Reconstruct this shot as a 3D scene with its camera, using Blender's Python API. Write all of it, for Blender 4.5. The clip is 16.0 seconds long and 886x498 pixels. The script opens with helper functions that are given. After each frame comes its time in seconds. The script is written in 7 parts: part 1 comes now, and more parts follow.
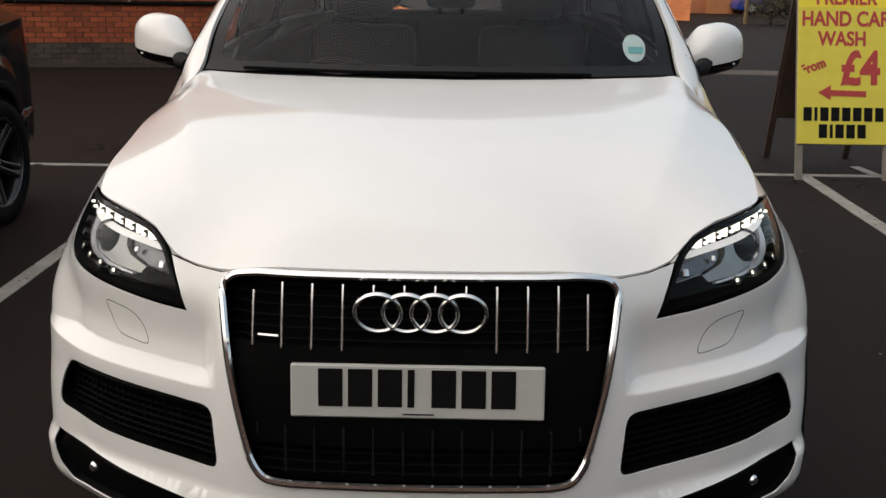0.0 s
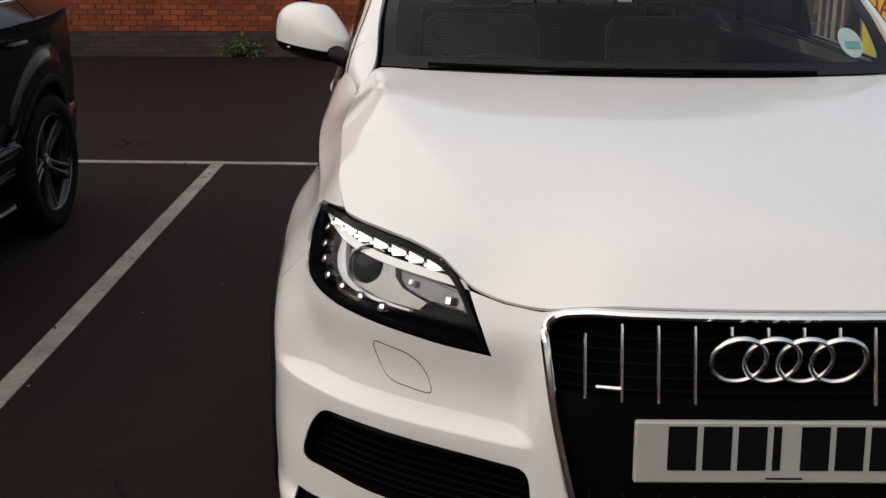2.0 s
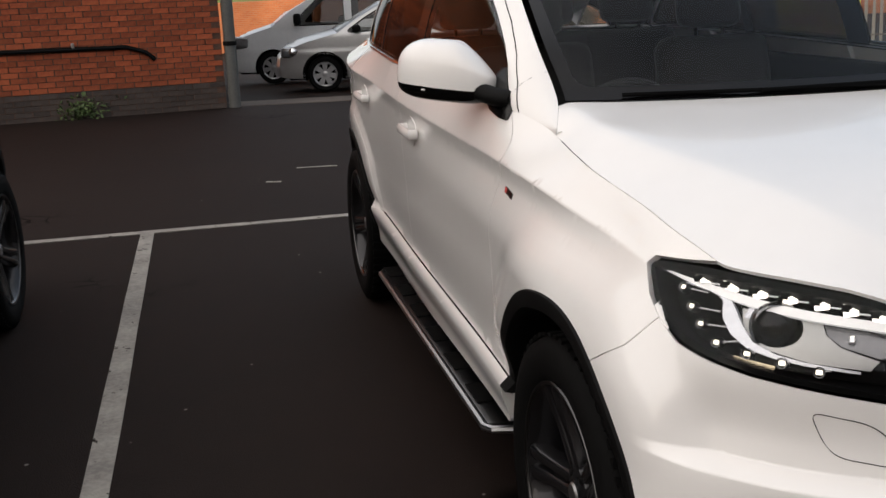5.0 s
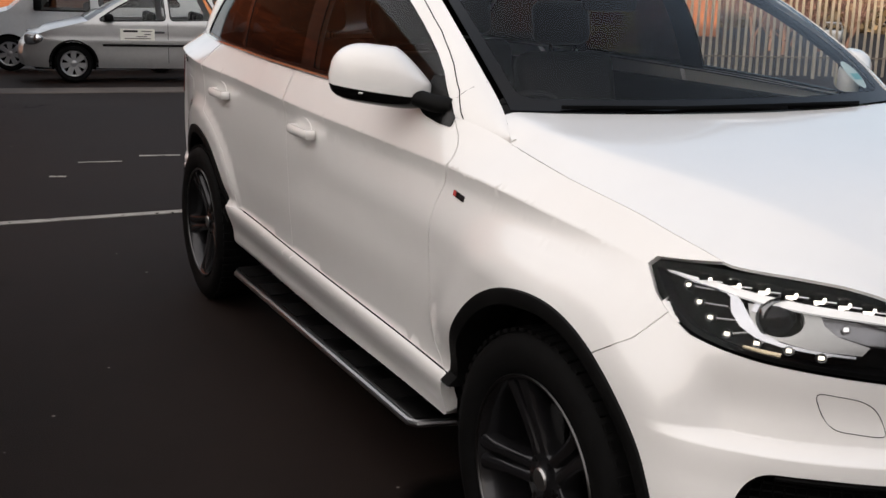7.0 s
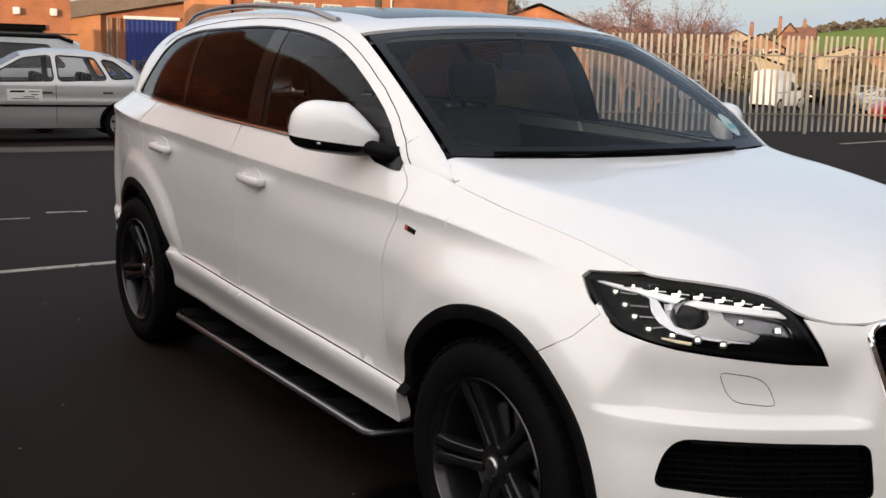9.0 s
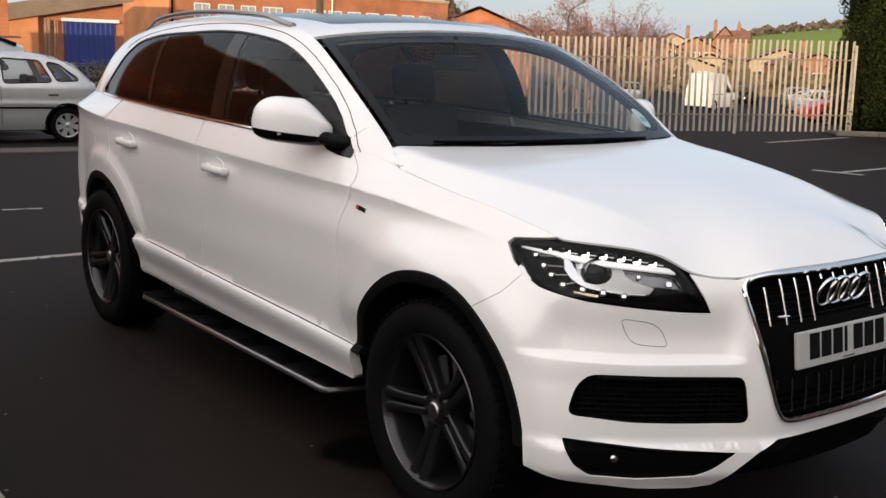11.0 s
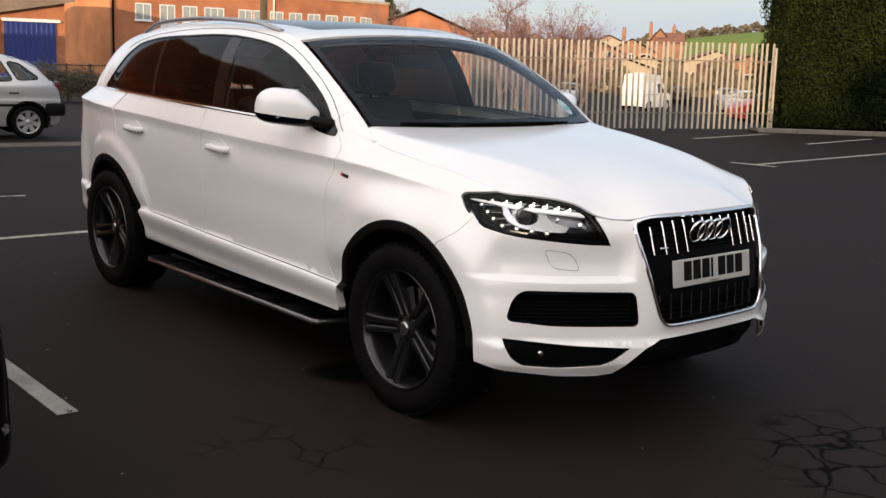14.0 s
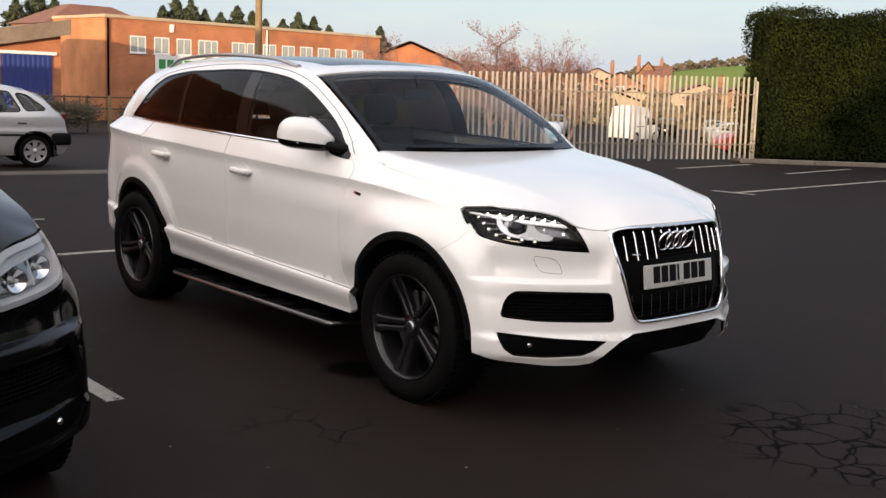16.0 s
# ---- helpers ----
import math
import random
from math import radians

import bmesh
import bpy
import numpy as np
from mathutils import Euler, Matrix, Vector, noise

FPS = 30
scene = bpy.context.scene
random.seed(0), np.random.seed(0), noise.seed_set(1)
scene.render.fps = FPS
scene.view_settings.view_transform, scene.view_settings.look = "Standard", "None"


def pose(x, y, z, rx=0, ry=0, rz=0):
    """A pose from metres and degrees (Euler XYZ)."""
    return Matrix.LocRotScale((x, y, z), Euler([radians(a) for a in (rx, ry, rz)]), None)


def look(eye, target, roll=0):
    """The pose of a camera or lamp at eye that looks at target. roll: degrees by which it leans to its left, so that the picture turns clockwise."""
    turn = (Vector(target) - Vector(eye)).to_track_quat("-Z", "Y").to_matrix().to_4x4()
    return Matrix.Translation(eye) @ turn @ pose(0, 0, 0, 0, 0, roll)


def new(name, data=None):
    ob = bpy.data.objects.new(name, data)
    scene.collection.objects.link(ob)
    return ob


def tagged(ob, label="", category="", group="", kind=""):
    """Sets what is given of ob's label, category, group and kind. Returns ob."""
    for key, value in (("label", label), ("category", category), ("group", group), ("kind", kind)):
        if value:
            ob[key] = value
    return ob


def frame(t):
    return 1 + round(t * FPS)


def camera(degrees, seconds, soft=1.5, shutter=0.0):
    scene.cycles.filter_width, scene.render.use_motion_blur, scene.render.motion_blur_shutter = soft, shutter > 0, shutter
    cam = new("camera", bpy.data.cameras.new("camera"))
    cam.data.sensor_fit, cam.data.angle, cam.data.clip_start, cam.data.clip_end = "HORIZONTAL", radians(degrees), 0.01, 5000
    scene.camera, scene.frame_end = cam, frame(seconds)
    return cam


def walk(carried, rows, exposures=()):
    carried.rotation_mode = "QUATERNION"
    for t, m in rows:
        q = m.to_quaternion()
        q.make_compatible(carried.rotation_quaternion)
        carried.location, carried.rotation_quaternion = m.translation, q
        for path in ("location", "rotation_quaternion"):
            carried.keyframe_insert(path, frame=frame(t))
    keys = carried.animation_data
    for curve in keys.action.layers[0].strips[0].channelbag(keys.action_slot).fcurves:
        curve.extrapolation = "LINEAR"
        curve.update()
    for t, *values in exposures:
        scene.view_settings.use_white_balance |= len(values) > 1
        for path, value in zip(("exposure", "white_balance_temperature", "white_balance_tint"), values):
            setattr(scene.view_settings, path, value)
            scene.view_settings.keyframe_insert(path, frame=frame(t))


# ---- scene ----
cam = camera(45.4, 16.0)
# seconds, eye, target, roll
PATH = [
    (0, (0.091, -1.991, 1.567), (0.051, -0.064, 1.032), 0.6),
    (0.5, (-0.04, -1.865, 1.571), (-0.064, 0.065, 1.045), 2.4),
    (1, (-0.222, -1.779, 1.568), (-0.123, 0.156, 1.07), 2.4),
    (1.5, (-0.479, -1.73, 1.576), (-0.298, 0.186, 1.033), 0.9),
    (2, (-0.639, -1.642, 1.548), (-0.591, 0.279, 0.992), 0.9),
    (2.5, (-0.785, -1.512, 1.548), (-0.725, 0.411, 1.0), 1.2),
    (3, (-0.972, -1.453, 1.539), (-0.729, 0.468, 1.038), 2.4),
    (3.5, (-1.209, -1.404, 1.544), (-0.866, 0.498, 1.029), 1.3),
    (4, (-1.359, -1.304, 1.52), (-1.103, 0.614, 1.014), 1.0),
    (4.2, (-1.418, -1.262, 1.509), (-1.131, 0.658, 1.026), -0.0),
    (6.3, (-2.046, -1.095, 1.532), (-1.378, 0.724, 1.037), 1.6),
    (6.5, (-2.108, -1.084, 1.535), (-1.374, 0.709, 1.042), 2.3),
    (7, (-2.244, -1.044, 1.538), (-1.338, 0.671, 1.05), 1.9),
    (7.5, (-2.369, -1.111, 1.538), (-1.358, 0.565, 1.126), 3.1),
    (8, (-2.452, -1.193, 1.565), (-1.464, 0.477, 1.08), 1.0),
    (8.5, (-2.544, -1.29, 1.57), (-1.574, 0.414, 1.175), 2.1),
    (9, (-2.659, -1.339, 1.549), (-1.549, 0.282, 1.173), 1.9),
    (9.2, (-2.688, -1.347, 1.55), (-1.546, 0.251, 1.171), 1.6),
    (11.3, (-3.015, -1.835, 1.548), (-1.79, -0.294, 1.19), 2.1),
    (11.5, (-3.066, -1.892, 1.548), (-1.815, -0.37, 1.21), 2.1),
    (12, (-3.236, -2.029, 1.532), (-1.963, -0.541, 1.128), 2.2),
    (12.5, (-3.33, -2.147, 1.559), (-2.013, -0.681, 1.216), 2.3),
    (13, (-3.441, -2.312, 1.537), (-2.172, -0.813, 1.16), 2.3),
    (13.5, (-3.55, -2.443, 1.548), (-2.279, -0.943, 1.183), 2.8),
    (14, (-3.695, -2.536, 1.545), (-2.411, -1.047, 1.183), 2.1),
    (14.5, (-3.848, -2.653, 1.55), (-2.548, -1.179, 1.185), 2.1),
    (15, (-3.957, -2.79, 1.54), (-2.654, -1.311, 1.203), 2.6),
    (15.5, (-4.069, -2.923, 1.546), (-2.808, -1.418, 1.165), 2.5),
    (16, (-4.172, -3.009, 1.549), (-2.868, -1.523, 1.246), 2.2),
]
walk(cam, [(t, look(e, g, r)) for t, e, g, r in PATH], exposures=[(0, .54, 6850, 10), (.6, .46, 6850, 10), (1.2, .37, 6850, 11), (2, .34, 6850, 11), (4, .55, 6750, 12), (7, .58, 6600, 13), (9, .62, 6550, 13), (12.5, .67, 6550, 14), (15, .78, 6650, 14), (16, .82, 6690, 15)])

# ---- world, sun, exposure ----
world = bpy.data.worlds.new("sky")
scene.world = world
world.use_nodes = True
_n, _k = world.node_tree.nodes, world.node_tree.links
_n.clear()
_sky = _n.new("ShaderNodeTexSky")
_sky.sky_type, _sky.sun_disc = "NISHITA", False
SUN_TO = Vector((1.0, .75, -.135)).normalized()
_sky.sun_elevation = math.asin(-SUN_TO.z)
_sky.sun_rotation = math.atan2(-SUN_TO.x, -SUN_TO.y)
_sky.air_density, _sky.dust_density, _sky.ozone_density = 1.0, .6, 1.5
# Broken high cloud over the clear sky.
_tc, _map = _n.new("ShaderNodeTexCoord"), _n.new("ShaderNodeMapping")
_map.inputs["Scale"].default_value = (1.0, 1.0, 4.5)
_cl = _n.new("ShaderNodeTexNoise")
_cl.inputs["Scale"].default_value, _cl.inputs["Detail"].default_value, _cl.inputs["Roughness"].default_value = 2.4, 6, .5
_cr = _n.new("ShaderNodeValToRGB")
_cr.color_ramp.elements[0].position, _cr.color_ramp.elements[1].position = .44, .66
_cr.color_ramp.elements[0].color, _cr.color_ramp.elements[1].color = (.72, .72, .72, 1), (.97, .97, .97, 1)
_mx = _n.new("ShaderNodeMix")
_mx.data_type = "RGBA"
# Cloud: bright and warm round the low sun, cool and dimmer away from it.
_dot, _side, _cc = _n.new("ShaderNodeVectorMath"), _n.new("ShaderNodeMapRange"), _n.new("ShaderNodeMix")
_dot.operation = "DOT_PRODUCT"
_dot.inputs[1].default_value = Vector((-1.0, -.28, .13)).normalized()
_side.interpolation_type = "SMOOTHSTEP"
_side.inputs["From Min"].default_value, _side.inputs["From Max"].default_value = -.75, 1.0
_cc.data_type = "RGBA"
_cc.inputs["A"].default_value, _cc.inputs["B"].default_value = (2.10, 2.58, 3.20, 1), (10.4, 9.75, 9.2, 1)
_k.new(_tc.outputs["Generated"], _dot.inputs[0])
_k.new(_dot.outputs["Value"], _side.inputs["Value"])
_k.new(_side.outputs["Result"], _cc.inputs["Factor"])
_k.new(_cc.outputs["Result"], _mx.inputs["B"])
_bg, _wo = _n.new("ShaderNodeBackground"), _n.new("ShaderNodeOutputWorld")
_bg.inputs["Strength"].default_value = .15
_k.new(_tc.outputs["Generated"], _map.inputs["Vector"])
_k.new(_map.outputs["Vector"], _cl.inputs["Vector"])
_k.new(_cl.outputs["Fac"], _cr.inputs["Fac"])
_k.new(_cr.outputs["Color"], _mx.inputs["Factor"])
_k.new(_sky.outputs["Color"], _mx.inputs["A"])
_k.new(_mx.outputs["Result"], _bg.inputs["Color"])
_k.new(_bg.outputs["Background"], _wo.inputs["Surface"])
sun = new("sun", bpy.data.lights.new("sun", "SUN"))
sun.data.energy, sun.data.angle, sun.data.color = 3.2, radians(.6), (1.0, .76, .48)
scene.view_settings.exposure = .74
sun.matrix_world = look((-20, -40, 12), Vector((-20, -40, 12)) + SUN_TO)

# ---- materials ----
def mat(name, colour, rough=.5, metal=0.0, vary=.0, scale=8.0, bump=0.0, bscale=60.0, coat=0.0, colour2=None, rvary=0.0, emit=0.0, piece=0.0, spec=.5):
    """A principled surface with a slow and a fine variation of its colour, roughness and relief."""
    m = bpy.data.materials.new(name)
    m.use_nodes = True
    n, k = m.node_tree.nodes, m.node_tree.links
    b = n["Principled BSDF"]
    b.inputs["Base Color"].default_value = (*colour, 1)
    b.inputs["Roughness"].default_value, b.inputs["Metallic"].default_value = rough, metal
    b.inputs["Specular IOR Level"].default_value = spec
    b.inputs["Coat Weight"].default_value, b.inputs["Coat Roughness"].default_value = coat, .03
    if emit:
        b.inputs["Emission Color"].default_value, b.inputs["Emission Strength"].default_value = (*colour, 1), emit
    tc = n.new("ShaderNodeTexCoord")
    if vary or colour2 or rvary:
        t1, t2, add = n.new("ShaderNodeTexNoise"), n.new("ShaderNodeTexNoise"), n.new("ShaderNodeMath")
        t1.inputs["Scale"].default_value, t2.inputs["Scale"].default_value = scale, scale * 9
        t1.inputs["Detail"].default_value = t2.inputs["Detail"].default_value = 5
        add.operation = "MULTIPLY_ADD"
        add.inputs[1].default_value = .6
        k.new(tc.outputs["Object"], t1.inputs["Vector"])
        k.new(tc.outputs["Object"], t2.inputs["Vector"])
        half = n.new("ShaderNodeMath")
        half.operation = "MULTIPLY"
        half.inputs[1].default_value = .4
        k.new(t2.outputs["Fac"], half.inputs[0])
        k.new(t1.outputs["Fac"], add.inputs[0])
        k.new(half.outputs[0], add.inputs[2])
        ramp = n.new("ShaderNodeValToRGB")
        c2 = colour2 or tuple(c * (1 + vary) for c in colour)
        c1 = colour if colour2 else tuple(c * (1 - vary) for c in colour)
        ramp.color_ramp.elements[0].position, ramp.color_ramp.elements[1].position = .36, .64
        ramp.color_ramp.elements[0].color, ramp.color_ramp.elements[1].color = (*c1, 1), (*c2, 1)
        k.new(add.outputs[0], ramp.inputs["Fac"])
        out = ramp.outputs["Color"]
        if piece:
            info, hs, mp = n.new("ShaderNodeObjectInfo"), n.new("ShaderNodeHueSaturation"), n.new("ShaderNodeMapRange")
            geo = n.new("ShaderNodeNewGeometry")
            plus = n.new("ShaderNodeMath")
            plus.operation = "ADD"
            fr = n.new("ShaderNodeMath")
            fr.operation = "FRACT"
            k.new(info.outputs["Random"], plus.inputs[0])
            k.new(geo.outputs["Random Per Island"], plus.inputs[1])
            k.new(plus.outputs[0], fr.inputs[0])
            mp.inputs["To Min"].default_value, mp.inputs["To Max"].default_value = 1 - piece, 1 + piece
            k.new(fr.outputs[0], mp.inputs["Value"])
            k.new(mp.outputs["Result"], hs.inputs["Value"])
            k.new(out, hs.inputs["Color"])
            out = hs.outputs["Color"]
        k.new(out, b.inputs["Base Color"])
        if rvary:
            mr = n.new("ShaderNodeMapRange")
            mr.inputs["To Min"].default_value, mr.inputs["To Max"].default_value = max(rough - rvary, .02), min(rough + rvary, 1)
            k.new(add.outputs[0], mr.inputs["Value"])
            k.new(mr.outputs["Result"], b.inputs["Roughness"])
    if bump:
        t, bp = n.new("ShaderNodeTexNoise"), n.new("ShaderNodeBump")
        t.inputs["Scale"].default_value, t.inputs["Detail"].default_value = bscale, 4
        bp.inputs["Strength"].default_value, bp.inputs["Distance"].default_value = bump, .01
        k.new(tc.outputs["Object"], t.inputs["Vector"])
        k.new(t.outputs["Fac"], bp.inputs["Height"])
        k.new(bp.outputs["Normal"], b.inputs["Normal"])
    return m


def glass(name, tint, f0=.04, rough=0.0, edge=.9):
    """A thin pane: it lets tinted light through and mirrors more towards grazing views."""
    m = bpy.data.materials.new(name)
    m.use_nodes = True
    n, k = m.node_tree.nodes, m.node_tree.links
    n.clear()
    tr, gl, mx, lw, o = (n.new("ShaderNode" + w) for w in ("BsdfTransparent", "BsdfGlossy", "MixShader", "LayerWeight", "OutputMaterial"))
    tr.inputs["Color"].default_value = (*tint, 1)
    gl.inputs["Roughness"].default_value = rough
    gl.inputs["Color"].default_value = (.95, .97, 1, 1)
    lw.inputs["Blend"].default_value = .5
    pw, ma = n.new("ShaderNodeMath"), n.new("ShaderNodeMath")
    pw.operation, ma.operation = "POWER", "MULTIPLY_ADD"
    pw.inputs[1].default_value, ma.inputs[1].default_value, ma.inputs[2].default_value = 5, edge - f0, f0
    k.new(lw.outputs["Facing"], pw.inputs[0])
    k.new(pw.outputs[0], ma.inputs[0])
    k.new(ma.outputs[0], mx.inputs["Fac"])
    k.new(tr.outputs["BSDF"], mx.inputs[1])
    k.new(gl.outputs["BSDF"], mx.inputs[2])
    k.new(mx.outputs["Shader"], o.inputs["Surface"])
    return m


def brick_mat(name, c1, c2, mortar, sx=1.0):
    """Brickwork seen from far off: courses of 75 mm on walls that face any way."""
    m = bpy.data.materials.new(name)
    m.use_nodes = True
    n, k = m.node_tree.nodes, m.node_tree.links
    b = n["Principled BSDF"]
    b.inputs["Roughness"].default_value = .9
    tc, sep, add, cmb, br = (n.new("ShaderNode" + w) for w in ("TexCoord", "SeparateXYZ", "Math", "CombineXYZ", "TexBrick"))
    k.new(tc.outputs["Object"], sep.inputs["Vector"])
    add.operation = "ADD"
    k.new(sep.outputs["X"], add.inputs[0])
    k.new(sep.outputs["Y"], add.inputs[1])
    k.new(add.outputs[0], cmb.inputs["X"])
    k.new(sep.outputs["Z"], cmb.inputs["Y"])
    k.new(cmb.outputs["Vector"], br.inputs["Vector"])
    br.inputs["Scale"].default_value, br.inputs["Mortar Size"].default_value = 1.0, .008
    br.inputs["Brick Width"].default_value, br.inputs["Row Height"].default_value = .225, .075
    br.inputs["Color1"].default_value, br.inputs["Color2"].default_value, br.inputs["Mortar"].default_value = (*c1, 1), (*c2, 1), (*mortar, 1)
    t, mx = n.new("ShaderNodeTexNoise"), n.new("ShaderNodeMix")
    t.inputs["Scale"].default_value, t.inputs["Detail"].default_value = .6, 6
    mx.data_type, mx.blend_type = "RGBA", "MULTIPLY"
    mx.inputs["Factor"].default_value = .6
    k.new(tc.outputs["Object"], t.inputs["Vector"])
    k.new(br.outputs["Color"], mx.inputs["A"])
    rp = n.new("ShaderNodeValToRGB")
    rp.color_ramp.elements[0].position, rp.color_ramp.elements[1].position = .3, .65
    rp.color_ramp.elements[0].color, rp.color_ramp.elements[1].color = (.5, .45, .42, 1), (1.15, 1.1, 1.05, 1)
    k.new(t.outputs["Fac"], rp.inputs["Fac"])
    k.new(rp.outputs["Color"], mx.inputs["B"])
    k.new(mx.outputs["Result"], b.inputs["Base Color"])
    return m


WHITE = mat("white_paint", (.80, .79, .77), .32, coat=1.0, vary=.015, scale=1.3, rvary=.05)
BLACKP = mat("black_paint", (.0028, .0028, .0036), .12, vary=.2, scale=2, spec=.20)
SILVER = mat("silver_paint", (.50, .50, .49), .34, metal=.65, coat=.6, vary=.05, scale=2, rvary=.05)
VANWHITE = mat("van_paint", (.62, .63, .63), .4, coat=.4, vary=.05, scale=2)
BLUEP = mat("blue_paint", (.01, .04, .30), .35, coat=.8, vary=.1, scale=2)
REDP = mat("red_paint", (.40, .01, .02), .35, coat=.8, vary=.1, scale=2)
PLASTIC = mat("black_plastic", (.005, .005, .005), .55, vary=.3, scale=20, bump=.15, bscale=400, spec=.07)
GLOSSBLACK = mat("gloss_black", (.004, .004, .004), .15, vary=.2, scale=10, spec=.25)
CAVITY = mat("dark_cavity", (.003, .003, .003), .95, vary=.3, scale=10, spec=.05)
RUBBER = mat("tyre_rubber", (.004, .004, .004), .75, vary=.3, scale=30, bump=.2, bscale=220, spec=.08)
MATT = mat("matt_black", (.002, .002, .002), .6, vary=.3, scale=20, spec=.05)
BRIGHT = mat("bright_chrome", (.86, .86, .86), .22, metal=1.0, vary=.03, scale=20)
CHROME = mat("chrome", (.80, .80, .80), .10, metal=1.0, vary=.04, scale=20, rvary=.05)
SATIN = mat("satin_aluminium", (.42, .42, .42), .32, metal=1.0, vary=.06, scale=20, rvary=.06)
ANTHRACITE = mat("anthracite_alloy", (.022, .022, .024), .26, metal=.6, coat=.25, vary=.15, scale=25)
ALLOY = mat("silver_alloy", (.38, .38, .38), .35, metal=.6, vary=.1, scale=20)
TRIM = mat("interior_trim", (.010, .0105, .011), .7, vary=.25, scale=14, spec=.2)
LEATHER = mat("grey_leather", (.016, .016, .0155), .62, vary=.2, scale=12, spec=.3)
LIGHTTRIM = mat("beige_headlining", (.22, .21, .19), .9, vary=.08, scale=14)
SCREEN = glass("windscreen_glass", (.95, .96, .94), .020, edge=.6)
TINT = glass("tinted_glass", (.94, .95, .93), .020, edge=.7)
VANGLASS = glass("dim_van_glass", (.22, .23, .23), .03)
PRIVACY = glass("privacy_glass", (.03, .03, .03), .013, edge=.55)
LENS = glass("lamp_lens", (.94, .95, .96), .010)
LED = mat("led_lamp", (1.0, .95, .84), .3, emit=1.5)
SHELL = mat("satin_reflector_shell", (.34, .34, .33), .34, metal=.9, vary=.08, scale=14)
PALEBLADE = mat("pale_metal_blade", (.62, .63, .66), .24, metal=.55, vary=.05, scale=20)
CHAMBER = mat("dark_lamp_chamber", (.17, .17, .175), .22, metal=.9, vary=.25, scale=30)
LEDOFF = mat("led_unit", (.65, .65, .62), .15, metal=.6, vary=.05, scale=40)
LEDSIDE = mat("side_led", (1.0, .93, .78), .3, emit=.8)
STRIP = mat("frosted_strip", (.42, .42, .42), .35, vary=.05, scale=20)
LITSTRIP = mat("lit_frosted_strip", (.70, .69, .67), .35, vary=.05, scale=20, emit=.34)
POST = mat("gloss_pillar", (.004, .004, .004), .05, vary=.2, scale=10, spec=.24)
BORDER = mat("glass_border", (.004, .004, .0045), .12, vary=.2, scale=10, spec=.22)
DARKRIM = mat("dark_polished_edge", (.10, .10, .10), .30, metal=1.0, vary=.1, scale=20)
REFLECT = mat("lamp_reflector", (.24, .24, .24), .16, metal=1.0, vary=.1, scale=30)
CREAMGLINT = mat("cream_glint", (.44, .38, .27), .22, metal=.9, vary=.3, scale=30)
PLATE = mat("plate_sheet", (.46, .46, .43), .35, vary=.03, scale=12)
WHITESHEET = mat("white_magnet_sheet", (.86, .84, .76), .4, vary=.03, scale=12)
LAMPGLASS = mat("lamp_unit", (.30, .31, .32), .12, metal=.7, vary=.25, scale=14)
INK = mat("black_ink", (.005, .005, .005), .6, vary=.2, scale=20, spec=.1)
REDINK = mat("red_ink", (.42, .035, .03), .5, vary=.12, scale=20)
TAILRED = mat("tail_lamp_red", (.09, .006, .006), .12, vary=.2, scale=20)

# ---- mesh tools ----
from mathutils.geometry import delaunay_2d_cdt


def solid(name, verts, faces, material, parent=None, smooth=False, label=""):
    me = bpy.data.meshes.new(name)
    me.from_pydata([tuple(map(float, v)) for v in verts], [], [tuple(map(int, f)) for f in faces])
    me.materials.append(material)
    if smooth:
        me.polygons.foreach_set("use_smooth", [True] * len(me.polygons))
    me.update()
    ob = new(name, me)
    if parent:
        ob.parent = parent
    if label:
        ob["label"] = label
    return ob


def part(name, bm, material, parent=None, label="", smooth=True, angle=35):
    """Links a bmesh as one mesh object under a thing or a part."""
    me = bpy.data.meshes.new(name)
    bmesh.ops.recalc_face_normals(bm, faces=bm.faces)
    for f in bm.faces:
        f.smooth = smooth
    if smooth:
        for e in bm.edges:
            e.smooth = len(e.link_faces) == 2 and e.calc_face_angle(0) < radians(angle)
    bm.to_mesh(me)
    bm.free()
    me.materials.append(material)
    ob = new(name, me)
    if parent:
        ob.parent = parent
    if label:
        ob["label"] = label
    return ob


def box(x0, y0, z0, x1, y1, z1, bevel=0.0, seg=2, bm=None, m=None):
    bm = bm or bmesh.new()
    r = bmesh.ops.create_cube(bm, size=1)
    mm = Matrix.Translation(((x0 + x1) / 2, (y0 + y1) / 2, (z0 + z1) / 2)) @ Matrix.Diagonal((x1 - x0, y1 - y0, z1 - z0, 1))
    bmesh.ops.transform(bm, matrix=(m @ mm if m else mm), verts=r["verts"])
    if bevel:
        es = list({e for v in r["verts"] for e in v.link_edges})
        bmesh.ops.bevel(bm, geom=es, offset=bevel, segments=seg, affect="EDGES", profile=.5)
    return bm


def lathe(profile, n=48, axis="x", bm=None, m=None):
    """Turns a profile of (radius, along) about an axis."""
    bm = bm or bmesh.new()
    rings = []
    for r, a in profile:
        ring = []
        for i in range(n):
            t = 2 * math.pi * i / n
            p = Vector((a, r * math.cos(t), r * math.sin(t))) if axis == "x" else Vector((r * math.cos(t), a, r * math.sin(t))) if axis == "y" else Vector((r * math.cos(t), r * math.sin(t), a))
            ring.append(bm.verts.new(m @ p if m else p))
        rings.append(ring)
    for a, b in zip(rings, rings[1:]):
        for i in range(n):
            bm.faces.new((a[i], a[(i + 1) % n], b[(i + 1) % n], b[i]))
    return bm


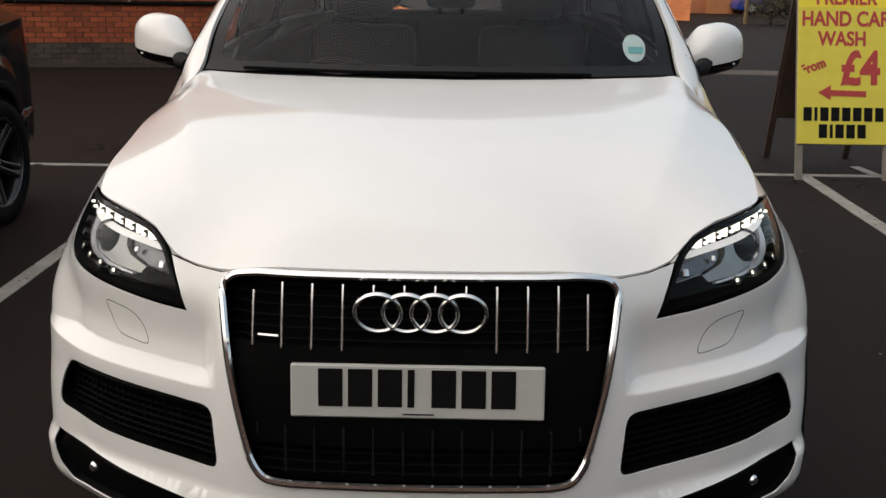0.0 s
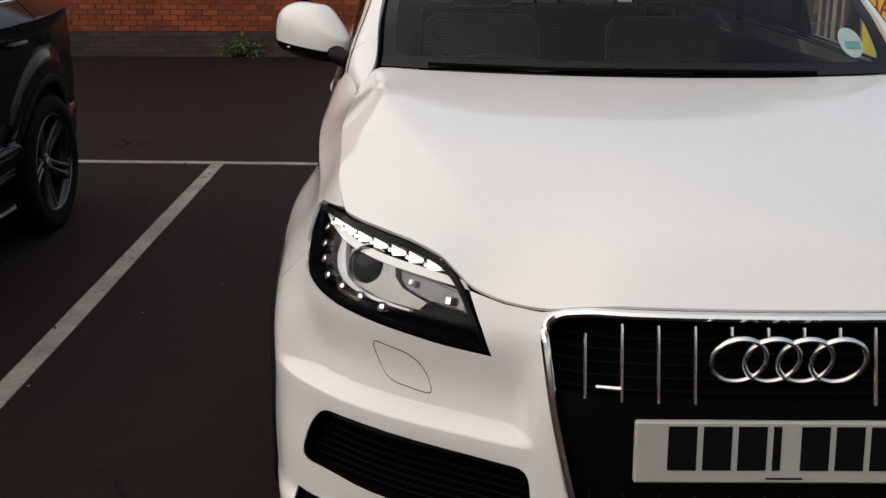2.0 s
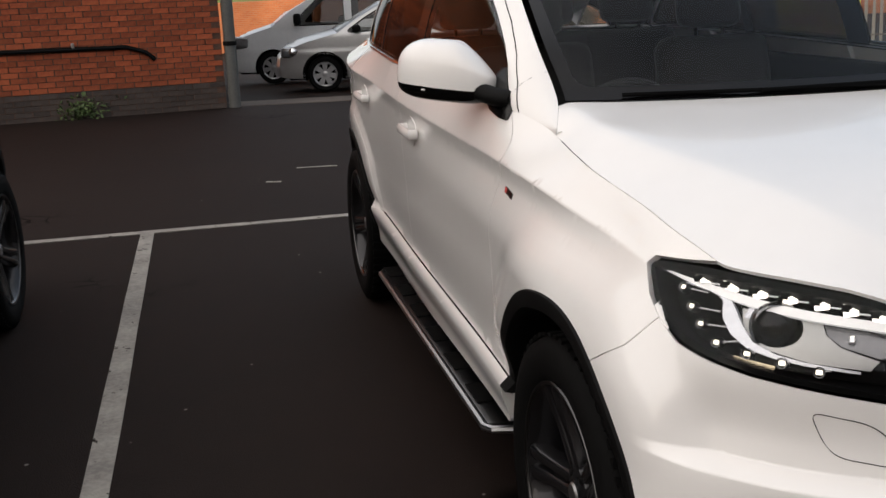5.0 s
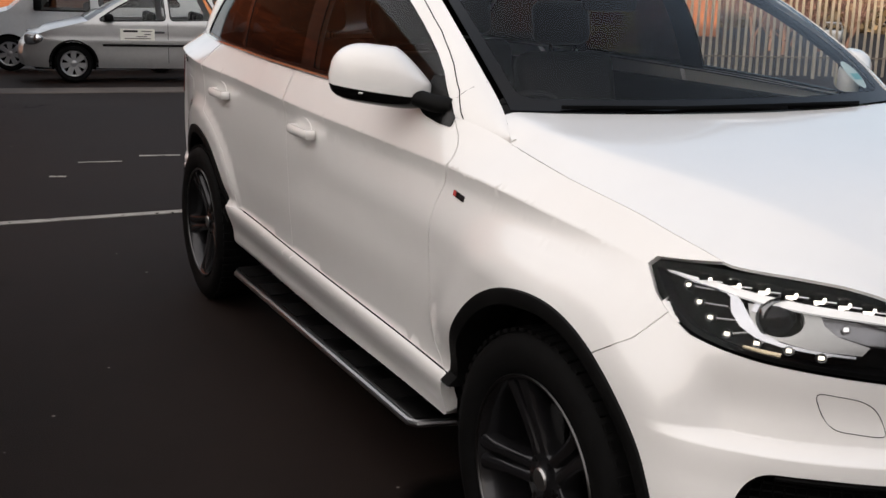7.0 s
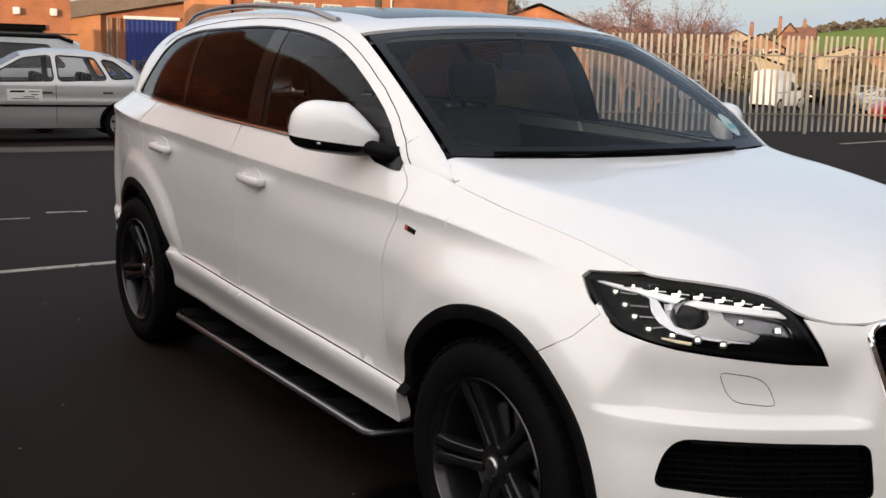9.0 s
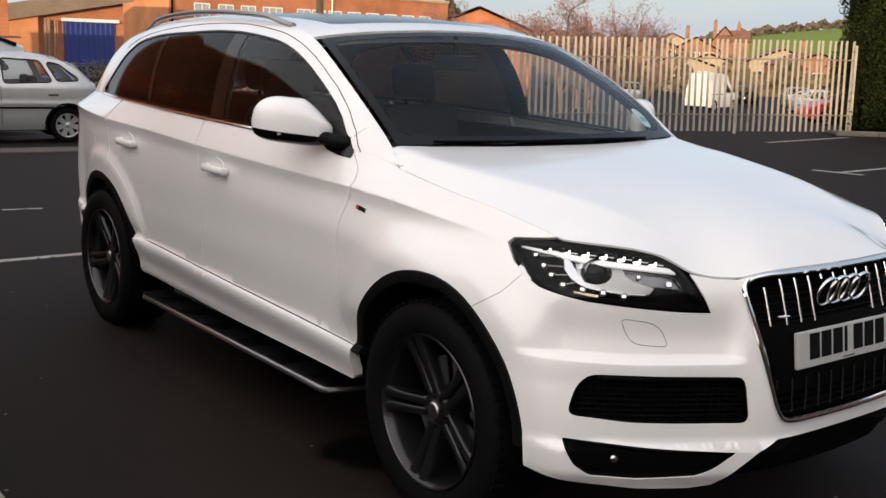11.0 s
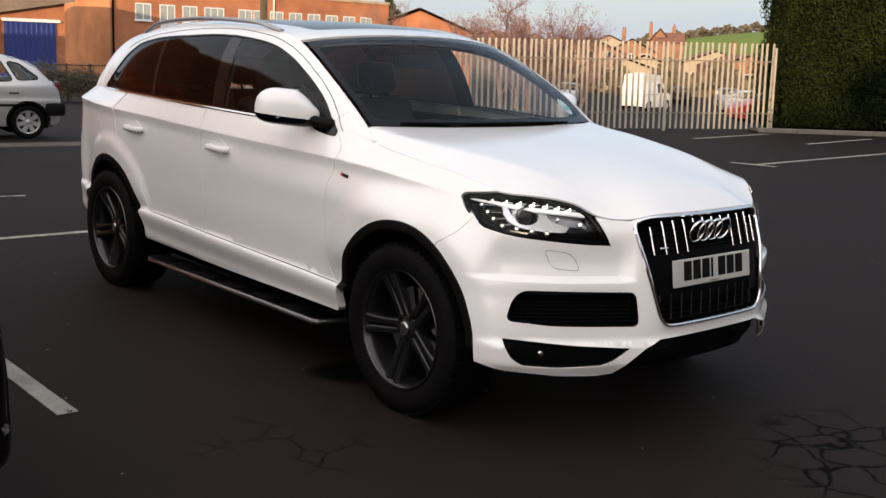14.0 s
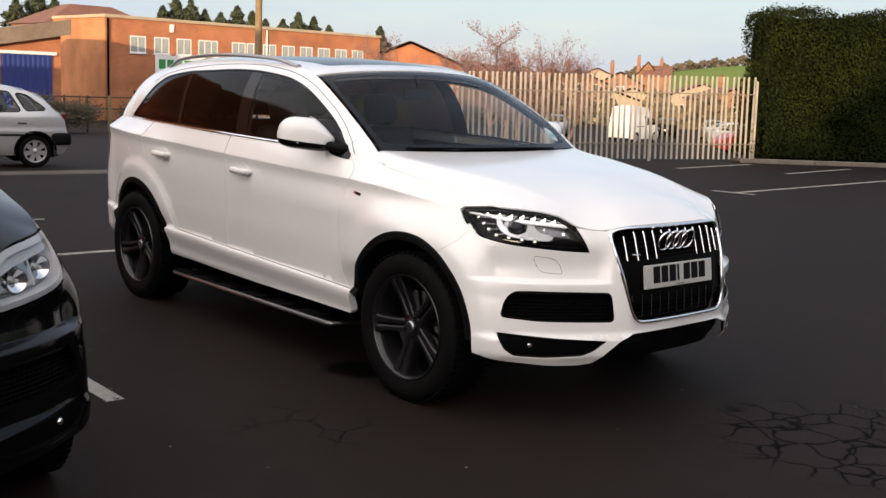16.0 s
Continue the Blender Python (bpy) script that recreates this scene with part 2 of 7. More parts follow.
def tube(points, r, n=8, closed=False, bm=None, flat=1.0):
    """A round or flattened bar along points."""
    bm = bm or bmesh.new()
    pts = [Vector(p) for p in points]
    rings, up = [], Vector((0, 0, 1))
    for i, p in enumerate(pts):
        a = pts[i - 1] if i or closed else pts[0]
        b = pts[(i + 1) % len(pts)] if closed or i < len(pts) - 1 else pts[-1]
        d = (b - a).normalized()
        s = d.cross(up)
        s = s.normalized() if s.length > .05 else Vector((1, 0, 0))
        u = s.cross(d)
        rings.append([bm.verts.new(p + r * (math.cos(2 * math.pi * j / n) * s + flat * math.sin(2 * math.pi * j / n) * u)) for j in range(n)])
    for i in range(len(rings) - (0 if closed else 1)):
        a, b = rings[i], rings[(i + 1) % len(rings)]
        for j in range(n):
            bm.faces.new((a[j], a[(j + 1) % n], b[(j + 1) % n], b[j]))
    if not closed:
        bm.faces.new(rings[0][::-1])
        bm.faces.new(rings[-1])
    return bm


def rounded(pts, r, n=5):
    """A polygon with its corners rounded."""
    out, pts = [], [np.array(p, float) for p in pts]
    for i, p in enumerate(pts):
        a, b = pts[i - 1] - p, pts[(i + 1) % len(pts)] - p
        la, lb = np.linalg.norm(a), np.linalg.norm(b)
        da, db = a / la * min(r, la * .45), b / lb * min(r, lb * .45)
        for t in np.linspace(0, 1, n):
            out.append((1 - t)**2 * (p + da) + 2 * t * (1 - t) * p + t * t * (p + db))
    return out


def resample(pts, step, closed=True):
    pts = np.array(pts, float)
    if closed:
        pts = np.concatenate([pts, pts[:1]])
    out = []
    for a, b in zip(pts, pts[1:]):
        k = max(1, int(np.ceil(np.linalg.norm(b - a) / step)))
        out += [a + (b - a) * i / k for i in range(k)]
    if not closed:
        out.append(pts[-1])
    keep = [out[0]]
    for p in out[1:]:
        if np.linalg.norm(p - keep[-1]) > step * .12:
            keep.append(p)
    if closed and np.linalg.norm(keep[0] - keep[-1]) < step * .12:
        keep.pop()
    return np.array(keep)


def inside(poly, q):
    x, y = q[:, 0], q[:, 1]
    c = np.zeros(len(q), bool)
    a = poly[-1]
    for b in poly:
        hit = ((b[1] > y) != (a[1] > y)) & (x < (a[0] - b[0]) * (y - b[1]) / (a[1] - b[1] + 1e-15) + b[0])
        c ^= hit
        a = b
    return c


def grow(pts, d):
    """A closed 2D polygon moved outwards (d > 0) or inwards."""
    p = np.array(pts, float)
    area = .5 * np.sum(p[:, 0] * np.roll(p[:, 1], -1) - np.roll(p[:, 0], -1) * p[:, 1])
    t = np.roll(p, -1, 0) - np.roll(p, 1, 0)
    n = np.stack([t[:, 1], -t[:, 0]], -1) * np.sign(area)
    return p + d * n / np.maximum(np.linalg.norm(n, axis=1, keepdims=True), 1e-9)


def normals(surf, q, e=.004, mid=(0, 2.5, .75)):
    a, b = surf(q[:, 0] + e, q[:, 1]) - surf(q[:, 0] - e, q[:, 1]), surf(q[:, 0], q[:, 1] + e) - surf(q[:, 0], q[:, 1] - e)
    n = np.cross(a, b)
    n /= np.maximum(np.linalg.norm(n, axis=1, keepdims=True), 1e-9)
    p = surf(q[:, 0], q[:, 1])
    away = p - np.stack([0 * p[:, 0] + mid[0], np.clip(p[:, 1], mid[1] - 1.6, mid[1] + 1.6), 0 * p[:, 0] + mid[2]], -1)
    n[(n * away).sum(1) < 0] *= -1
    return n


def panel(name, surf, outline, material, parent=None, holes=(), h=.03, off=0.0, lip=.014, scale=(1, 1), label="", mid=(0, 2.5, .75), extra=None):
    """A sheet cut out of a curved surface, with its edges turned in by lip. scale: metres to a unit of the surface's two directions."""
    sc = np.array(scale, float)
    loops = [resample(np.array(l, float) * sc, h * .75) for l in (outline, *holes)]
    lo, hi = loops[0].min(0), loops[0].max(0)
    gx, gy = np.arange(lo[0] + h / 2, hi[0], h), np.arange(lo[1] + h / 2, hi[1], h)
    g = np.stack(np.meshgrid(gx, gy), -1).reshape(-1, 2)
    g[:, 0] += ((np.round((g[:, 1] - lo[1]) / h).astype(int) % 2) - .5) * h * .5
    if extra is not None:
        gap = np.array([((extra * sc - p)**2).sum(1).min() for p in g]) if len(g) else g
        g = np.concatenate([g[gap > (h * .3)**2], extra * sc]) if len(g) else extra * sc
    ok = inside(loops[0], g)
    for l in loops[1:]:
        ok &= ~inside(l, g)
    edge = np.concatenate(loops)
    g = g[ok]
    if len(g):
        near = np.array([((edge - p)**2).sum(1).min() for p in g])
        g = g[near > (h * .30)**2]
    pts = np.concatenate([edge, g]) if len(g) else edge
    edges, base = [], 0
    for l in loops:
        edges += [(base + i, base + (i + 1) % len(l)) for i in range(len(l))]
        base += len(l)
    vs, es, fs, _, _, _ = delaunay_2d_cdt([Vector(p) for p in pts], edges, [], 0, 1e-6)
    v2 = np.array([tuple(v) for v in vs])
    tri = np.array([f for f in fs if len(f) == 3])
    c = v2[tri].mean(1)
    ok = inside(loops[0], c)
    for l in loops[1:]:
        ok &= ~inside(l, c)
    tri = tri[ok]
    q = v2 / sc
    nrm = normals(surf, q, mid=mid)
    p3 = surf(q[:, 0], q[:, 1]) + nrm * off
    face = np.cross(p3[tri[:, 1]] - p3[tri[:, 0]], p3[tri[:, 2]] - p3[tri[:, 0]])
    flip = (face * nrm[tri[:, 0]]).sum(1) < 0
    tri[flip] = tri[flip][:, ::-1]
    verts, faces, ln = list(p3), [tuple(t) for t in tri], [nrm[i] for t in tri for i in t]
    if lip:
        for l in loops:
            ql = l / sc
            nl = normals(surf, ql, mid=mid)
            a = surf(ql[:, 0], ql[:, 1]) + nl * off
            b = a - nl * lip
            k, m = len(verts), len(l)
            verts += list(a) + list(b)
            for i in range(m):
                j = (i + 1) % m
                faces.append((k + i, k + j, k + m + j, k + m + i))
                fn = np.cross(a[j] - a[i], b[i] - a[i])
                ln += [fn / max(np.linalg.norm(fn), 1e-9)] * 4
    ob = solid(name, verts, faces, material, parent, True, label)
    ob.data.normals_split_custom_set([tuple(map(float, v)) for v in ln])
    return ob


def on(surf, pts, off=0.0, mid=(0, 2.5, .75)):
    """Points of a surface, raised by off."""
    q = np.array(pts, float)
    return [Vector(v) for v in surf(q[:, 0], q[:, 1]) + normals(surf, q, mid=mid) * off]


def thing(name, label, category, m=None, group="", kind=""):
    ob = new(name)
    ob.matrix_basis = m or Matrix()
    ob.empty_display_size = .2
    return tagged(ob, label, category, group, kind)


def letters(name, text, size, material, parent, m, depth=.002, align="LEFT", bold=0.0):
    """Raised lettering in the built-in font, as a mesh."""
    cu = bpy.data.curves.new(name, "FONT")
    cu.body, cu.size, cu.extrude, cu.align_x, cu.offset = text, size, depth, align, bold
    tmp = new(name, cu)
    bpy.context.view_layer.update()
    me = bpy.data.meshes.new_from_object(tmp.evaluated_get(bpy.context.evaluated_depsgraph_get()))
    bpy.data.objects.remove(tmp)
    me.materials.clear()
    me.materials.append(material)
    ob = new(name, me)
    ob.parent, ob.matrix_basis = parent, m
    return ob

# ---- body surfaces of the large SUV: x to its left, y from nose to tail, z up ----
def cubic(ts, vs):
    """A natural cubic through (t, v) knots, as a function of an array."""
    ts, vs = np.array(ts, float), np.array(vs, float)
    n, h = len(ts), np.diff(ts)
    a, r = np.eye(n), np.zeros(n)
    for i in range(1, n - 1):
        a[i, i - 1:i + 2] = h[i - 1], 2 * (h[i - 1] + h[i]), h[i]
        r[i] = 6 * ((vs[i + 1] - vs[i]) / h[i] - (vs[i] - vs[i - 1]) / h[i - 1])
    m = np.linalg.solve(a, r)

    def value(t):
        t = np.asarray(t, float)
        i = np.clip(np.searchsorted(ts, t) - 1, 0, n - 2)
        u, w = ts[i + 1] - t, t - ts[i]
        return (m[i] * u**3 + m[i + 1] * w**3) / (6 * h[i]) + (vs[i] / h[i] - m[i] * h[i] / 6) * u + (vs[i + 1] / h[i] - m[i + 1] * h[i] / 6) * w
    return value


def step01(a, b, x):
    t = np.clip((np.asarray(x, float) - a) / (b - a), 0, 1)
    return t * t * (3 - 2 * t)


PLAN = [(0, -.012), (.2, -.006), (.36, .018), (.5, .088), (.65, .170), (.78, .262), (.87, .36), (.925, .46), (.955, .6), (.966, .8), (.968, 1.0),
        (.960, 1.3), (.954, 1.6), (.956, 2.2), (.957, 2.8), (.955, 3.3), (.962, 3.6), (.968, 3.95), (.956, 4.20), (.925, 4.46), (.85, 4.70), (.70, 4.83), (.45, 4.895), (.2, 4.915), (0, 4.918)]
_px = np.array([(-x, y) for x, y in PLAN[3:0:-1]] + PLAN + [(-x, y) for x, y in PLAN[-2:-5:-1]])
_pt = np.r_[0, np.cumsum(np.linalg.norm(np.diff(_px, axis=0), axis=1))]
_d = np.linspace(_pt[3], _pt[-4], 4001)
_bx, _by = cubic(_pt, _px[:, 0])(_d), cubic(_pt, _px[:, 1])(_d)
_bs = np.r_[0, np.cumsum(np.hypot(np.diff(_bx), np.diff(_by)))]
_tx, _ty = np.gradient(_bx, _bs), np.gradient(_by, _bs)
_l = np.hypot(_tx, _ty)
_nx, _ny = _ty / _l, -_tx / _l
S_END = float(_bs[-1])
FRONT_IN = cubic([.10, .22, .32, .42, .55, .66, .76, .85, .92, .99, 1.06, 1.3], [.12, .05, .012, 0, 0, .010, .028, .054, .078, .120, .18, .5])
AXLES = ((.93, .372), (3.937, .372))


def crease(y):
    y = np.asarray(y, float)
    return np.interp(y, [.5, .64, .72, .83, .95, 1.16, 1.285, 1.46, 1.8, 4.5, 5.0], [.962, .981, .990, 1.002, 1.014, 1.036, 1.047, 1.0555, 1.066, 1.167, 1.186])


DRAW = cubic([.40, .48, .60, .74, .87, 1.0, 1.133, 1.285, 1.42, 1.60, 1.90, 2.30, 2.80], [0, .006, .035, .076, .086, .078, .062, .048, .039, .033, .022, .008, 0])
SHOULDER = cubic([3.0, 3.3, 3.64, 4.0, 4.3, 4.5, 4.6, 4.7, 4.9], [0, .014, .041, .070, .088, .096, .110, .105, .08])
WING_SLOPE = cubic([.60, .76, .97, 1.13, 1.3, 1.4], [.30, .42, .68, .93, 1.14, 1.18])


def lower_inset(bx, by, z):
    front = FRONT_IN(z)
    # The ledge over the air intakes, and the proud lip under them.
    band = step01(.43, .50, bx) * step01(.95, .88, bx) * step01(1.2, .8, by)
    front = front + band * (.040 * step01(.686, .697, z) * step01(.87, .73, z) - .006 * step01(.62, .66, z) * step01(.70, .684, z))
    front = front - .022 * step01(.455, .425, z) * step01(.30, .36, z) * step01(.10, .30, bx) * step01(.95, .86, bx)
    zc = crease(by)
    up = np.clip(z - zc, 0, 1)
    zs = .470 + .036 * (by - 1.4)
    side = .016 + .10 * step01(zs - .14, zs - .28, z) + .010 * step01(.95, .74, z) + .014 * step01(.74, zs, z) - .030 * step01(zs + .012, zs - .002, z) + .026 * step01(zs - .01, zs - .12, z)
    side = side - .014 * np.clip((z - zc + .05) / .05, 0, 1) 
    # The front wing's shoulder draws in towards the nose, over the swelling of the arch.
    draw = DRAW(np.clip(by, .40, 2.80))
    m = step01(1.60, 1.26, by)
    side = side + draw * step01(zc - .20, zc, z) + (1 - m) * (.38 * up + .4 * up * up) + m * up * WING_SLOPE(np.clip(by, .6, 1.4))
    # The bumper's corner lies in before the wheel.
    tuck = .020 * step01(.80, .60, z) * step01(.32, .48, by) * step01(1.10, .70, by)
    w = step01(.45, 1.05, by) * step01(4.85, 4.4, by)
    # The shoulder over the rear wheel: the cabin stands in from it.
    side = side + .045 * step01(3.6, 4.6, by)
    shoulder = SHOULDER(np.clip(by, 3.0, 4.9)) * np.clip(up / .09, 0, 1.6)
    tail = .02 + .1 * step01(.45, .2, z) + .10 * np.clip(z - .8, 0, 1)
    front = np.where(by > 3, tail, front)
    out = front * (1 - w) + side * w + shoulder + tuck
    for ya, za in AXLES:
        r = np.hypot(by - ya, z - za)
        inner = step01(ya - .1, ya + .1, by) if ya < 2 else step01(ya + .1, ya - .1, by)
        out = out - (.031 if ya < 2 else .021) * (step01(.68, .52, r) if ya < 2 else step01(.625, .545, r)) * step01(.25, .5, bx) * (1 - inner * step01(.66, .50, z))
    return out


def lower(s, z):
    """The body below the windows and the bonnet: s along the plan from the nose's middle (negative: the car's right), z up."""
    s, z = np.broadcast_arrays(np.asarray(s, float), np.asarray(z, float))
    a = np.abs(s)
    bx, by, nx, ny = (np.interp(a, _bs, v) for v in (_bx, _by, _nx, _ny))
    d = lower_inset(bx, by, z)
    return np.stack([np.sign(s + 1e-12) * (bx - nx * d), by - ny * d, z], -1)


_grid = np.linspace(0, S_END, 1500)


def fx(x, z, side=1):
    """(s, z) of the nose's surface at a sideways distance x from the middle."""
    p = lower(_grid, np.full(1500, z))[:, 0]
    k = int(np.argmax(p[:750]))
    return side * float(np.interp(x, p[:k], _grid[:k])), z


def fy(y, z, side=1):
    """(s, z) of the flank's surface at a place y along the car."""
    p = lower(_grid, np.full(1500, z))[:, 1]
    return side * float(np.interp(y, p, _grid)), z


# The upper edge of the lower body: bonnet shut line, then the belt under the windows.
ZTOP_Y = cubic([.40, .50, .8, 1.1, 1.28, 1.38, 1.47, 1.75, 2.1, 2.8, 3.5, 4.05, 4.5, 4.8, 5.06], [.985, 1.008, 1.055, 1.106, 1.132, 1.152, 1.170, 1.186, 1.197, 1.216, 1.231, 1.241, 1.245, 1.24, 1.235])

# Windscreen edge, then roof edge.
_ly = [1.28, 1.35, 1.42, 1.55, 1.7, 2.0, 2.12, 2.5, 3.0, 3.5, 3.95, 4.22, 4.42, 4.60, 4.72]
EDGE_X = cubic(_ly, [.824, .795, .770, .762, .751, .710, .692, .664, .652, .640, .610, .580, .558, .545, .532])
EDGE_Z = cubic(_ly, [1.134, 1.168, 1.203, 1.294, 1.386, 1.538, 1.586, 1.642, 1.666, 1.664, 1.633, 1.599, 1.566, 1.464, 1.345])


_gy = np.linspace(1.2, 4.78, 800)
_belt = np.array([lower(fy(y, float(ZTOP_Y(y)))[0], float(ZTOP_Y(y))) for y in _gy])


def flank(y, t):
    """Pillars and side glass: t from the belt (0) to the roof edge (1); y negative stands for the car's right."""
    y, t = np.broadcast_arrays(np.asarray(y, float), np.asarray(t, float))
    a = np.abs(y)
    bx, bz = np.interp(a, _gy, _belt[:, 0]), np.interp(a, _gy, _belt[:, 2])
    ex, ez = EDGE_X(a), EDGE_Z(a)
    cx, cz = ex + .70 * (bx - ex), bz + .80 * (ez - bz)
    p = np.stack([(1 - t)**2 * bx + 2 * t * (1 - t) * cx + t * t * ex, a, (1 - t)**2 * bz + 2 * t * (1 - t) * cz + t * t * ez], -1)
    p[..., 0] *= np.sign(y)
    return p


def ft(y, z, side=1):
    """(y, t) of the flank at a height."""
    g = np.linspace(0, 1, 400)
    return side * y, float(np.interp(z, flank(np.full(400, y), g)[:, 2], g))


_cv = [0, .25, .5, .75, 1, 1.2, 1.45, 1.7, 2, 2.4, 3]
MID_Y = cubic(_cv, [1.27, 1.445, 1.625, 1.81, 1.99, 2.32, 2.95, 3.75, 4.56, 4.72, 4.90])
MID_Z = cubic(_cv, [1.200, 1.318, 1.432, 1.540, 1.636, 1.690, 1.716, 1.712, 1.655, 1.49, 1.22])
RIM_Y = cubic([0, .5, 1, 1.5, 2, 3], [1.42, 1.73, 2.12, 3.2, 4.40, 4.70])


def upper(u, v):
    """Windscreen (v 0 to 1), roof (to 2) and rear (to 3); u across, -1 to 1."""
    u, v = np.broadcast_arrays(np.asarray(u, float), np.asarray(v, float))
    ry = RIM_Y(v)
    ex, ez, my, mz = EDGE_X(ry), EDGE_Z(ry), MID_Y(v), MID_Z(v)
    k = u * u
    return np.stack([u * ex, my + (ry - my) * k, mz + (ez - mz) * (k * .8 + .2 * k**3)], -1)


_shut = [(0, .945), (.30, .945), (.40, .938), (.46, .924), (.54, .926), (.61, .938), (.645, .960), (.69, .982), (.78, 1.000), (.90, 1.008), (1.066, 1.012), (1.36, 1.062), (1.77, 1.114), (1.925, 1.132)]
S_SHUT = 1.925


def shut(s):
    """Height of the bonnet's shut line over the plan."""
    return float(np.interp(abs(s), [a for a, _ in _shut], [b for _, b in _shut]))


def bonnet_edge(n=90):
    """One half of the bonnet's outline, from the nose's middle back to the windscreen's corner and in to the middle."""
    front = [lower(s, shut(s)) for s in np.linspace(0, S_SHUT, n)]
    side = [np.array([EDGE_X(y), y, EDGE_Z(y)]) for y in np.linspace(1.295, 1.42, 8)]
    back = [upper(u, 0.0) for u in np.linspace(.97, 0, 24)]
    return np.array(front + side + back)


_half = bonnet_edge()
RIM = np.concatenate([_half, _half[1:-1][::-1] * (-1, 1, 1)])
DOME = cubic([-.1, .0, .12, .2, .35, .6, .9, 1.1, 1.28, 1.6], [.80, .885, .955, 1.000, 1.052, 1.108, 1.153, 1.179, 1.2025, 1.244])

_ridge = cubic([0, .12, .4, .6, .83, .97, 1.17, 1.4], [.38, .42, .53, .60, .668, .708, .745, .757])


def ridge_x(y):
    """Distance of the bonnet's ridge from the middle."""
    return _ridge(np.clip(y, 0, 1.4))



# How steeply the bonnet falls outside its ridge, so that it meets the wing.
_side = _half[(_half[:, 1] > .40) & (_half[:, 0] > .70) & (_half[:, 1] < 1.36)]
_drop = (DOME(_side[:, 1]) - .025 * _side[:, 0]**2 - _side[:, 2]) / np.maximum(_side[:, 0] - ridge_x(_side[:, 1]), .03)
_fy, _fd = _side[np.argsort(_side[:, 1]), 1], _drop[np.argsort(_side[:, 1])]
RIDGE_FALL = cubic(np.linspace(.45, 1.35, 7), np.interp(np.linspace(.45, 1.35, 7), _fy, _fd))


def bonnet_dome(x, y):
    ridge = np.abs(x) - ridge_x(y)
    return DOME(y) - .025 * x * x - RIDGE_FALL(np.clip(y, .45, 1.35)) * (np.sqrt(ridge**2 + .016**2) + ridge) / 2 * step01(.05, .55, y)


def plate_kernel(ax, ay, bx, by):
    d2 = (ax[..., None] - bx)**2 + (ay[..., None] - by)**2 + 1e-9
    return d2 * np.log(d2)


# A thin plate through what the rim misses of the dome.
_rk = RIM[::3]
_ka = np.block([[plate_kernel(_rk[:, 0], _rk[:, 1], _rk[:, 0], _rk[:, 1]) + 1.5e-3 * np.eye(len(_rk)), np.c_[np.ones(len(_rk)), _rk[:, :2]]], [np.c_[np.ones(len(_rk)), _rk[:, :2]].T, np.zeros((3, 3))]])
_kw = np.linalg.solve(_ka, np.r_[_rk[:, 2] - bonnet_dome(_rk[:, 0], _rk[:, 1]), 0, 0, 0])


def bonnet(x, y):
    x, y = np.broadcast_arrays(np.asarray(x, float), np.asarray(y, float))
    z = bonnet_dome(x, y) + plate_kernel(x, y, _rk[:, 0], _rk[:, 1]) @ _kw[:-3] + _kw[-3] + _kw[-2] * x + _kw[-1] * y
    return np.stack([x, y, z], -1)

# Rows of extra mesh points along the creases of the lower body.
_cs = np.arange(.9, S_END - .6, .022)
_cz = crease(np.interp(_cs, _bs, _by))
CREASES = np.concatenate([np.stack([_cs, _cz + d], -1) for d in (-.05, -.025, -.004, .0, .004, .02)] + [np.stack([_cs, .470 + .036 * (np.interp(_cs, _bs, _by) - 1.4) + d], -1) for d in (-.022, -.004, .0045)] + [np.stack([np.arange(.40, 1.3, .02), np.full(45, z)], -1) for z in (.680, .686, .697, .704, .428, .452)])
CREASES = np.concatenate([CREASES, CREASES * (-1, 1)])
_by2 = np.arange(.15, 1.38, .022)
_rx = ridge_x(_by2)
RIDGE = np.concatenate([np.stack([k * (_rx + d), _by2], -1) for k in (-1, 1) for d in (-.018, -.005, .005, .018)])

# ---- ground ----
def fall(x, y):
    """The land falls away behind the car park and rises again to a far hill."""
    d = np.maximum(y - 11.5, 0) + 1.1 * np.maximum(x - 21, 0)
    z = -1.9 * (1 - np.exp(-.020 * d * (1 + .004 * d)))
    far, az = np.hypot(x, y), np.degrees(np.arctan2(x, y))
    return z + 23 * step01(290, 600, far) * step01(40, 60, az) * step01(130, 100, az)


def ground_sheet():
    r = np.concatenate([np.linspace(0, 40, 41), np.geomspace(42, 3000, 46)])
    a = np.linspace(0, 2 * np.pi, 145)[:-1]
    x, y = np.outer(r, np.cos(a)), np.outer(r, np.sin(a))
    z = fall(x, y)
    v = np.stack([x, y, z], -1)[1:].reshape(-1, 3)
    k = len(a)
    f = [(i * k + j, (i + 1) * k + j, (i + 1) * k + (j + 1) % k, i * k + (j + 1) % k) for i in range(len(r) - 2) for j in range(k)]
    v = np.concatenate([v, [(0, 0, 0)]])
    f += [(len(v) - 1, j, (j + 1) % k)[::1] for j in range(k)]
    return v, f


ASPHALT = mat("asphalt", (.0080, .0043, .0031), .80, colour2=(.0126, .0073, .0054), scale=.5, bump=.35, bscale=170, spec=.12)


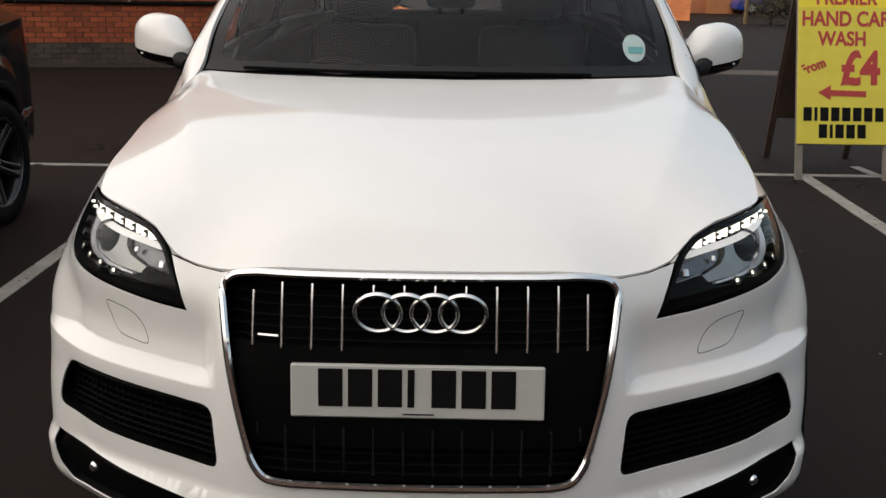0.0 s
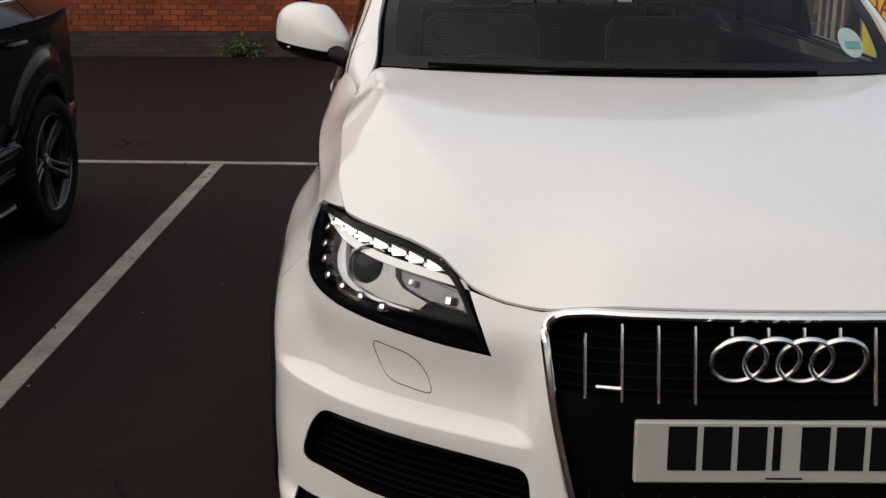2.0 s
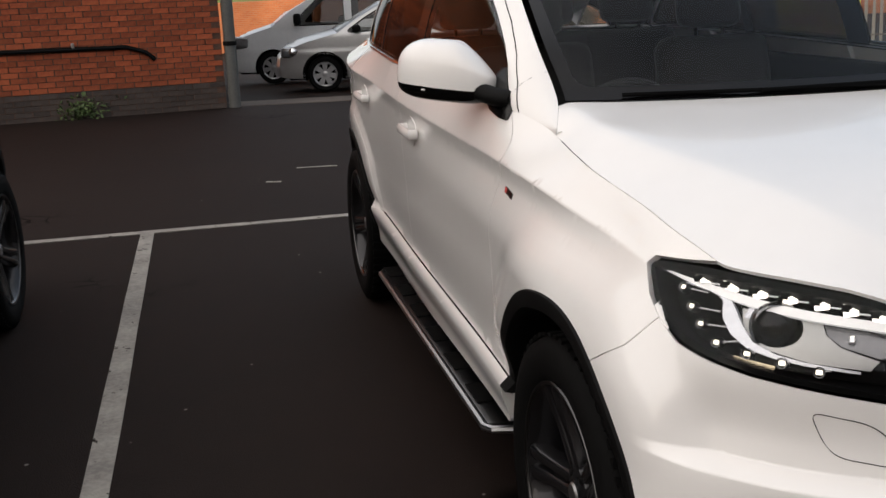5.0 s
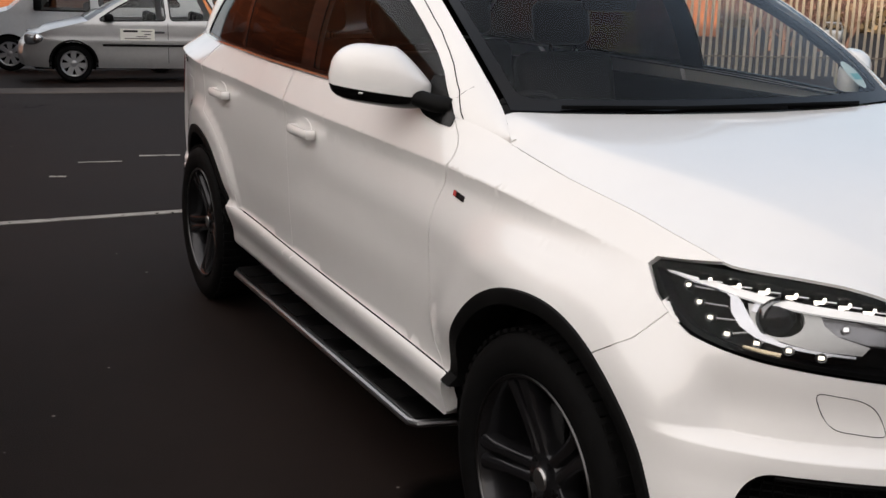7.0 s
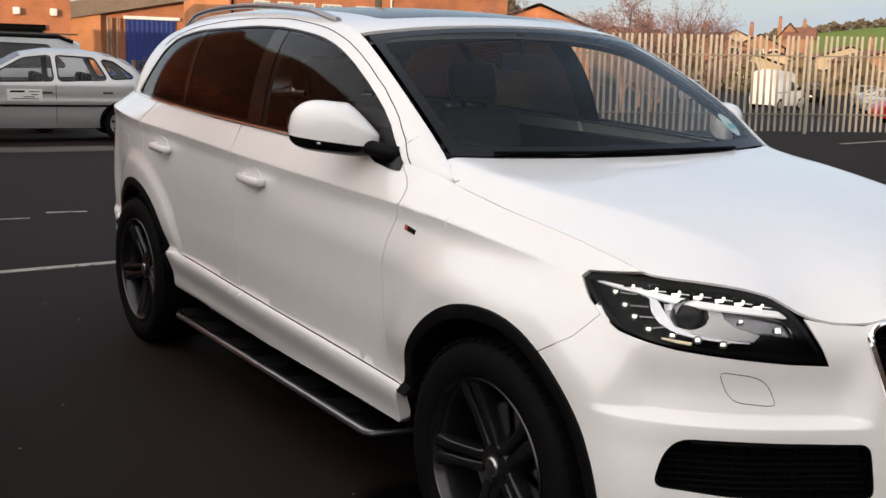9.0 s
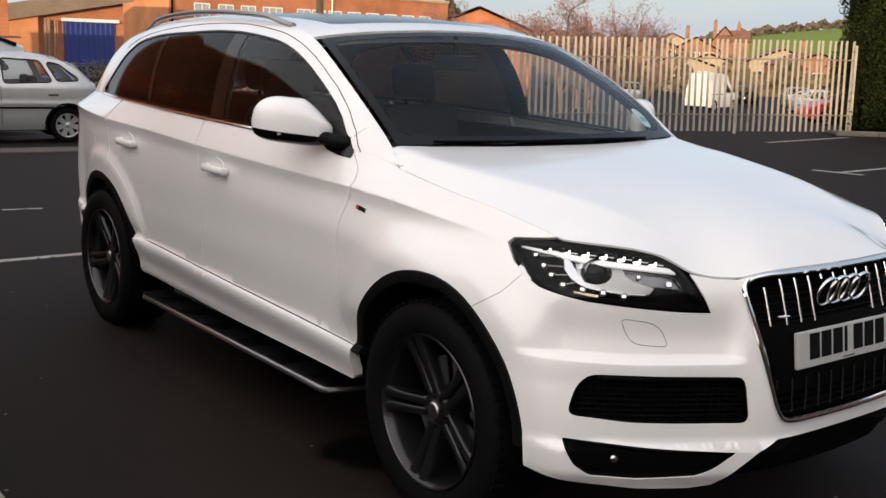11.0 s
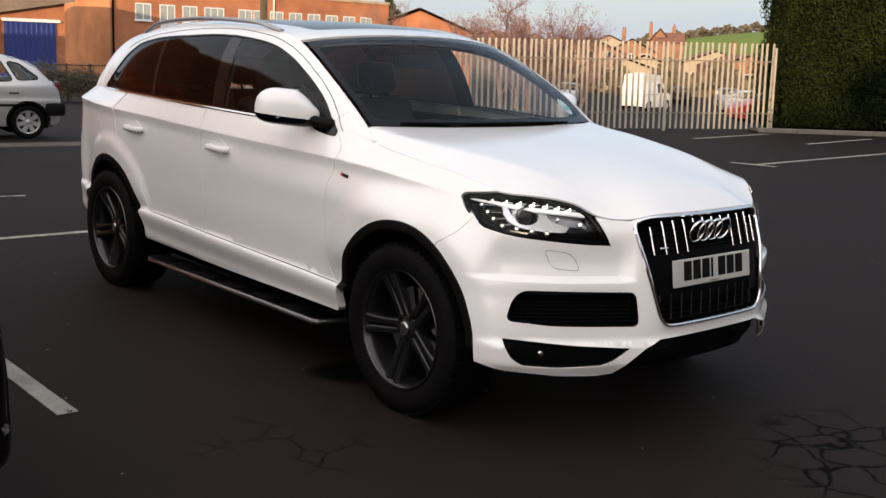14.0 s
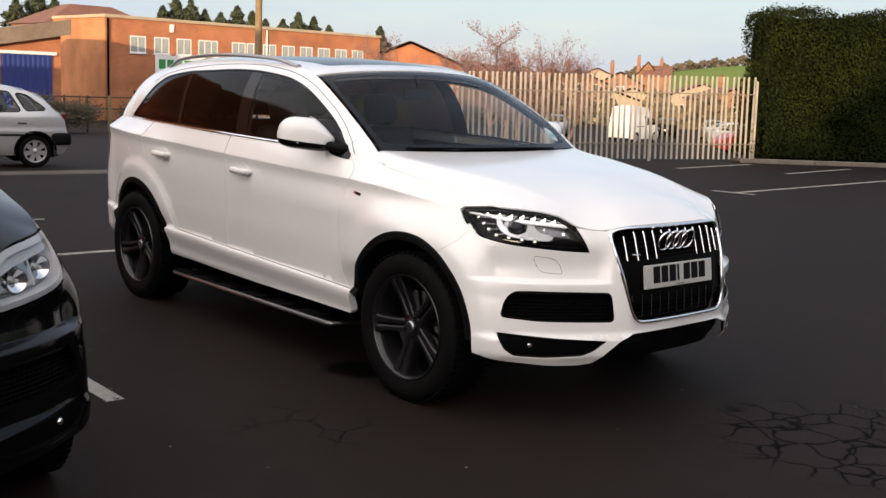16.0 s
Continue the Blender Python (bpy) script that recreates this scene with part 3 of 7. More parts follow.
def asphalt_detail(m):
    """Fine stones, pale flecks and crazed patches on the asphalt; grass on the far land."""
    n, k = m.node_tree.nodes, m.node_tree.links
    b = n["Principled BSDF"]
    base = b.inputs["Base Color"].links[0].from_socket
    tc = [x for x in n if x.type == "TEX_COORD"][0]

    def mix(a, fac, col, mode="MIX"):
        x = n.new("ShaderNodeMix")
        x.data_type, x.blend_type = "RGBA", mode
        k.new(a, x.inputs["A"])
        if hasattr(col, "type"):
            k.new(col, x.inputs["B"])
        else:
            x.inputs["B"].default_value = (*col, 1)
        k.new(fac, x.inputs["Factor"])
        return x.outputs["Result"]

    def ramp(src, a, c, inv=False):
        x = n.new("ShaderNodeMapRange")
        x.inputs["From Min"].default_value, x.inputs["From Max"].default_value = a, c
        k.new(src, x.inputs["Value"])
        return x.outputs["Result"]

    st = n.new("ShaderNodeTexNoise")
    st.inputs["Scale"].default_value, st.inputs["Detail"].default_value = 130, 2
    k.new(tc.outputs["Object"], st.inputs["Vector"])
    c = mix(base, ramp(st.outputs["Fac"], .56, .72), (.019, .0140, .0120))
    vo = n.new("ShaderNodeTexVoronoi")
    vo.inputs["Scale"].default_value = 4.6
    k.new(tc.outputs["Object"], vo.inputs["Vector"])
    c = mix(c, ramp(vo.outputs["Distance"], .040, .026), (.20, .185, .165))
    # Crazing: cell edges, only inside patches.
    warp = n.new("ShaderNodeTexNoise")
    warp.inputs["Scale"].default_value, warp.inputs["Detail"].default_value = 5, 4
    k.new(tc.outputs["Object"], warp.inputs["Vector"])
    wm = n.new("ShaderNodeMix")
    wm.data_type = "RGBA"
    wm.inputs["Factor"].default_value = .12
    k.new(tc.outputs["Object"], wm.inputs["A"])
    k.new(warp.outputs["Color"], wm.inputs["B"])
    cr = n.new("ShaderNodeTexVoronoi")
    cr.feature = "DISTANCE_TO_EDGE"
    cr.inputs["Scale"].default_value = 5.5
    k.new(wm.outputs["Result"], cr.inputs["Vector"])
    pn = n.new("ShaderNodeTexNoise")
    pn.inputs["Scale"].default_value, pn.inputs["Detail"].default_value = .55, 3
    k.new(tc.outputs["Object"], pn.inputs["Vector"])
    both = n.new("ShaderNodeMath")
    both.operation = "MULTIPLY"
    k.new(ramp(cr.outputs["Distance"], .045, .015), both.inputs[0])
    # One broken patch of its own before the parked car, besides the scattered ones.
    gap = n.new("ShaderNodeVectorMath")
    gap.operation = "DISTANCE"
    gap.inputs[1].default_value = (.41, -.57, .06)
    k.new(wm.outputs["Result"], gap.inputs[0])
    most = n.new("ShaderNodeMath")
    most.operation = "MAXIMUM"
    k.new(ramp(pn.outputs["Fac"], .62, .68), most.inputs[0])
    k.new(ramp(gap.outputs["Value"], .62, .48), most.inputs[1])
    k.new(most.outputs[0], both.inputs[1])
    c = mix(c, both.outputs[0], (.0010, .0008, .0008))
    # A darker, duller round patch by the front wheel.
    dark_spot = n.new("ShaderNodeVectorMath")
    dark_spot.operation = "DISTANCE"
    dark_spot.inputs[1].default_value = (-.62, 1.40, .06)
    k.new(wm.outputs["Result"], dark_spot.inputs[0])
    spot_mask = ramp(dark_spot.outputs["Value"], .19, .13)
    c = mix(c, spot_mask, (.0010, .0008, .0008))
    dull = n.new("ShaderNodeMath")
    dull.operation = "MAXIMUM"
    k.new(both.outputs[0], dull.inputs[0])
    k.new(spot_mask, dull.inputs[1])
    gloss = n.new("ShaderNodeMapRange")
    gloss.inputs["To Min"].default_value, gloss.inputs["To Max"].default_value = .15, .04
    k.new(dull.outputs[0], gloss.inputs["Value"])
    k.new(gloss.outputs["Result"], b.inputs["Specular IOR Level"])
    # Fields beyond the town.
    sep = n.new("ShaderNodeVectorMath")
    sep.operation = "LENGTH"
    k.new(tc.outputs["Object"], sep.inputs[0])
    fn = n.new("ShaderNodeTexNoise")
    fn.inputs["Scale"].default_value, fn.inputs["Detail"].default_value = .012, 5
    k.new(tc.outputs["Object"], fn.inputs["Vector"])
    fr = n.new("ShaderNodeValToRGB")
    fr.color_ramp.elements[0].color, fr.color_ramp.elements[1].color = (.10, .15, .02, 1), (.17, .21, .04, 1)
    k.new(fn.outputs["Fac"], fr.inputs["Fac"])
    c = mix(c, ramp(sep.outputs["Value"], 265, 300), fr.outputs["Color"])
    k.new(c, b.inputs["Base Color"])


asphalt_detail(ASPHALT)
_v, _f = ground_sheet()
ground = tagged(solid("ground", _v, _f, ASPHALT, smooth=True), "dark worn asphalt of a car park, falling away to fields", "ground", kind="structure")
LINE = mat("worn_road_paint", (.34, .32, .28), .8, colour2=(.18, .165, .15), scale=5, bump=.3, bscale=120)


def worn(m, cut=.60):
    """Lets the asphalt show through flaked paint."""
    n, k = m.node_tree.nodes, m.node_tree.links
    b = n["Principled BSDF"]
    tc = [x for x in n if x.type == "TEX_COORD"][0]
    t, r = n.new("ShaderNodeTexNoise"), n.new("ShaderNodeMapRange")
    t.inputs["Scale"].default_value, t.inputs["Detail"].default_value, t.inputs["Roughness"].default_value = 9, 8, .7
    r.inputs["From Min"].default_value, r.inputs["From Max"].default_value = cut + .03, cut
    k.new(tc.outputs["Object"], t.inputs["Vector"])
    k.new(t.outputs["Fac"], r.inputs["Value"])
    k.new(r.outputs["Result"], b.inputs["Alpha"])


worn(LINE)


def bay_line(a, b, w=.10, name="bay_line"):
    a, b = np.array(a, float), np.array(b, float)
    d = (b - a) / np.linalg.norm(b - a)
    n = np.array([-d[1], d[0]]) * w / 2
    k = max(2, int(np.linalg.norm(b - a) / .4))
    rng = np.random.RandomState(int(abs(a[0] * 31 + a[1] * 7 + 5)))
    v, f = [], []
    for i in range(k + 1):
        p = a + (b - a) * i / k
        e = 1 + rng.uniform(-.06, .06, 2)
        v += [(*(p - n * e[0]), .004), (*(p + n * e[1]), .004), (*(p - n * e[0]), .0), (*(p + n * e[1]), .0)]
    for i in range(k):
        c, d2 = 4 * i, 4 * i + 4
        f += [(c, d2, d2 + 1, c + 1), (c + 2, d2 + 2, d2, c), (c + 1, d2 + 1, d2 + 3, c + 3)]
    return tagged(solid(name, v, f, LINE), "worn white painted parking bay line on asphalt", "road marking", "bay lines", "structure")


for a, b, w in (((-9.5, 5.88), (3.55, 5.88), .085), ((-2.095, 1.69), (-2.075, 5.84), .09), ((2.63, 1.72), (2.62, 5.84), .10), 
                ((10.95, 6.95), (18.9, 7.35), .10), ((10.86, 7.34), (10.98, 6.60), .12), ((16.0, 9.10), (19.3, 9.42), .10), ((14.6, 10.86), (17.9, 11.2), .10), ((3.14, 6.25), (3.18, 5.93), .08),
                ((-.36, 8.20), (-.02, 8.14), .05), ((-.9, 8.0), (-.55, 7.96), .03), ((-1.2, 7.42), (-1.08, 7.38), .04)):
    bay_line(a, b, w)

# A pale concrete strip across the car park, before the parked cars.
_sx = np.linspace(-1.2, 11.0, 40)
_sy = 14.95 - .13 * (_sx + 1.2)
_sv, _sf = [], []
for i in range(40):
    for d, dz in ((-.5, .0), (-.48, .012), (.48, .012), (.5, .0)):
        _sv.append((_sx[i] - .13 * d, _sy[i] + d, float(fall(_sx[i], _sy[i] + d)) + dz))
for i in range(39):
    for j in range(3):
        _sf.append((4 * i + j, 4 * i + 4 + j, 4 * i + 5 + j, 4 * i + 1 + j))
tagged(solid("concrete_strip", _sv, _sf, mat("worn_concrete", (.060, .046, .038), .9, colour2=(.10, .080, .066), scale=1.2, bump=.4, bscale=60)), "worn pale concrete strip set in the asphalt", "concrete strip", kind="structure")

# ---- the large SUV ----
HL = [(1.282, .983), (1.268, .995), (1.19, 1.003), (1.066, 1.007), (.93, 1.004), (.80, .997), (.715, .986), (.668, .969), (.636, .946), (.606, .910), (.579, .868), (.556, .827),
      (.649, .830), (.795, .842), (.941, .854), (1.02, .865), (1.115, .881), (1.17, .903), (1.231, .940)]


def deeper(pts, d):
    """A lamp's lower edge dropped by d, for the older car with the taller lamps."""
    return [(a, b - d * float(step01(1.23, 1.05, a) * step01(.925, .88, b))) for a, b in pts]


GRILLE = [(0, .936), (.36, .936), (.435, .926), (.462, .898), (.40, .705), (.352, .545), (.325, .507), (.28, .500), (0, .500)]
INLET = [(.452, .645), (.60, .648), (.80, .652), (.915, .650), (.955, .612), (.975, .528), (.80, .512), (.60, .508), (.432, .506)]
FOG = [(.985, .460), (.89, .451), (.70, .438), (.470, .424), (.535, .375), (.59, .352), (.77, .345), (.90, .352), (.945, .385)]


def arc(axle, r, a0, a1, side, n=40):
    """Points of a wheel arch on the flank, from angle a0 to a1 (0: rearwards, 90: up)."""
    y0, z0 = AXLES[axle]
    return [fy(y0 + r * math.cos(radians(a)), z0 + r * math.sin(radians(a)), side) for a in np.linspace(a0, a1, n)]


def mirrored(half):
    """A closed outline from the half that runs from the middle out and back to it."""
    return half + [(-a, b) for a, b in half[::-1] if a > 1e-9]


def flip(pts, side):
    return [(side * a, b) for a, b in pts]


def wheel(parent, m, rim_mat, tread=True):
    """Tyre, five double spokes, hub and brake; the outer face looks along +x."""
    w = new("wheel")
    w.parent, w.matrix_basis = parent, m
    prof = [(.259, -.12), (.280, -.142), (.325, -.148), (.356, -.138), (.3695, -.110), (.372, -.06), (.3722, 0), (.372, .06), (.3695, .105), (.356, .133), (.325, .143), (.280, .138), (.259, .122)]
    bm = lathe(prof, 72)
    part("tyre", bm, RUBBER, w, angle=50)
    # Tread grooves stand as low ribs across the shoulder.
    if tread:
        bm = bmesh.new()
        for i in range(60):
            mm = Matrix.Rotation(2 * math.pi * i / 60, 4, "X")
            for a, b in ((-.125, -.045), (.045, .125)):
                box(a, -.012, .366, b, .010, .3745, bm=bm, m=mm)
        tagged(part("tread", bm, RUBBER, w, smooth=False), kind="stuff")
    part("rim", lathe([(.259, .124), (.262, .128), (.258, .131), (.250, .125), (.240, .10), (.230, .04), (.226, -.10)], 72), rim_mat, w)
    bm = lathe([(.261, .1275), (.2640, .1295), (.2615, .1335), (.2565, .1325), (.254, .127)], 72)
    part("rim_edge", bm, DARKRIM, w, "dark polished rim edge")
    for k in range(5):
        bm = bmesh.new()
        for sgn in (-1, 1):
            rows = []
            for r, hw, x, o in ((.045, .018, .088, .018), (.09, .0150, .093, .0190), (.145, .0150, .102, .0205), (.20, .0165, .114, .0235), (.252, .021, .124, .029)):
                c = sgn * o
                rows.append([Vector((xx, c + yy, r)) for yy, xx in ((-hw, x - .045), (-hw, x - .006), (-hw * .55, x), (hw * .55, x), (hw, x - .006), (hw, x - .045))])
            vr = [[bm.verts.new(p) for p in row] for row in rows]
            for a, b in zip(vr, vr[1:]):
                for i in range(5):
                    bm.faces.new((a[i], a[i + 1], b[i + 1], b[i]))
        box(-.0, -.02, .05, .072, .02, .245, bm=bm)
        bmesh.ops.transform(bm, matrix=Matrix.Rotation(radians(72 * k + 18), 4, "X"), verts=bm.verts)
        part("spoke", bm, rim_mat, w, angle=50)
    part("hub", lathe([(.0, .098), (.030, .098), (.034, .094), (.062, .088), (.072, .075), (.075, .03)], 32), rim_mat, w)
    part("hub_cap", lathe([(0, .1035), (.024, .1025), (.029, .098)], 28), SATIN, w, "satin hub cap")
    for k in range(5):
        a = radians(72 * k + 54)
        part("wheel_nut", lathe([(0, .094), (.008, .093), (.010, .075)], 8, m=Matrix.Translation((0, .052 * math.cos(a), .052 * math.sin(a)))), PLASTIC, w)
    part("brake_disc", lathe([(.08, .03), (.175, .03), (.175, -.01), (.08, -.01)], 48), REFLECT if rim_mat is ANTHRACITE else SATIN, w, "steel brake disc")
    part("backing", lathe([(0, -.06), (.226, -.06)], 36), CAVITY, w)
    return w


def seat(parent, x, y, m, tall=True):
    s = new("seat")
    s.parent, s.matrix_basis = parent, pose(x, y, .62)
    part("cushion", box(-.25, -.28, -.06, .25, .26, .10, .06, 3), m, s)
    t = Matrix.Translation((0, .28, .08)) @ Matrix.Rotation(radians(-14), 4, "X")
    part("backrest", box(-.24, -.07, -.05, .24, .07, .58, .06, 3, m=t), m, s)
    part("headrest", box(-.135, -.055, .61, .135, .045, .80, .045, 3, m=t), m, s)
    bm = tube([t @ Vector((-.06, 0, .5)), t @ Vector((-.06, 0, .66))], .008)
    tube([t @ Vector((.06, 0, .5)), t @ Vector((.06, 0, .66))], .008, bm=bm)
    part("headrest_posts", bm, TRIM, s)


def headlamp(car, side, lit):
    lamp = new("headlight")
    lamp.parent = car
    o = flip(rounded(HL if lit else deeper(HL, .030), .02, 3), side)
    inner = grow(o, -.012 if lit else -.022)
    panel("bezel", lower, grow(o, -.002), MATT if lit else STRIP, lamp, [inner], h=.02, off=-.004, lip=.05)
    panel("bowl", lower, o, MATT if lit else REFLECT, lamp, h=.025, off=-.055, lip=0)
    panel("cover", lower, grow(o, -.0015), LENS, lamp, h=.02, off=.001, lip=0).visible_shadow = False

    def aimed(a, b, off, way=None):
        c, d = on(lower, [(side * a, b)], off)[0], on(lower, [(side * a, b)], off - .02)[0]
        u = Vector(way) if way else (c - d)
        return Matrix.Translation(c) @ u.to_track_quat("X", "Z").to_matrix().to_4x4()
    if lit:
        # Seven day lamps that shine forwards, each behind a small outer baffle, over a frosted strip.
        for a, b in ((1.140, .991), (1.047, .992), (.967, .991), (.897, .989), (.830, .985), (.774, .979), (.721, .972)):
            c = on(lower, [(side * a, b)], -.030)[0]
            mm = Matrix.Translation(c) @ Matrix.Rotation(radians(-14), 4, "X")
            part("day_lamp", box(-.0140, -.0030, -.012, .0140, .0030, .011, .0028, 2, m=mm), LED, lamp, "lit day lamp")
            part("lamp_cup", box(*sorted((side * .0145, side * .0165))[:1], -.027, -.002, max(side * .0145, side * .0165), .004, .010, m=mm), MATT, lamp)
            part("lamp_tip", box(-.0045 + side * .0155, -.0295, -.003, .0045 + side * .0155, -.0265, .003, .001, 1, m=mm), LED, lamp)
            part("lamp_fin", tube([mm @ Vector((side * .010, -.018, -.004)), mm @ Vector((side * -.018, -.026, -.010))], .0014, 4), LITSTRIP, lamp)
        strip = [(1.272, .988), (1.054, .984), (.87, .970), (.742, .962), (.640, .952), (.628, .938), (.743, .948), (.87, .956), (.954, .962), (1.092, .975), (1.268, .986)]
        panel("strip", lower, flip(strip, side), LITSTRIP, lamp, h=.012, off=-.020, lip=.012, label="pale frosted strip under the day lamps")
        # Side row, with a silver fin to each.
        for a, b, c, d in ((1.174, .969, 1.10, .972), (1.127, .943, 1.045, .947), (1.084, .919, 1.015, .924), (1.032, .894, .985, .904), (.961, .886, .945, .890), (.890, .880, .875, .884), (.821, .873, .80, .878)):
            mm = aimed(a, b, -.022)
            part("side_lamp", box(-.006, -.0055, -.004, .003, .0055, .004, .0012, 1, m=mm), LEDSIDE, lamp)
            part("side_cup", lathe([(.0075, .004), (.0095, .005), (.010, -.012)], 12, m=mm), DARKRIM, lamp)
            part("lamp_fin", tube(on(lower, flip([(a, b), (c, d)], side), -.026), .0024, 5), REFLECT, lamp)
        blade = [(1.181, .978), (1.071, .974), (1.047, .965), (1.035, .939), (1.006, .914), (.962, .894), (.905, .885), (.843, .880), (.75, .876), (.75, .880), (.848, .886), (.906, .893), (.955, .908), (.984, .933), (1.010, .958), (1.042, .979), (1.121, .982)]
        panel("blade", lower, flip(blade, side), PALEBLADE, lamp, h=.012, off=-.024, lip=.012, label="pale silver blade in the lamp")
        shell = [(1.00, .962), (.894, .964), (.826, .957), (.815, .936), (.787, .917), (.718, .899), (.734, .882), (.842, .886), (.939, .900), (.985, .930)]
        hole = [(.918 + .058 * math.cos(a), .940 + .036 * math.sin(a)) for a in np.linspace(0, 2 * math.pi, 24, endpoint=False)]
        panel("reflector_shell", lower, flip(shell, side), SHELL, lamp, [flip(hole, side)], h=.015, off=-.034, lip=.02)
        panel("glint_plate", lower, flip([(.978, .973), (.957, .975), (.968, .946), (.988, .947)], side), PALEBLADE, lamp, h=.02, off=-.030, lip=.004)
        # A glint low in the lamp, put in as a cream-coloured plate.
        panel("cream_glint", lower, flip([(.993, .879), (.904, .873), (.908, .858), (.991, .866)], side), CREAMGLINT, lamp, h=.02, off=-.030, lip=.004, label="small plate coloured as a cream glint low in the lamp")
        mm = aimed(.918, .942, -.046, (side * .35, -1, .05))
        part("ring", lathe([(.038, .008), (.042, .012), (.045, .007), (.046, -.01)], 28, m=mm), REFLECT, lamp)
        part("projector_lens", lathe([(0, .024), (.016, .021), (.030, .012), (.039, 0)], 28, m=mm), GLOSSBLACK, lamp, "dark glassy projector lens")
        chamber = [(.822, .955), (.735, .948), (.648, .932), (.626, .892), (.715, .903), (.785, .920), (.812, .936)]
        panel("chamber", lower, flip(chamber, side), CHAMBER, lamp, h=.015, off=-.046, lip=.03)
        for a, b, k in ((.768, .932, .7), (.668, .911, .95)):
            part("reflector", box(-.004, -.009 * k, -.010 * k, .006, .009 * k, .010 * k, .003, 1, m=aimed(a, b, -.036)), BRIGHT, lamp)
        part("chamber_rim", tube(on(lower, flip(resample(chamber[1:5], .02, False), side), -.034), .002, 5), REFLECT, lamp)
    else:
        panel("upper_strip", lower, flip([(1.20, .992), (.9, .998), (.72, .975), (.655, .945), (.64, .905), (.75, .938), (.9, .955), (1.16, .960)], side), STRIP, lamp, h=.02, off=-.022, lip=.02, label="pale silver upper strip")
        for a, b in ((.955, .915), (.765, .893)):
            mm = aimed(a, b, -.046, (side * .35, -1, .05))
            part("reflector", lathe([(0, -.012), (.018, -.006), (.038, .012), (.041, .012), (.042, -.01)], 26, m=mm), CHROME, lamp)
            part("bulb_cap", lathe([(0, .012), (.008, .010), (.010, -.01)], 12, m=mm), LEDOFF, lamp)
        part("divider", tube(on(lower, flip([(.86, .955), (.845, .862)], side), -.03), .004, 5), STRIP, lamp)
    return lamp


def mirror(car, side, paint):
    h = new("door_mirror")
    h.parent, h.matrix_basis = car, pose(.945 if side > 0 else -.978, 1.785, 1.246 if side > 0 else 1.258, rz=side * 44)
    bm = bmesh.new()
    bmesh.ops.create_uvsphere(bm, u_segments=32, v_segments=20, radius=1)
    for v in bm.verts:
        x, y, z = v.co
        sx, sz = math.copysign(abs(x)**.54, x), math.copysign(abs(z)**.52, z)
        sx *= 1 - .24 * max(0, sz)**1.6 * (sx > 0)
        k = 1 - .84 * min(1, max(0, (-.28 - sx) / .72))**1.25 if z > 0 else 1
        v.co = (side * sx * .156, y * (.080 if y < 0 else .05) * (1 - .25 * max(0, -sx)) + .012, sz * (.100 if z > 0 else .074) * k + .012 * sx)
    low = bm.copy()
    bmesh.ops.bisect_plane(bm, geom=bm.verts[:] + bm.edges[:] + bm.faces[:], plane_co=(0, 0, -.028), plane_no=(.10 * side, 0, -1), clear_outer=True)
    bmesh.ops.bisect_plane(low, geom=low.verts[:] + low.edges[:] + low.faces[:], plane_co=(0, 0, -.030), plane_no=(-.10 * side, 0, 1), clear_outer=True)
    part("cap", bm, paint, h, angle=60)
    part("lower_shell", low, GLOSSBLACK, h, "gloss black lower shell", angle=60)
    part("mirror_glass", box(-.085, .044, -.045, .080, .054, .05, .004, 1), CHROME, h)
    part("indicator", box(side * .02, -.079, -.036, side * .034, -.074, -.030, .002, 1), LEDOFF, h)


def handle(parent, y, z, side, paint):
    p = on(lower, [fy(y - .085, z, side), fy(y - .07, z, side), fy(y, z + .001, side), fy(y + .07, z + .003, side), fy(y + .085, z + .003, side)], .030)
    q = on(lower, [fy(y - .09, z, side), fy(y + .09, z + .003, side)], .002)
    part("handle", tube([q[0]] + p + [q[1]], .0135, 10, flat=1.3), paint, parent)
    ring = [(y + .062 * math.cos(a), z + .001 + .052 * math.sin(a)) for a in np.linspace(0, 2 * math.pi, 28, endpoint=False)]
    panel("handle_recess", lower, [fy(a, b, side) for a, b in ring], paint, parent, h=.02, off=.0022, lip=.004)


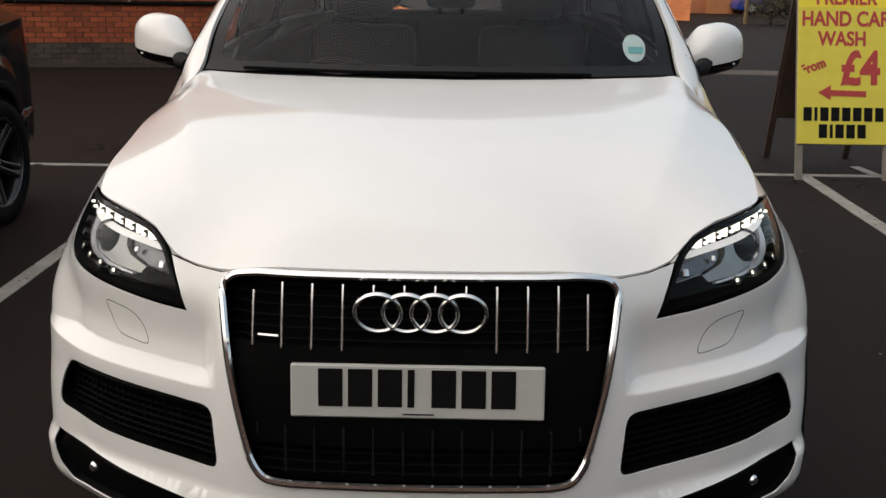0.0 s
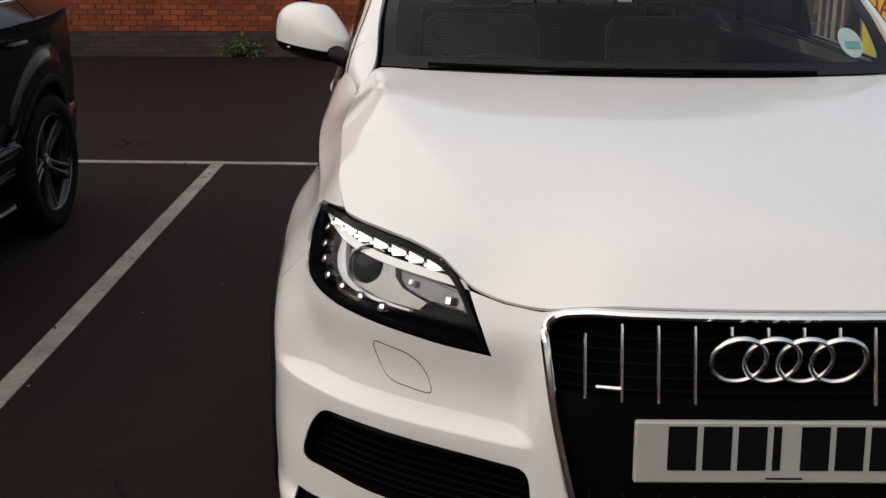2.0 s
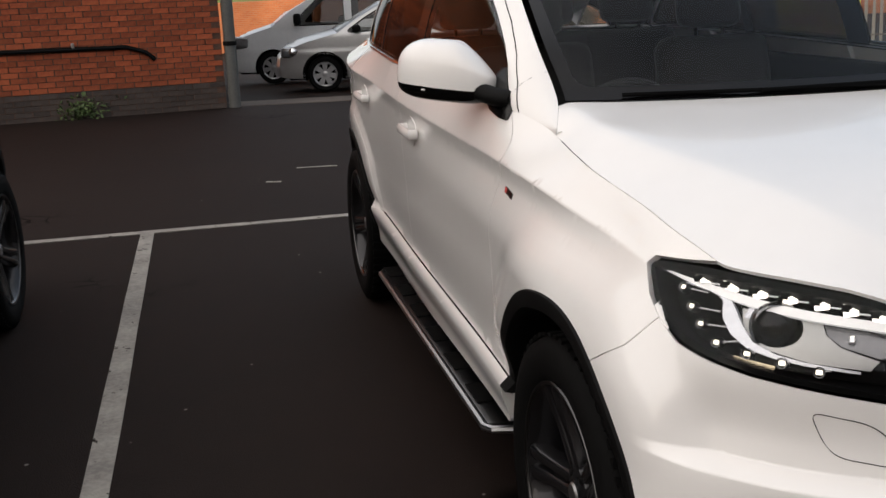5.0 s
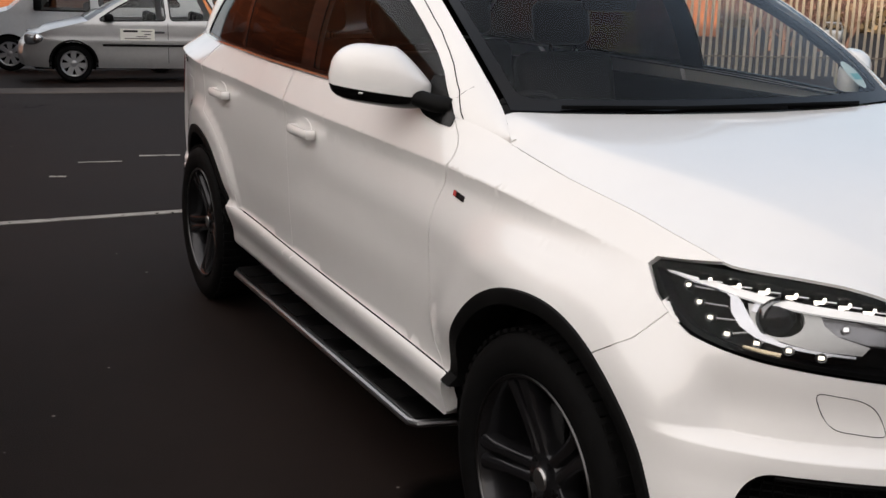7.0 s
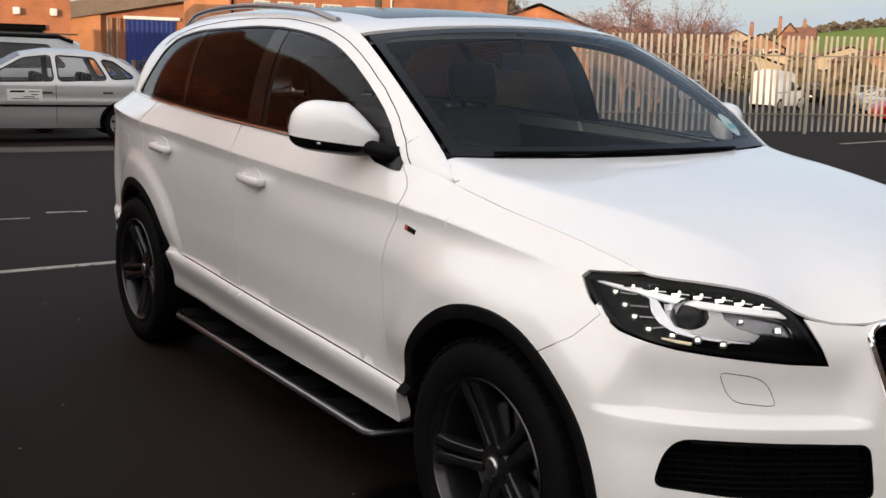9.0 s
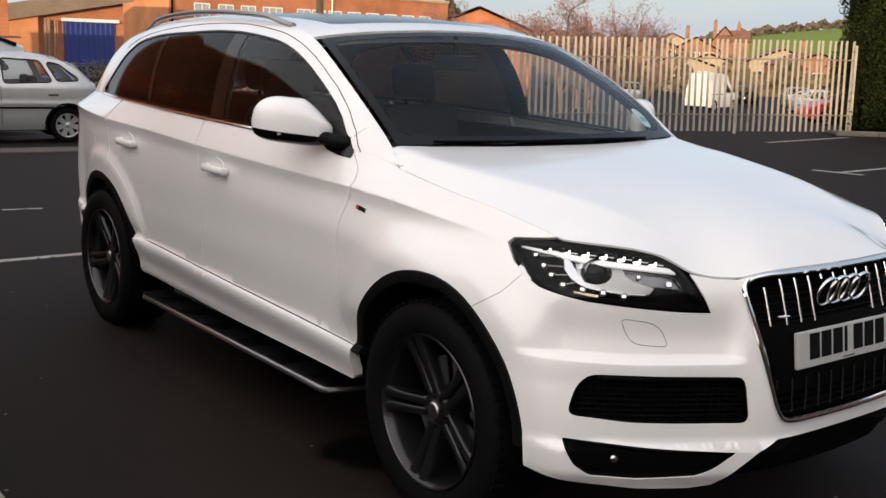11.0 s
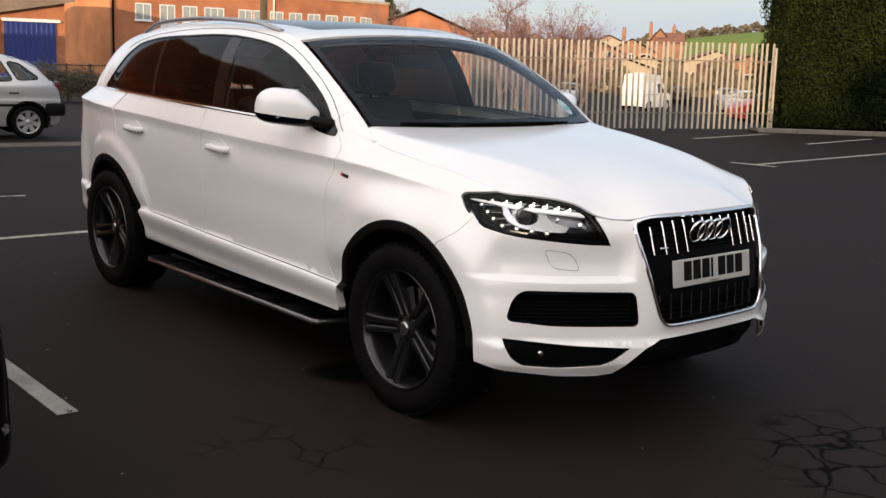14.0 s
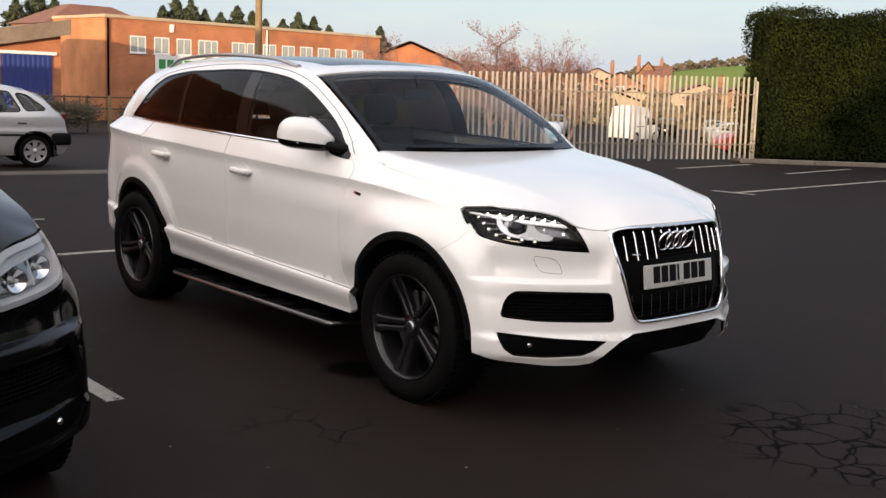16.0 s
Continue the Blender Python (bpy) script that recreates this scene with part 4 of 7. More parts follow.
def suv(m, paint, plated, label):
    car = thing("suv", label, "car", m)
    gap = -.0007
    # Nose: bumper with its openings.
    half = [(0, .452), (.33, .450), (.40, .425), (.47, .365), (.53, .312), (.60, .302), (.76, .304), (.90, .318), (1.0, .332), (1.06, .342)]
    lower_hl = [(1.115, .877), (1.02, .861), (.941, .850), (.795, .838), (.649, .826), (.551, .822), (.574, .870), (.600, .912), (.614, .934)]
    lower_hl = lower_hl if plated else deeper(lower_hl, .030)
    half = half + arc(0, .475, 183, 120, 1, 16) + [fy(.60, .842), (1.183, .906)] + lower_hl + [(.54, .922), (.47, .920), (.40, .934), (.30, .941), (0, .941)]
    gr, il, fg = mirrored(GRILLE), rounded(INLET, .03), rounded(FOG, .010)
    holes = [rounded(gr, .02, 4), il, flip(il, -1), fg, flip(fg, -1)]
    panel("front_bumper", lower, grow(resample(mirrored(half), .03), gap), paint, car, holes, h=.026, lip=.006, extra=CREASES)
    grille = new("grille")
    grille.parent = car
    ring = rounded(gr, .03, 5)
    part("frame", tube(on(lower, resample(grow(ring, -.004), .03), .004), .0085, 8, True), CHROME, grille, "bright chrome grille surround")
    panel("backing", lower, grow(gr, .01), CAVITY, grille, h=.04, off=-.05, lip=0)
    panel("crossbar", lower, mirrored([(0, .795), (.425, .795), (.36, .585), (0, .585)]), MATT, grille, h=.05, off=-.014, lip=.03)
    for i in range(12):
        x = (i - 5.5) * .0633 + .002
        top = .918 - .02 * (abs(x) > .3)
        low = .525 if abs(x) < .30 else .60
        lo2 = .628
        part("slat", tube(on(lower, [fx(abs(x), z, 1 if x > 0 else -1) for z in np.linspace(.788 if plated is False or abs(x) > .15 else .903, top, 7)], -.008), .0034, 6), BRIGHT, grille)
        part("slat", tube(on(lower, [fx(abs(x) * .97, z, 1 if x > 0 else -1) for z in np.linspace(low, lo2 - .04 * 0, 5)], -.010), .0034, 6), ANTHRACITE, grille, "dark lower slat")
    # Mesh behind the slats.
    bm = bmesh.new()
    for z in np.arange(.52, .93, .022):
        xs = .34 + (z - .52) * .22
        tube(on(lower, [fx(abs(x), z, 1 if x > 0 else -1) for x in np.linspace(-xs, xs, 14)], -.030), .003, 4, bm=bm)
    part("grille_mesh", bm, MATT, grille)
    if plated:
        tilt = math.atan2(.015, .108)
        pm = pose(0, .0165, .705, 90 - math.degrees(tilt) * .9)
        plate = new("number_plate")
        plate.parent, plate.matrix_basis = car, pm
        part("plate_sheet", box(-.26, -.0555, -.012, .26, .0555, .004, .003, 1), PLATE, plate, "white reflective plate")
        x = -.203
        for wd in (.050, .050, .050, .014, None, .050, .050, .050):
            if wd is None:
                x += .024
                continue
            part("character_bar", box(x, -.0315, .004, x + wd, .0475, .0055), INK, plate, "plain black bar")
            x += wd + .011
        part("maker_line", box(-.03, -.048, .004, .035, -.045, .005), INK, plate)
        badge = new("badge")
        badge.parent, badge.matrix_basis = car, pose(.004, .050, .863, 90 + 18)
        for i in range(4):
            bm = bmesh.new()
            c, n1, n2 = (i - 1.5) * .0580, 40, 10
            vr = [[bm.verts.new((c + (.0475 + .0052 * math.cos(b)) * math.cos(a), (.0475 + .0052 * math.cos(b)) * math.sin(a) * .98, .006 * math.sin(b))) for b in np.linspace(0, 2 * math.pi, n2, endpoint=False)] for a in np.linspace(0, 2 * math.pi, n1, endpoint=False)]
            for a in range(n1):
                for b in range(n2):
                    bm.faces.new((vr[a][b], vr[(a + 1) % n1][b], vr[(a + 1) % n1][(b + 1) % n2], vr[a][(b + 1) % n2]))
            part("ring", bm, BRIGHT, badge)
        q = on(lower, [fx(.327, .812, -1), fx(.285, .812, -1)], .006)
        part("grille_badge", tube(q, .004, 6), CHROME, car)
    for side in (-1, 1):
        # Air intakes and fog lamp recesses.
        it = new("air_intake")
        it.parent = car
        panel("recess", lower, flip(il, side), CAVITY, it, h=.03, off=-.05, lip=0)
        panel("surround", lower, flip(grow(il, .004), side), MATT, it, [flip(grow(il, -.005), side)], h=.03, off=-.003, lip=.045)
        bm = bmesh.new()
        for z in np.arange(.525, .64, .016):
            tube(on(lower, [(side * s, z) for s in np.linspace(.45, .955, 16)], -.028), .0028, 4, bm=bm)
        for s in np.arange(.45, .96, .022):
            tube(on(lower, [(side * s, z) for z in (.512, .58, .645)], -.028), .0025, 4, bm=bm)
        part("intake_mesh", bm, MATT, it)
        part("lamp_strip", tube(on(lower, [(side * s, .640) for s in np.linspace(.47, .89, 14)], -.012), .009, 6), PLASTIC, it)
        fl = new("fog_recess")
        fl.parent = car
        panel("recess", lower, flip(fg, side), MATT, fl, h=.03, off=-.018, lip=0)
        panel("surround", lower, flip(grow(fg, .003), side), MATT, fl, [flip(grow(fg, -.004), side)], h=.03, off=-.003, lip=.016)
        c = on(lower, [(side * .83, .402)], -.012)[0]
        part("fog_lamp", lathe([(0, .004), (.008, .003), (.013, -.002), (.014, -.006)], 18, m=Matrix.Translation(c) @ Vector((side * .5, -1, .1)).to_track_quat("X", "Z").to_matrix().to_4x4()), CHROME, fl)
        headlamp(car, side, plated)
        # Washer cover: a thin seam.
        ws = rounded([(.832, .805), (.735, .795), (.700, .775), (.676, .727), (.690, .722), (.780, .729), (.806, .750)], .022)
        part("washer_seam", tube(on(lower, flip(ws, side), .0002), .0009, 4, True), PLASTIC, car)
        # Front wing.
        gapline = [(1.440, .482), (1.49, .55), (1.522, .70), (1.528, .83), (1.505, .95), (1.474, 1.03), (1.458, 1.078), (1.466, 1.107), (1.487, 1.134), (1.535, 1.1755)]
        o = [(1.184, .907), fy(.601, .843)] + arc(0, .475, 119.8, 13.2, 1, 30) + [fy(1.415, .480)] + [fy(a, b) for a, b in gapline]
        o += [fy(y, float(ZTOP_Y(y)) + .002) for y in (1.50, 1.44, 1.37, 1.30)] + [(s, shut(s) - .0006) for s in np.linspace(1.90, 1.09, 14)] + [(1.19, 1.0065), (1.272, .999), (1.287, .983), (1.236, .938)]
        panel("front_wing", lower, flip(grow(resample(o, .03), gap), side), paint, car, h=.026, extra=CREASES)
        panel("wing_flange", lower, [fy(y, float(ZTOP_Y(y)) - .035, side) for y in np.linspace(1.30, 1.60, 8)] + [fy(y, float(ZTOP_Y(y)) + .03, side) for y in np.linspace(1.60, 1.30, 8)], paint, car, h=.02, off=-.006, lip=.0)
        panel("seam_flange", lower, flip([fy(.58, .80), fy(.66, .82), (1.235, .90), (1.20, .935), (1.15, .895)], side), paint, car, h=.02, off=-.004, lip=.0)
        # Doors.
        d = new("front_door")
        d.parent = car
        o = [fy(a + .002, b) for a, b in gapline] + [fy(y, float(ZTOP_Y(y))) for y in np.linspace(1.56, 2.69, 16)] + [fy(2.70, z) for z in (1.1, .9, .7, .527)] + [fy(2.0, .502)]
        panel("door_panel", lower, flip(grow(resample(o, .03), gap), side), paint, d, h=.028, extra=CREASES)
        handle(d, 2.50, 1.008, side, paint)
        d2 = new("rear_door")
        d2.parent = car
        o = [fy(2.7015, z) for z in (.527, .7, .9, 1.1)] + [fy(y, float(ZTOP_Y(y))) for y in np.linspace(2.7015, 3.80, 14)] + [fy(3.82, 1.1), fy(3.80, 1.0)] + arc(1, .575, 104, 161, 1, 14) + [fy(3.36, .551)]
        panel("door_panel", lower, flip(grow(resample(o, .03), gap), side), paint, d2, h=.028, extra=CREASES)
        handle(d2, 3.525, 1.036, side, paint)
        # Rear quarter round to the tail's middle.
        o = [fy(3.365, .551)] + arc(1, .5735, 161, 104, 1, 14) + [fy(3.8015, 1.0), fy(3.8215, 1.1)] + [fy(y, float(ZTOP_Y(y))) for y in np.linspace(3.82, 4.78, 16)] + [(S_END, 1.24), (S_END, .36)] + [fy(y, .36) for y in (4.8, 4.62, 4.42)] + arc(1, .475, 0, 159, 1, 40)
        panel("rear_quarter", lower, flip(grow(resample(o, .03), gap), side), paint, car, h=.03, extra=CREASES)
        panel("filler_flap", lower, [fy(a, b, side) for a, b in ((4.08, 1.00), (4.24, 1.01), (4.24, 1.06), (4.08, 1.05))], paint, car, h=.04, off=.001, lip=.002)
        tl = [fy(4.60, .93, side), fy(4.57, 1.10, side), fy(4.62, 1.155, side), fy(4.80, 1.18, side), fy(4.82, 1.0, side)]
        panel("tail_lamp", lower, rounded(tl, .02, 3), TAILRED, car, h=.04, off=.003, lip=.006, label="dark red tail lamp")
        # Sill, tread board.
        o = arc(0, .475, 12.6, -1, 1, 8)[::-1] + [fy(1.42, .480), fy(2.0, .5005), fy(2.75, .5275), fy(3.36, .5495), fy(3.48, .552)] + arc(1, .475, 159.5, 178, 1, 6) + [fy(3.45, .375), fy(2.4, .358), fy(1.42, .350)]
        panel("sill", lower, flip(grow(resample(o, .03), gap), side), paint, car, h=.03, lip=.04, extra=CREASES)
        tb = new("tread_board")
        tb.parent = car
        part("board", box(side * .78, 1.60, .245, side * .935, 3.36, .272, .008, 2), DARKRIM, tb)
        for y in np.arange(1.75, 3.3, .30):
            part("grip_pad", box(side * .815, y, .272, side * .925, y + .16, .278, .002, 1), RUBBER, tb)
        part("edge_rail", tube([(side * .78, 1.535, .262), (side * .928, 1.575, .262), (side * .944, 1.60, .262), (side * .944, 3.36, .262), (side * .925, 3.40, .262), (side * .78, 3.43, .262)], .012, 8), SATIN, tb, "satin metal edge rail")
        # Wheel arches: black lip band and liner.
        for ax, a0, a1 in ((0, 12, 176), (1, -2, 168)):
            y0, z0 = AXLES[ax]
            bm = bmesh.new()
            rows = []
            for a in np.linspace(a0, a1, 48):
                ca, sa = math.cos(radians(a)), math.sin(radians(a))
                p = lower(*fy(y0 + .476 * ca, max(z0 + .476 * sa, .33)))
                x = min(float(p[0]), 1.0)
                rows.append([bm.verts.new((side * xx, y0 + r * ca, z0 + r * sa)) for xx, r in ((x - .006, .478), (x + .007, .475), (x + .010, .466), (x + .004, .436), (x - .012, .428), (x - .12, .428))])
            for p, q in zip(rows, rows[1:]):
                for i in range(5):
                    bm.faces.new((p[i], p[i + 1], q[i + 1], q[i]))
            part("arch_trim", bm, PLASTIC, car, "black wheel arch edging")
            bm = bmesh.new()
            rows = [[bm.verts.new((side * xx, y0 + r * math.cos(radians(a)), z0 + r * math.sin(radians(a)))) for xx, r in ((.90, .455), (.60, .455), (.60, .05))] for a in np.linspace(-4, 180, 40)]
            for p, q in zip(rows, rows[1:]):
                for i in range(2):
                    bm.faces.new((p[i], p[i + 1], q[i + 1], q[i]))
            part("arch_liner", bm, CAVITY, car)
            wheel(car, pose(side * .815, y0, z0, rz=0 if side > 0 else 180) @ pose(0, 0, 0, 14 if ax else 6), ANTHRACITE)
        # Pillars and side glass.
        win = [(1.536, 1.179), (1.562, 1.209), (1.606, 1.242), (1.66, 1.290), (1.73, 1.338), (1.80, 1.378), (1.875, 1.418), (1.99, 1.473), (2.06, 1.502), (2.15, 1.533), (2.31, 1.570), (2.53, 1.595), (2.70, 1.607), (2.90, 1.611), (3.22, 1.601), (3.57, 1.588), (3.72, 1.573), (3.84, 1.557), (3.93, 1.538), (4.06, 1.478), (4.20, 1.373), (4.28, 1.308), (4.33, 1.262)]
        belt = [(4.30, 1.250), (4.05, 1.247), (3.5, 1.237), (2.8, 1.222), (2.1, 1.204), (1.75, 1.193), (1.56, 1.178)]
        dlo = rounded([ft(a, b) for a, b in win + belt], .012, 3)
        o = [(y, 0) for y in np.linspace(1.30, 4.70, 52)] + [(y, 1) for y in np.linspace(4.70, 1.30, 64)]
        sc = (1, .52)
        panel("pillar_panel", flank, flip(o, side), paint, car, [flip(dlo, side)], h=.03, scale=sc)
        panel("pillar_lining", flank, flip(grow(o, -.02), side), TRIM, car, [flip(grow(dlo, .006), side)], h=.05, off=-.03, lip=.012, scale=sc)
        inner = grow(np.array(dlo) * sc, -.010) / sc
        panel("window_seal", flank, flip(dlo, side), GLOSSBLACK, car, [flip(inner, side)], h=.03, off=-.002, lip=.008, scale=sc)
        gl = [(1.40, 2.60, TINT, "front_window"), (2.69, 3.45, PRIVACY, "rear_window"), (3.47, 4.8, PRIVACY, "quarter_window")]
        for y0, y1, gm, nm in gl:
            pts = np.array([p for p in resample(inner * sc, .02) / sc])
            keep = np.clip(pts[:, 0], y0 + (pts[:, 1] - .4) * .10, y1 + (pts[:, 1] - .4) * .10)
            q = np.stack([keep, pts[:, 1]], -1)
            panel(nm, flank, flip(q, side), gm, car, h=.04, off=-.006, lip=0, scale=sc, label="dark privacy glass" if gm is PRIVACY else "lightly tinted glass").visible_shadow = False
        for y0, y1 in ((2.58, 2.70), (3.435, 3.485)):
            q = [(y0 - .04, ft(y0 - .04, 1.222)[1]), (y1 - .04, ft(y1 - .04, 1.225)[1]), (y1 + .04, ft(y1 + .04, 1.598 if y0 < 3 else 1.579)[1]), (y0 + .04, ft(y0 + .04, 1.592 if y0 < 3 else 1.582)[1])]
            panel("window_post", flank, flip(q, side), POST, car, h=.05, off=-.004, lip=.006, scale=sc)
            panel("post_lining", flank, flip(grow(np.array(q) * sc, .012) / sc, side), TRIM, car, h=.05, off=-.022, lip=.0, scale=sc)
        part("belt_trim", tube(on(flank, [(side * y, ft(y, float(np.interp(y, [b[0] for b in belt[::-1]], [b[1] for b in belt[::-1]])) - .004)[1]) for y in np.linspace(1.72, 4.31, 52)], .002), .0075, 6), CHROME, car, "chrome strip under the windows")
        # Door shut line over the glass.
        ln = np.array([ft(a, b) for a, b in ((1.502, 1.177), (1.519, 1.193), (1.562, 1.248), (1.642, 1.313), (1.69, 1.345), (1.78, 1.400), (1.845, 1.433), (1.925, 1.474), (2.004, 1.510), (2.065, 1.534), (2.19, 1.573), (2.40, 1.611), (2.55, 1.626), (2.70, 1.638), (2.98, 1.642), (3.12, 1.638), (3.31, 1.630), (3.52, 1.615), (3.70, 1.599), (3.83, 1.581), (3.95, 1.559), (4.05, 1.533), (4.11, 1.508))])
        part("shut_line", tube(on(flank, flip(resample(ln, .04, False), side), .0004), .0018, 5), CAVITY, car)
        part("wing_seam", tube(on(flank, flip([(1.557, .28), (1.545, .45), (1.534, .64), (1.524, .98)], side), .0001), .0007, 4), CAVITY, car)
        mirror(car, side, paint)
        sail = [ft(a, b) for a, b in ((1.540, 1.180), (1.566, 1.209), (1.610, 1.242), (1.652, 1.281), (1.70, 1.276), (1.725, 1.194), (1.62, 1.184))]
        panel("sail_panel", flank, flip(sail, side), GLOSSBLACK, car, h=.03, off=.002, lip=.008, scale=sc, label="gloss black corner panel under the mirror")
        foot = [fy(1.528, 1.150, side), fy(1.59, 1.154, side), fy(1.68, 1.165, side)] + [fy(y, float(ZTOP_Y(y)) + .008, side) for y in (1.755, 1.68, 1.59, 1.535)]
        panel("sail_foot", lower, rounded(foot, .012, 3), GLOSSBLACK, car, h=.03, off=.004, lip=.008)
        q = on(flank, flip([ft(1.60, 1.203), ft(1.60, 1.203)], side), .0)
        part("mirror_arm", tube([q[0] + Vector((side * -.02, -.02, -.002)), q[0] + Vector((side * .02, .03, .004)), Vector((side * .90, 1.70, 1.216)), Vector((side * .95, 1.77, 1.226))], .030, 12, flat=.85), PLASTIC, car)
        if plated:
            q = [fy(a, b, side) for a, b in ((1.424, .998), (1.366, .989), (1.366, .974), (1.424, .983))]
            panel("wing_badge", lower, q, ANTHRACITE, car, h=.02, off=.003, lip=.003)
            q = [fy(a, b, side) for a, b in ((1.423, .997), (1.408, .9945), (1.408, .982), (1.423, .984))]
            panel("badge_mark", lower, q, REDINK, car, h=.02, off=.0042, lip=.002)
        rail = [(y, float(EDGE_X(y)) - .005, float(EDGE_Z(y)) + .004 + .026 * float(step01(2.33, 2.62, y) * step01(4.12, 3.92, y))) for y in np.linspace(2.33, 4.12, 40)]
        part("roof_rail", tube([(side * x, y, z) for y, x, z in rail], .014, 8, flat=.9), SATIN, car, "satin aluminium roof rail")
        part("wiper", tube([upper(.62, .012) + (0, -.006, .006), upper(.1, .022) + (0, -.006, .008), upper(-.35, .020) + (0, -.006, .007)] if side > 0 else [upper(.15, .010) + (0, -.006, .006), upper(-.4, .020) + (0, -.006, .008), upper(-.80, .022) + (0, -.006, .007)], .006, 6), MATT, car)
    # Lower valance and floor.
    panel("valance", lower, mirrored([(0, .47), (.34, .468), (.45, .42), (.56, .36), (.75, .335), (.95, .35), (.95, .30), (0, .30)]), MATT, car, h=.04, off=-.06, lip=.03)
    part("underbody", box(-.68, .55, .22, .68, 4.6, .42, .03, 2), CAVITY, car)
    # Bonnet.
    rim2 = RIM[:, :2]
    panel("bonnet", bonnet, grow(resample(rim2, .03), -.0004), paint, car, h=.035, lip=.007, mid=(0, 2.5, .3), extra=RIDGE)
    # Windscreen, roof, rear.
    def quad(u0, u1, v0, v1, r, k=10):
        p = [(u, v0) for u in np.linspace(u0, u1, k)] + [(u1, v) for v in np.linspace(v0, v1, k)][1:] + [(u, v1) for u in np.linspace(u1, u0, k)][1:] + [(u0, v) for v in np.linspace(v1, v0, k)][1:-1]
        return p
    sc = (.68, .9)
    ws = quad(-.975, .975, .012, .975, 0)
    ig = np.array(rounded(np.array([(-.925, .075), (.925, .075), (.935, .935), (-.935, .935)]) * sc, .05, 8)) / sc
    panel("windscreen_frame", upper, ws, BORDER, car, [ig], h=.05, off=.0, lip=.004, scale=sc, label="black windscreen border")
    panel("windscreen", upper, ig, SCREEN, car, h=.06, off=.0, lip=0, scale=sc).visible_shadow = False
    sc = (.62, 2.1)
    sun_o = np.array(rounded(np.array([(-.80, 1.10), (.80, 1.10), (.80, 1.62), (-.80, 1.62)]) * sc, .06, 6)) / sc
    panel("roof", upper, quad(-1, 1, 1.0, 2.0, 0, 24), paint, car, [sun_o], h=.05, lip=.012, scale=sc)
    panel("roof_glass", upper, grow(np.array(sun_o) * sc, -.004) / sc, GLOSSBLACK, car, h=.06, off=-.001, lip=.004, scale=sc, label="dark glass roof panel")
    panel("headlining", upper, quad(-.98, .98, 1.0, 2.0, 0, 24), LIGHTTRIM, car, h=.10, off=-.05, lip=0, scale=sc)
    panel("tailgate", upper, quad(-1, 1, 2.004, 3, 0, 20), paint, car, h=.06, lip=.02, scale=(.6, .7), label="tailgate")
    # Cabin.
    cab = new("cabin")
    cab.parent = car
    part("cabin_floor", box(-.80, 1.3, .44, .80, 4.7, .50, .02, 1), TRIM, cab)
    part("dashboard", box(-.76, 1.32, .85, .76, 1.86, 1.13, .06, 3), TRIM, cab)
    part("binnacle", box(-.56, 1.60, 1.10, -.20, 1.86, 1.17, .03, 3), TRIM, cab)
    part("bulkhead", box(-.78, 1.24, .5, .78, 1.34, 1.10, .02, 1), CAVITY, cab)
    for sx in (-1, 1):
        part("door_lining", box(sx * .80, 1.5, .5, sx * .86, 4.4, 1.16, .02, 2), TRIM, cab)
    wheelm = Matrix.Translation((-.38, 1.98, 1.03)) @ Matrix.Rotation(radians(-62), 4, "X")
    bm = bmesh.new()
    tube([wheelm @ Vector((.185 * math.cos(a), .185 * math.sin(a), 0)) for a in np.linspace(0, 2 * math.pi, 40, endpoint=False)], .016, 8, True, bm=bm)
    tube([wheelm @ Vector((-.18, 0, 0)), wheelm @ Vector((.18, 0, 0))], .02, 6, bm=bm)
    part("steering_wheel", bm, TRIM, cab)
    for x, y in ((-.38, 2.45), (.38, 2.45), (-.40, 3.35), (0, 3.38), (.40, 3.35)):
        seat(cab, x, y, LEATHER)
    part("rear_view_mirror", box(-.11, 2.02, 1.46, .11, 2.05, 1.53, .012, 2), TRIM, cab)
    part("mirror_stem", tube([(0, 2.03, 1.53), (0, 2.06, 1.62)], .012), TRIM, cab)
    panel("tax_sticker", upper, [(.828 + .050 * math.cos(a), .185 + .085 * math.sin(a)) for a in np.linspace(0, 2 * math.pi, 20, endpoint=False)], mat("sticker", (.42, .52, .52), .5, vary=.1, scale=30), cab, h=.03, off=-.004, lip=0, scale=(.68, .9))
    panel("sticker_bar", upper, [(.800, .150), (.862, .147), (.866, .185), (.800, .188)], mat("sticker_print", (.10, .34, .36), .5, vary=.1, scale=30), cab, h=.03, off=-.002, lip=0, scale=(.68, .9))
    return car


white_suv = suv(Matrix(), WHITE, True, "white SUV with lit headlights and black alloy wheels, parked across bays")
black_suv = suv(pose(-3.655, .13, 0, rz=-1.5), BLACKP, False, "black SUV parked in the next marked bay")

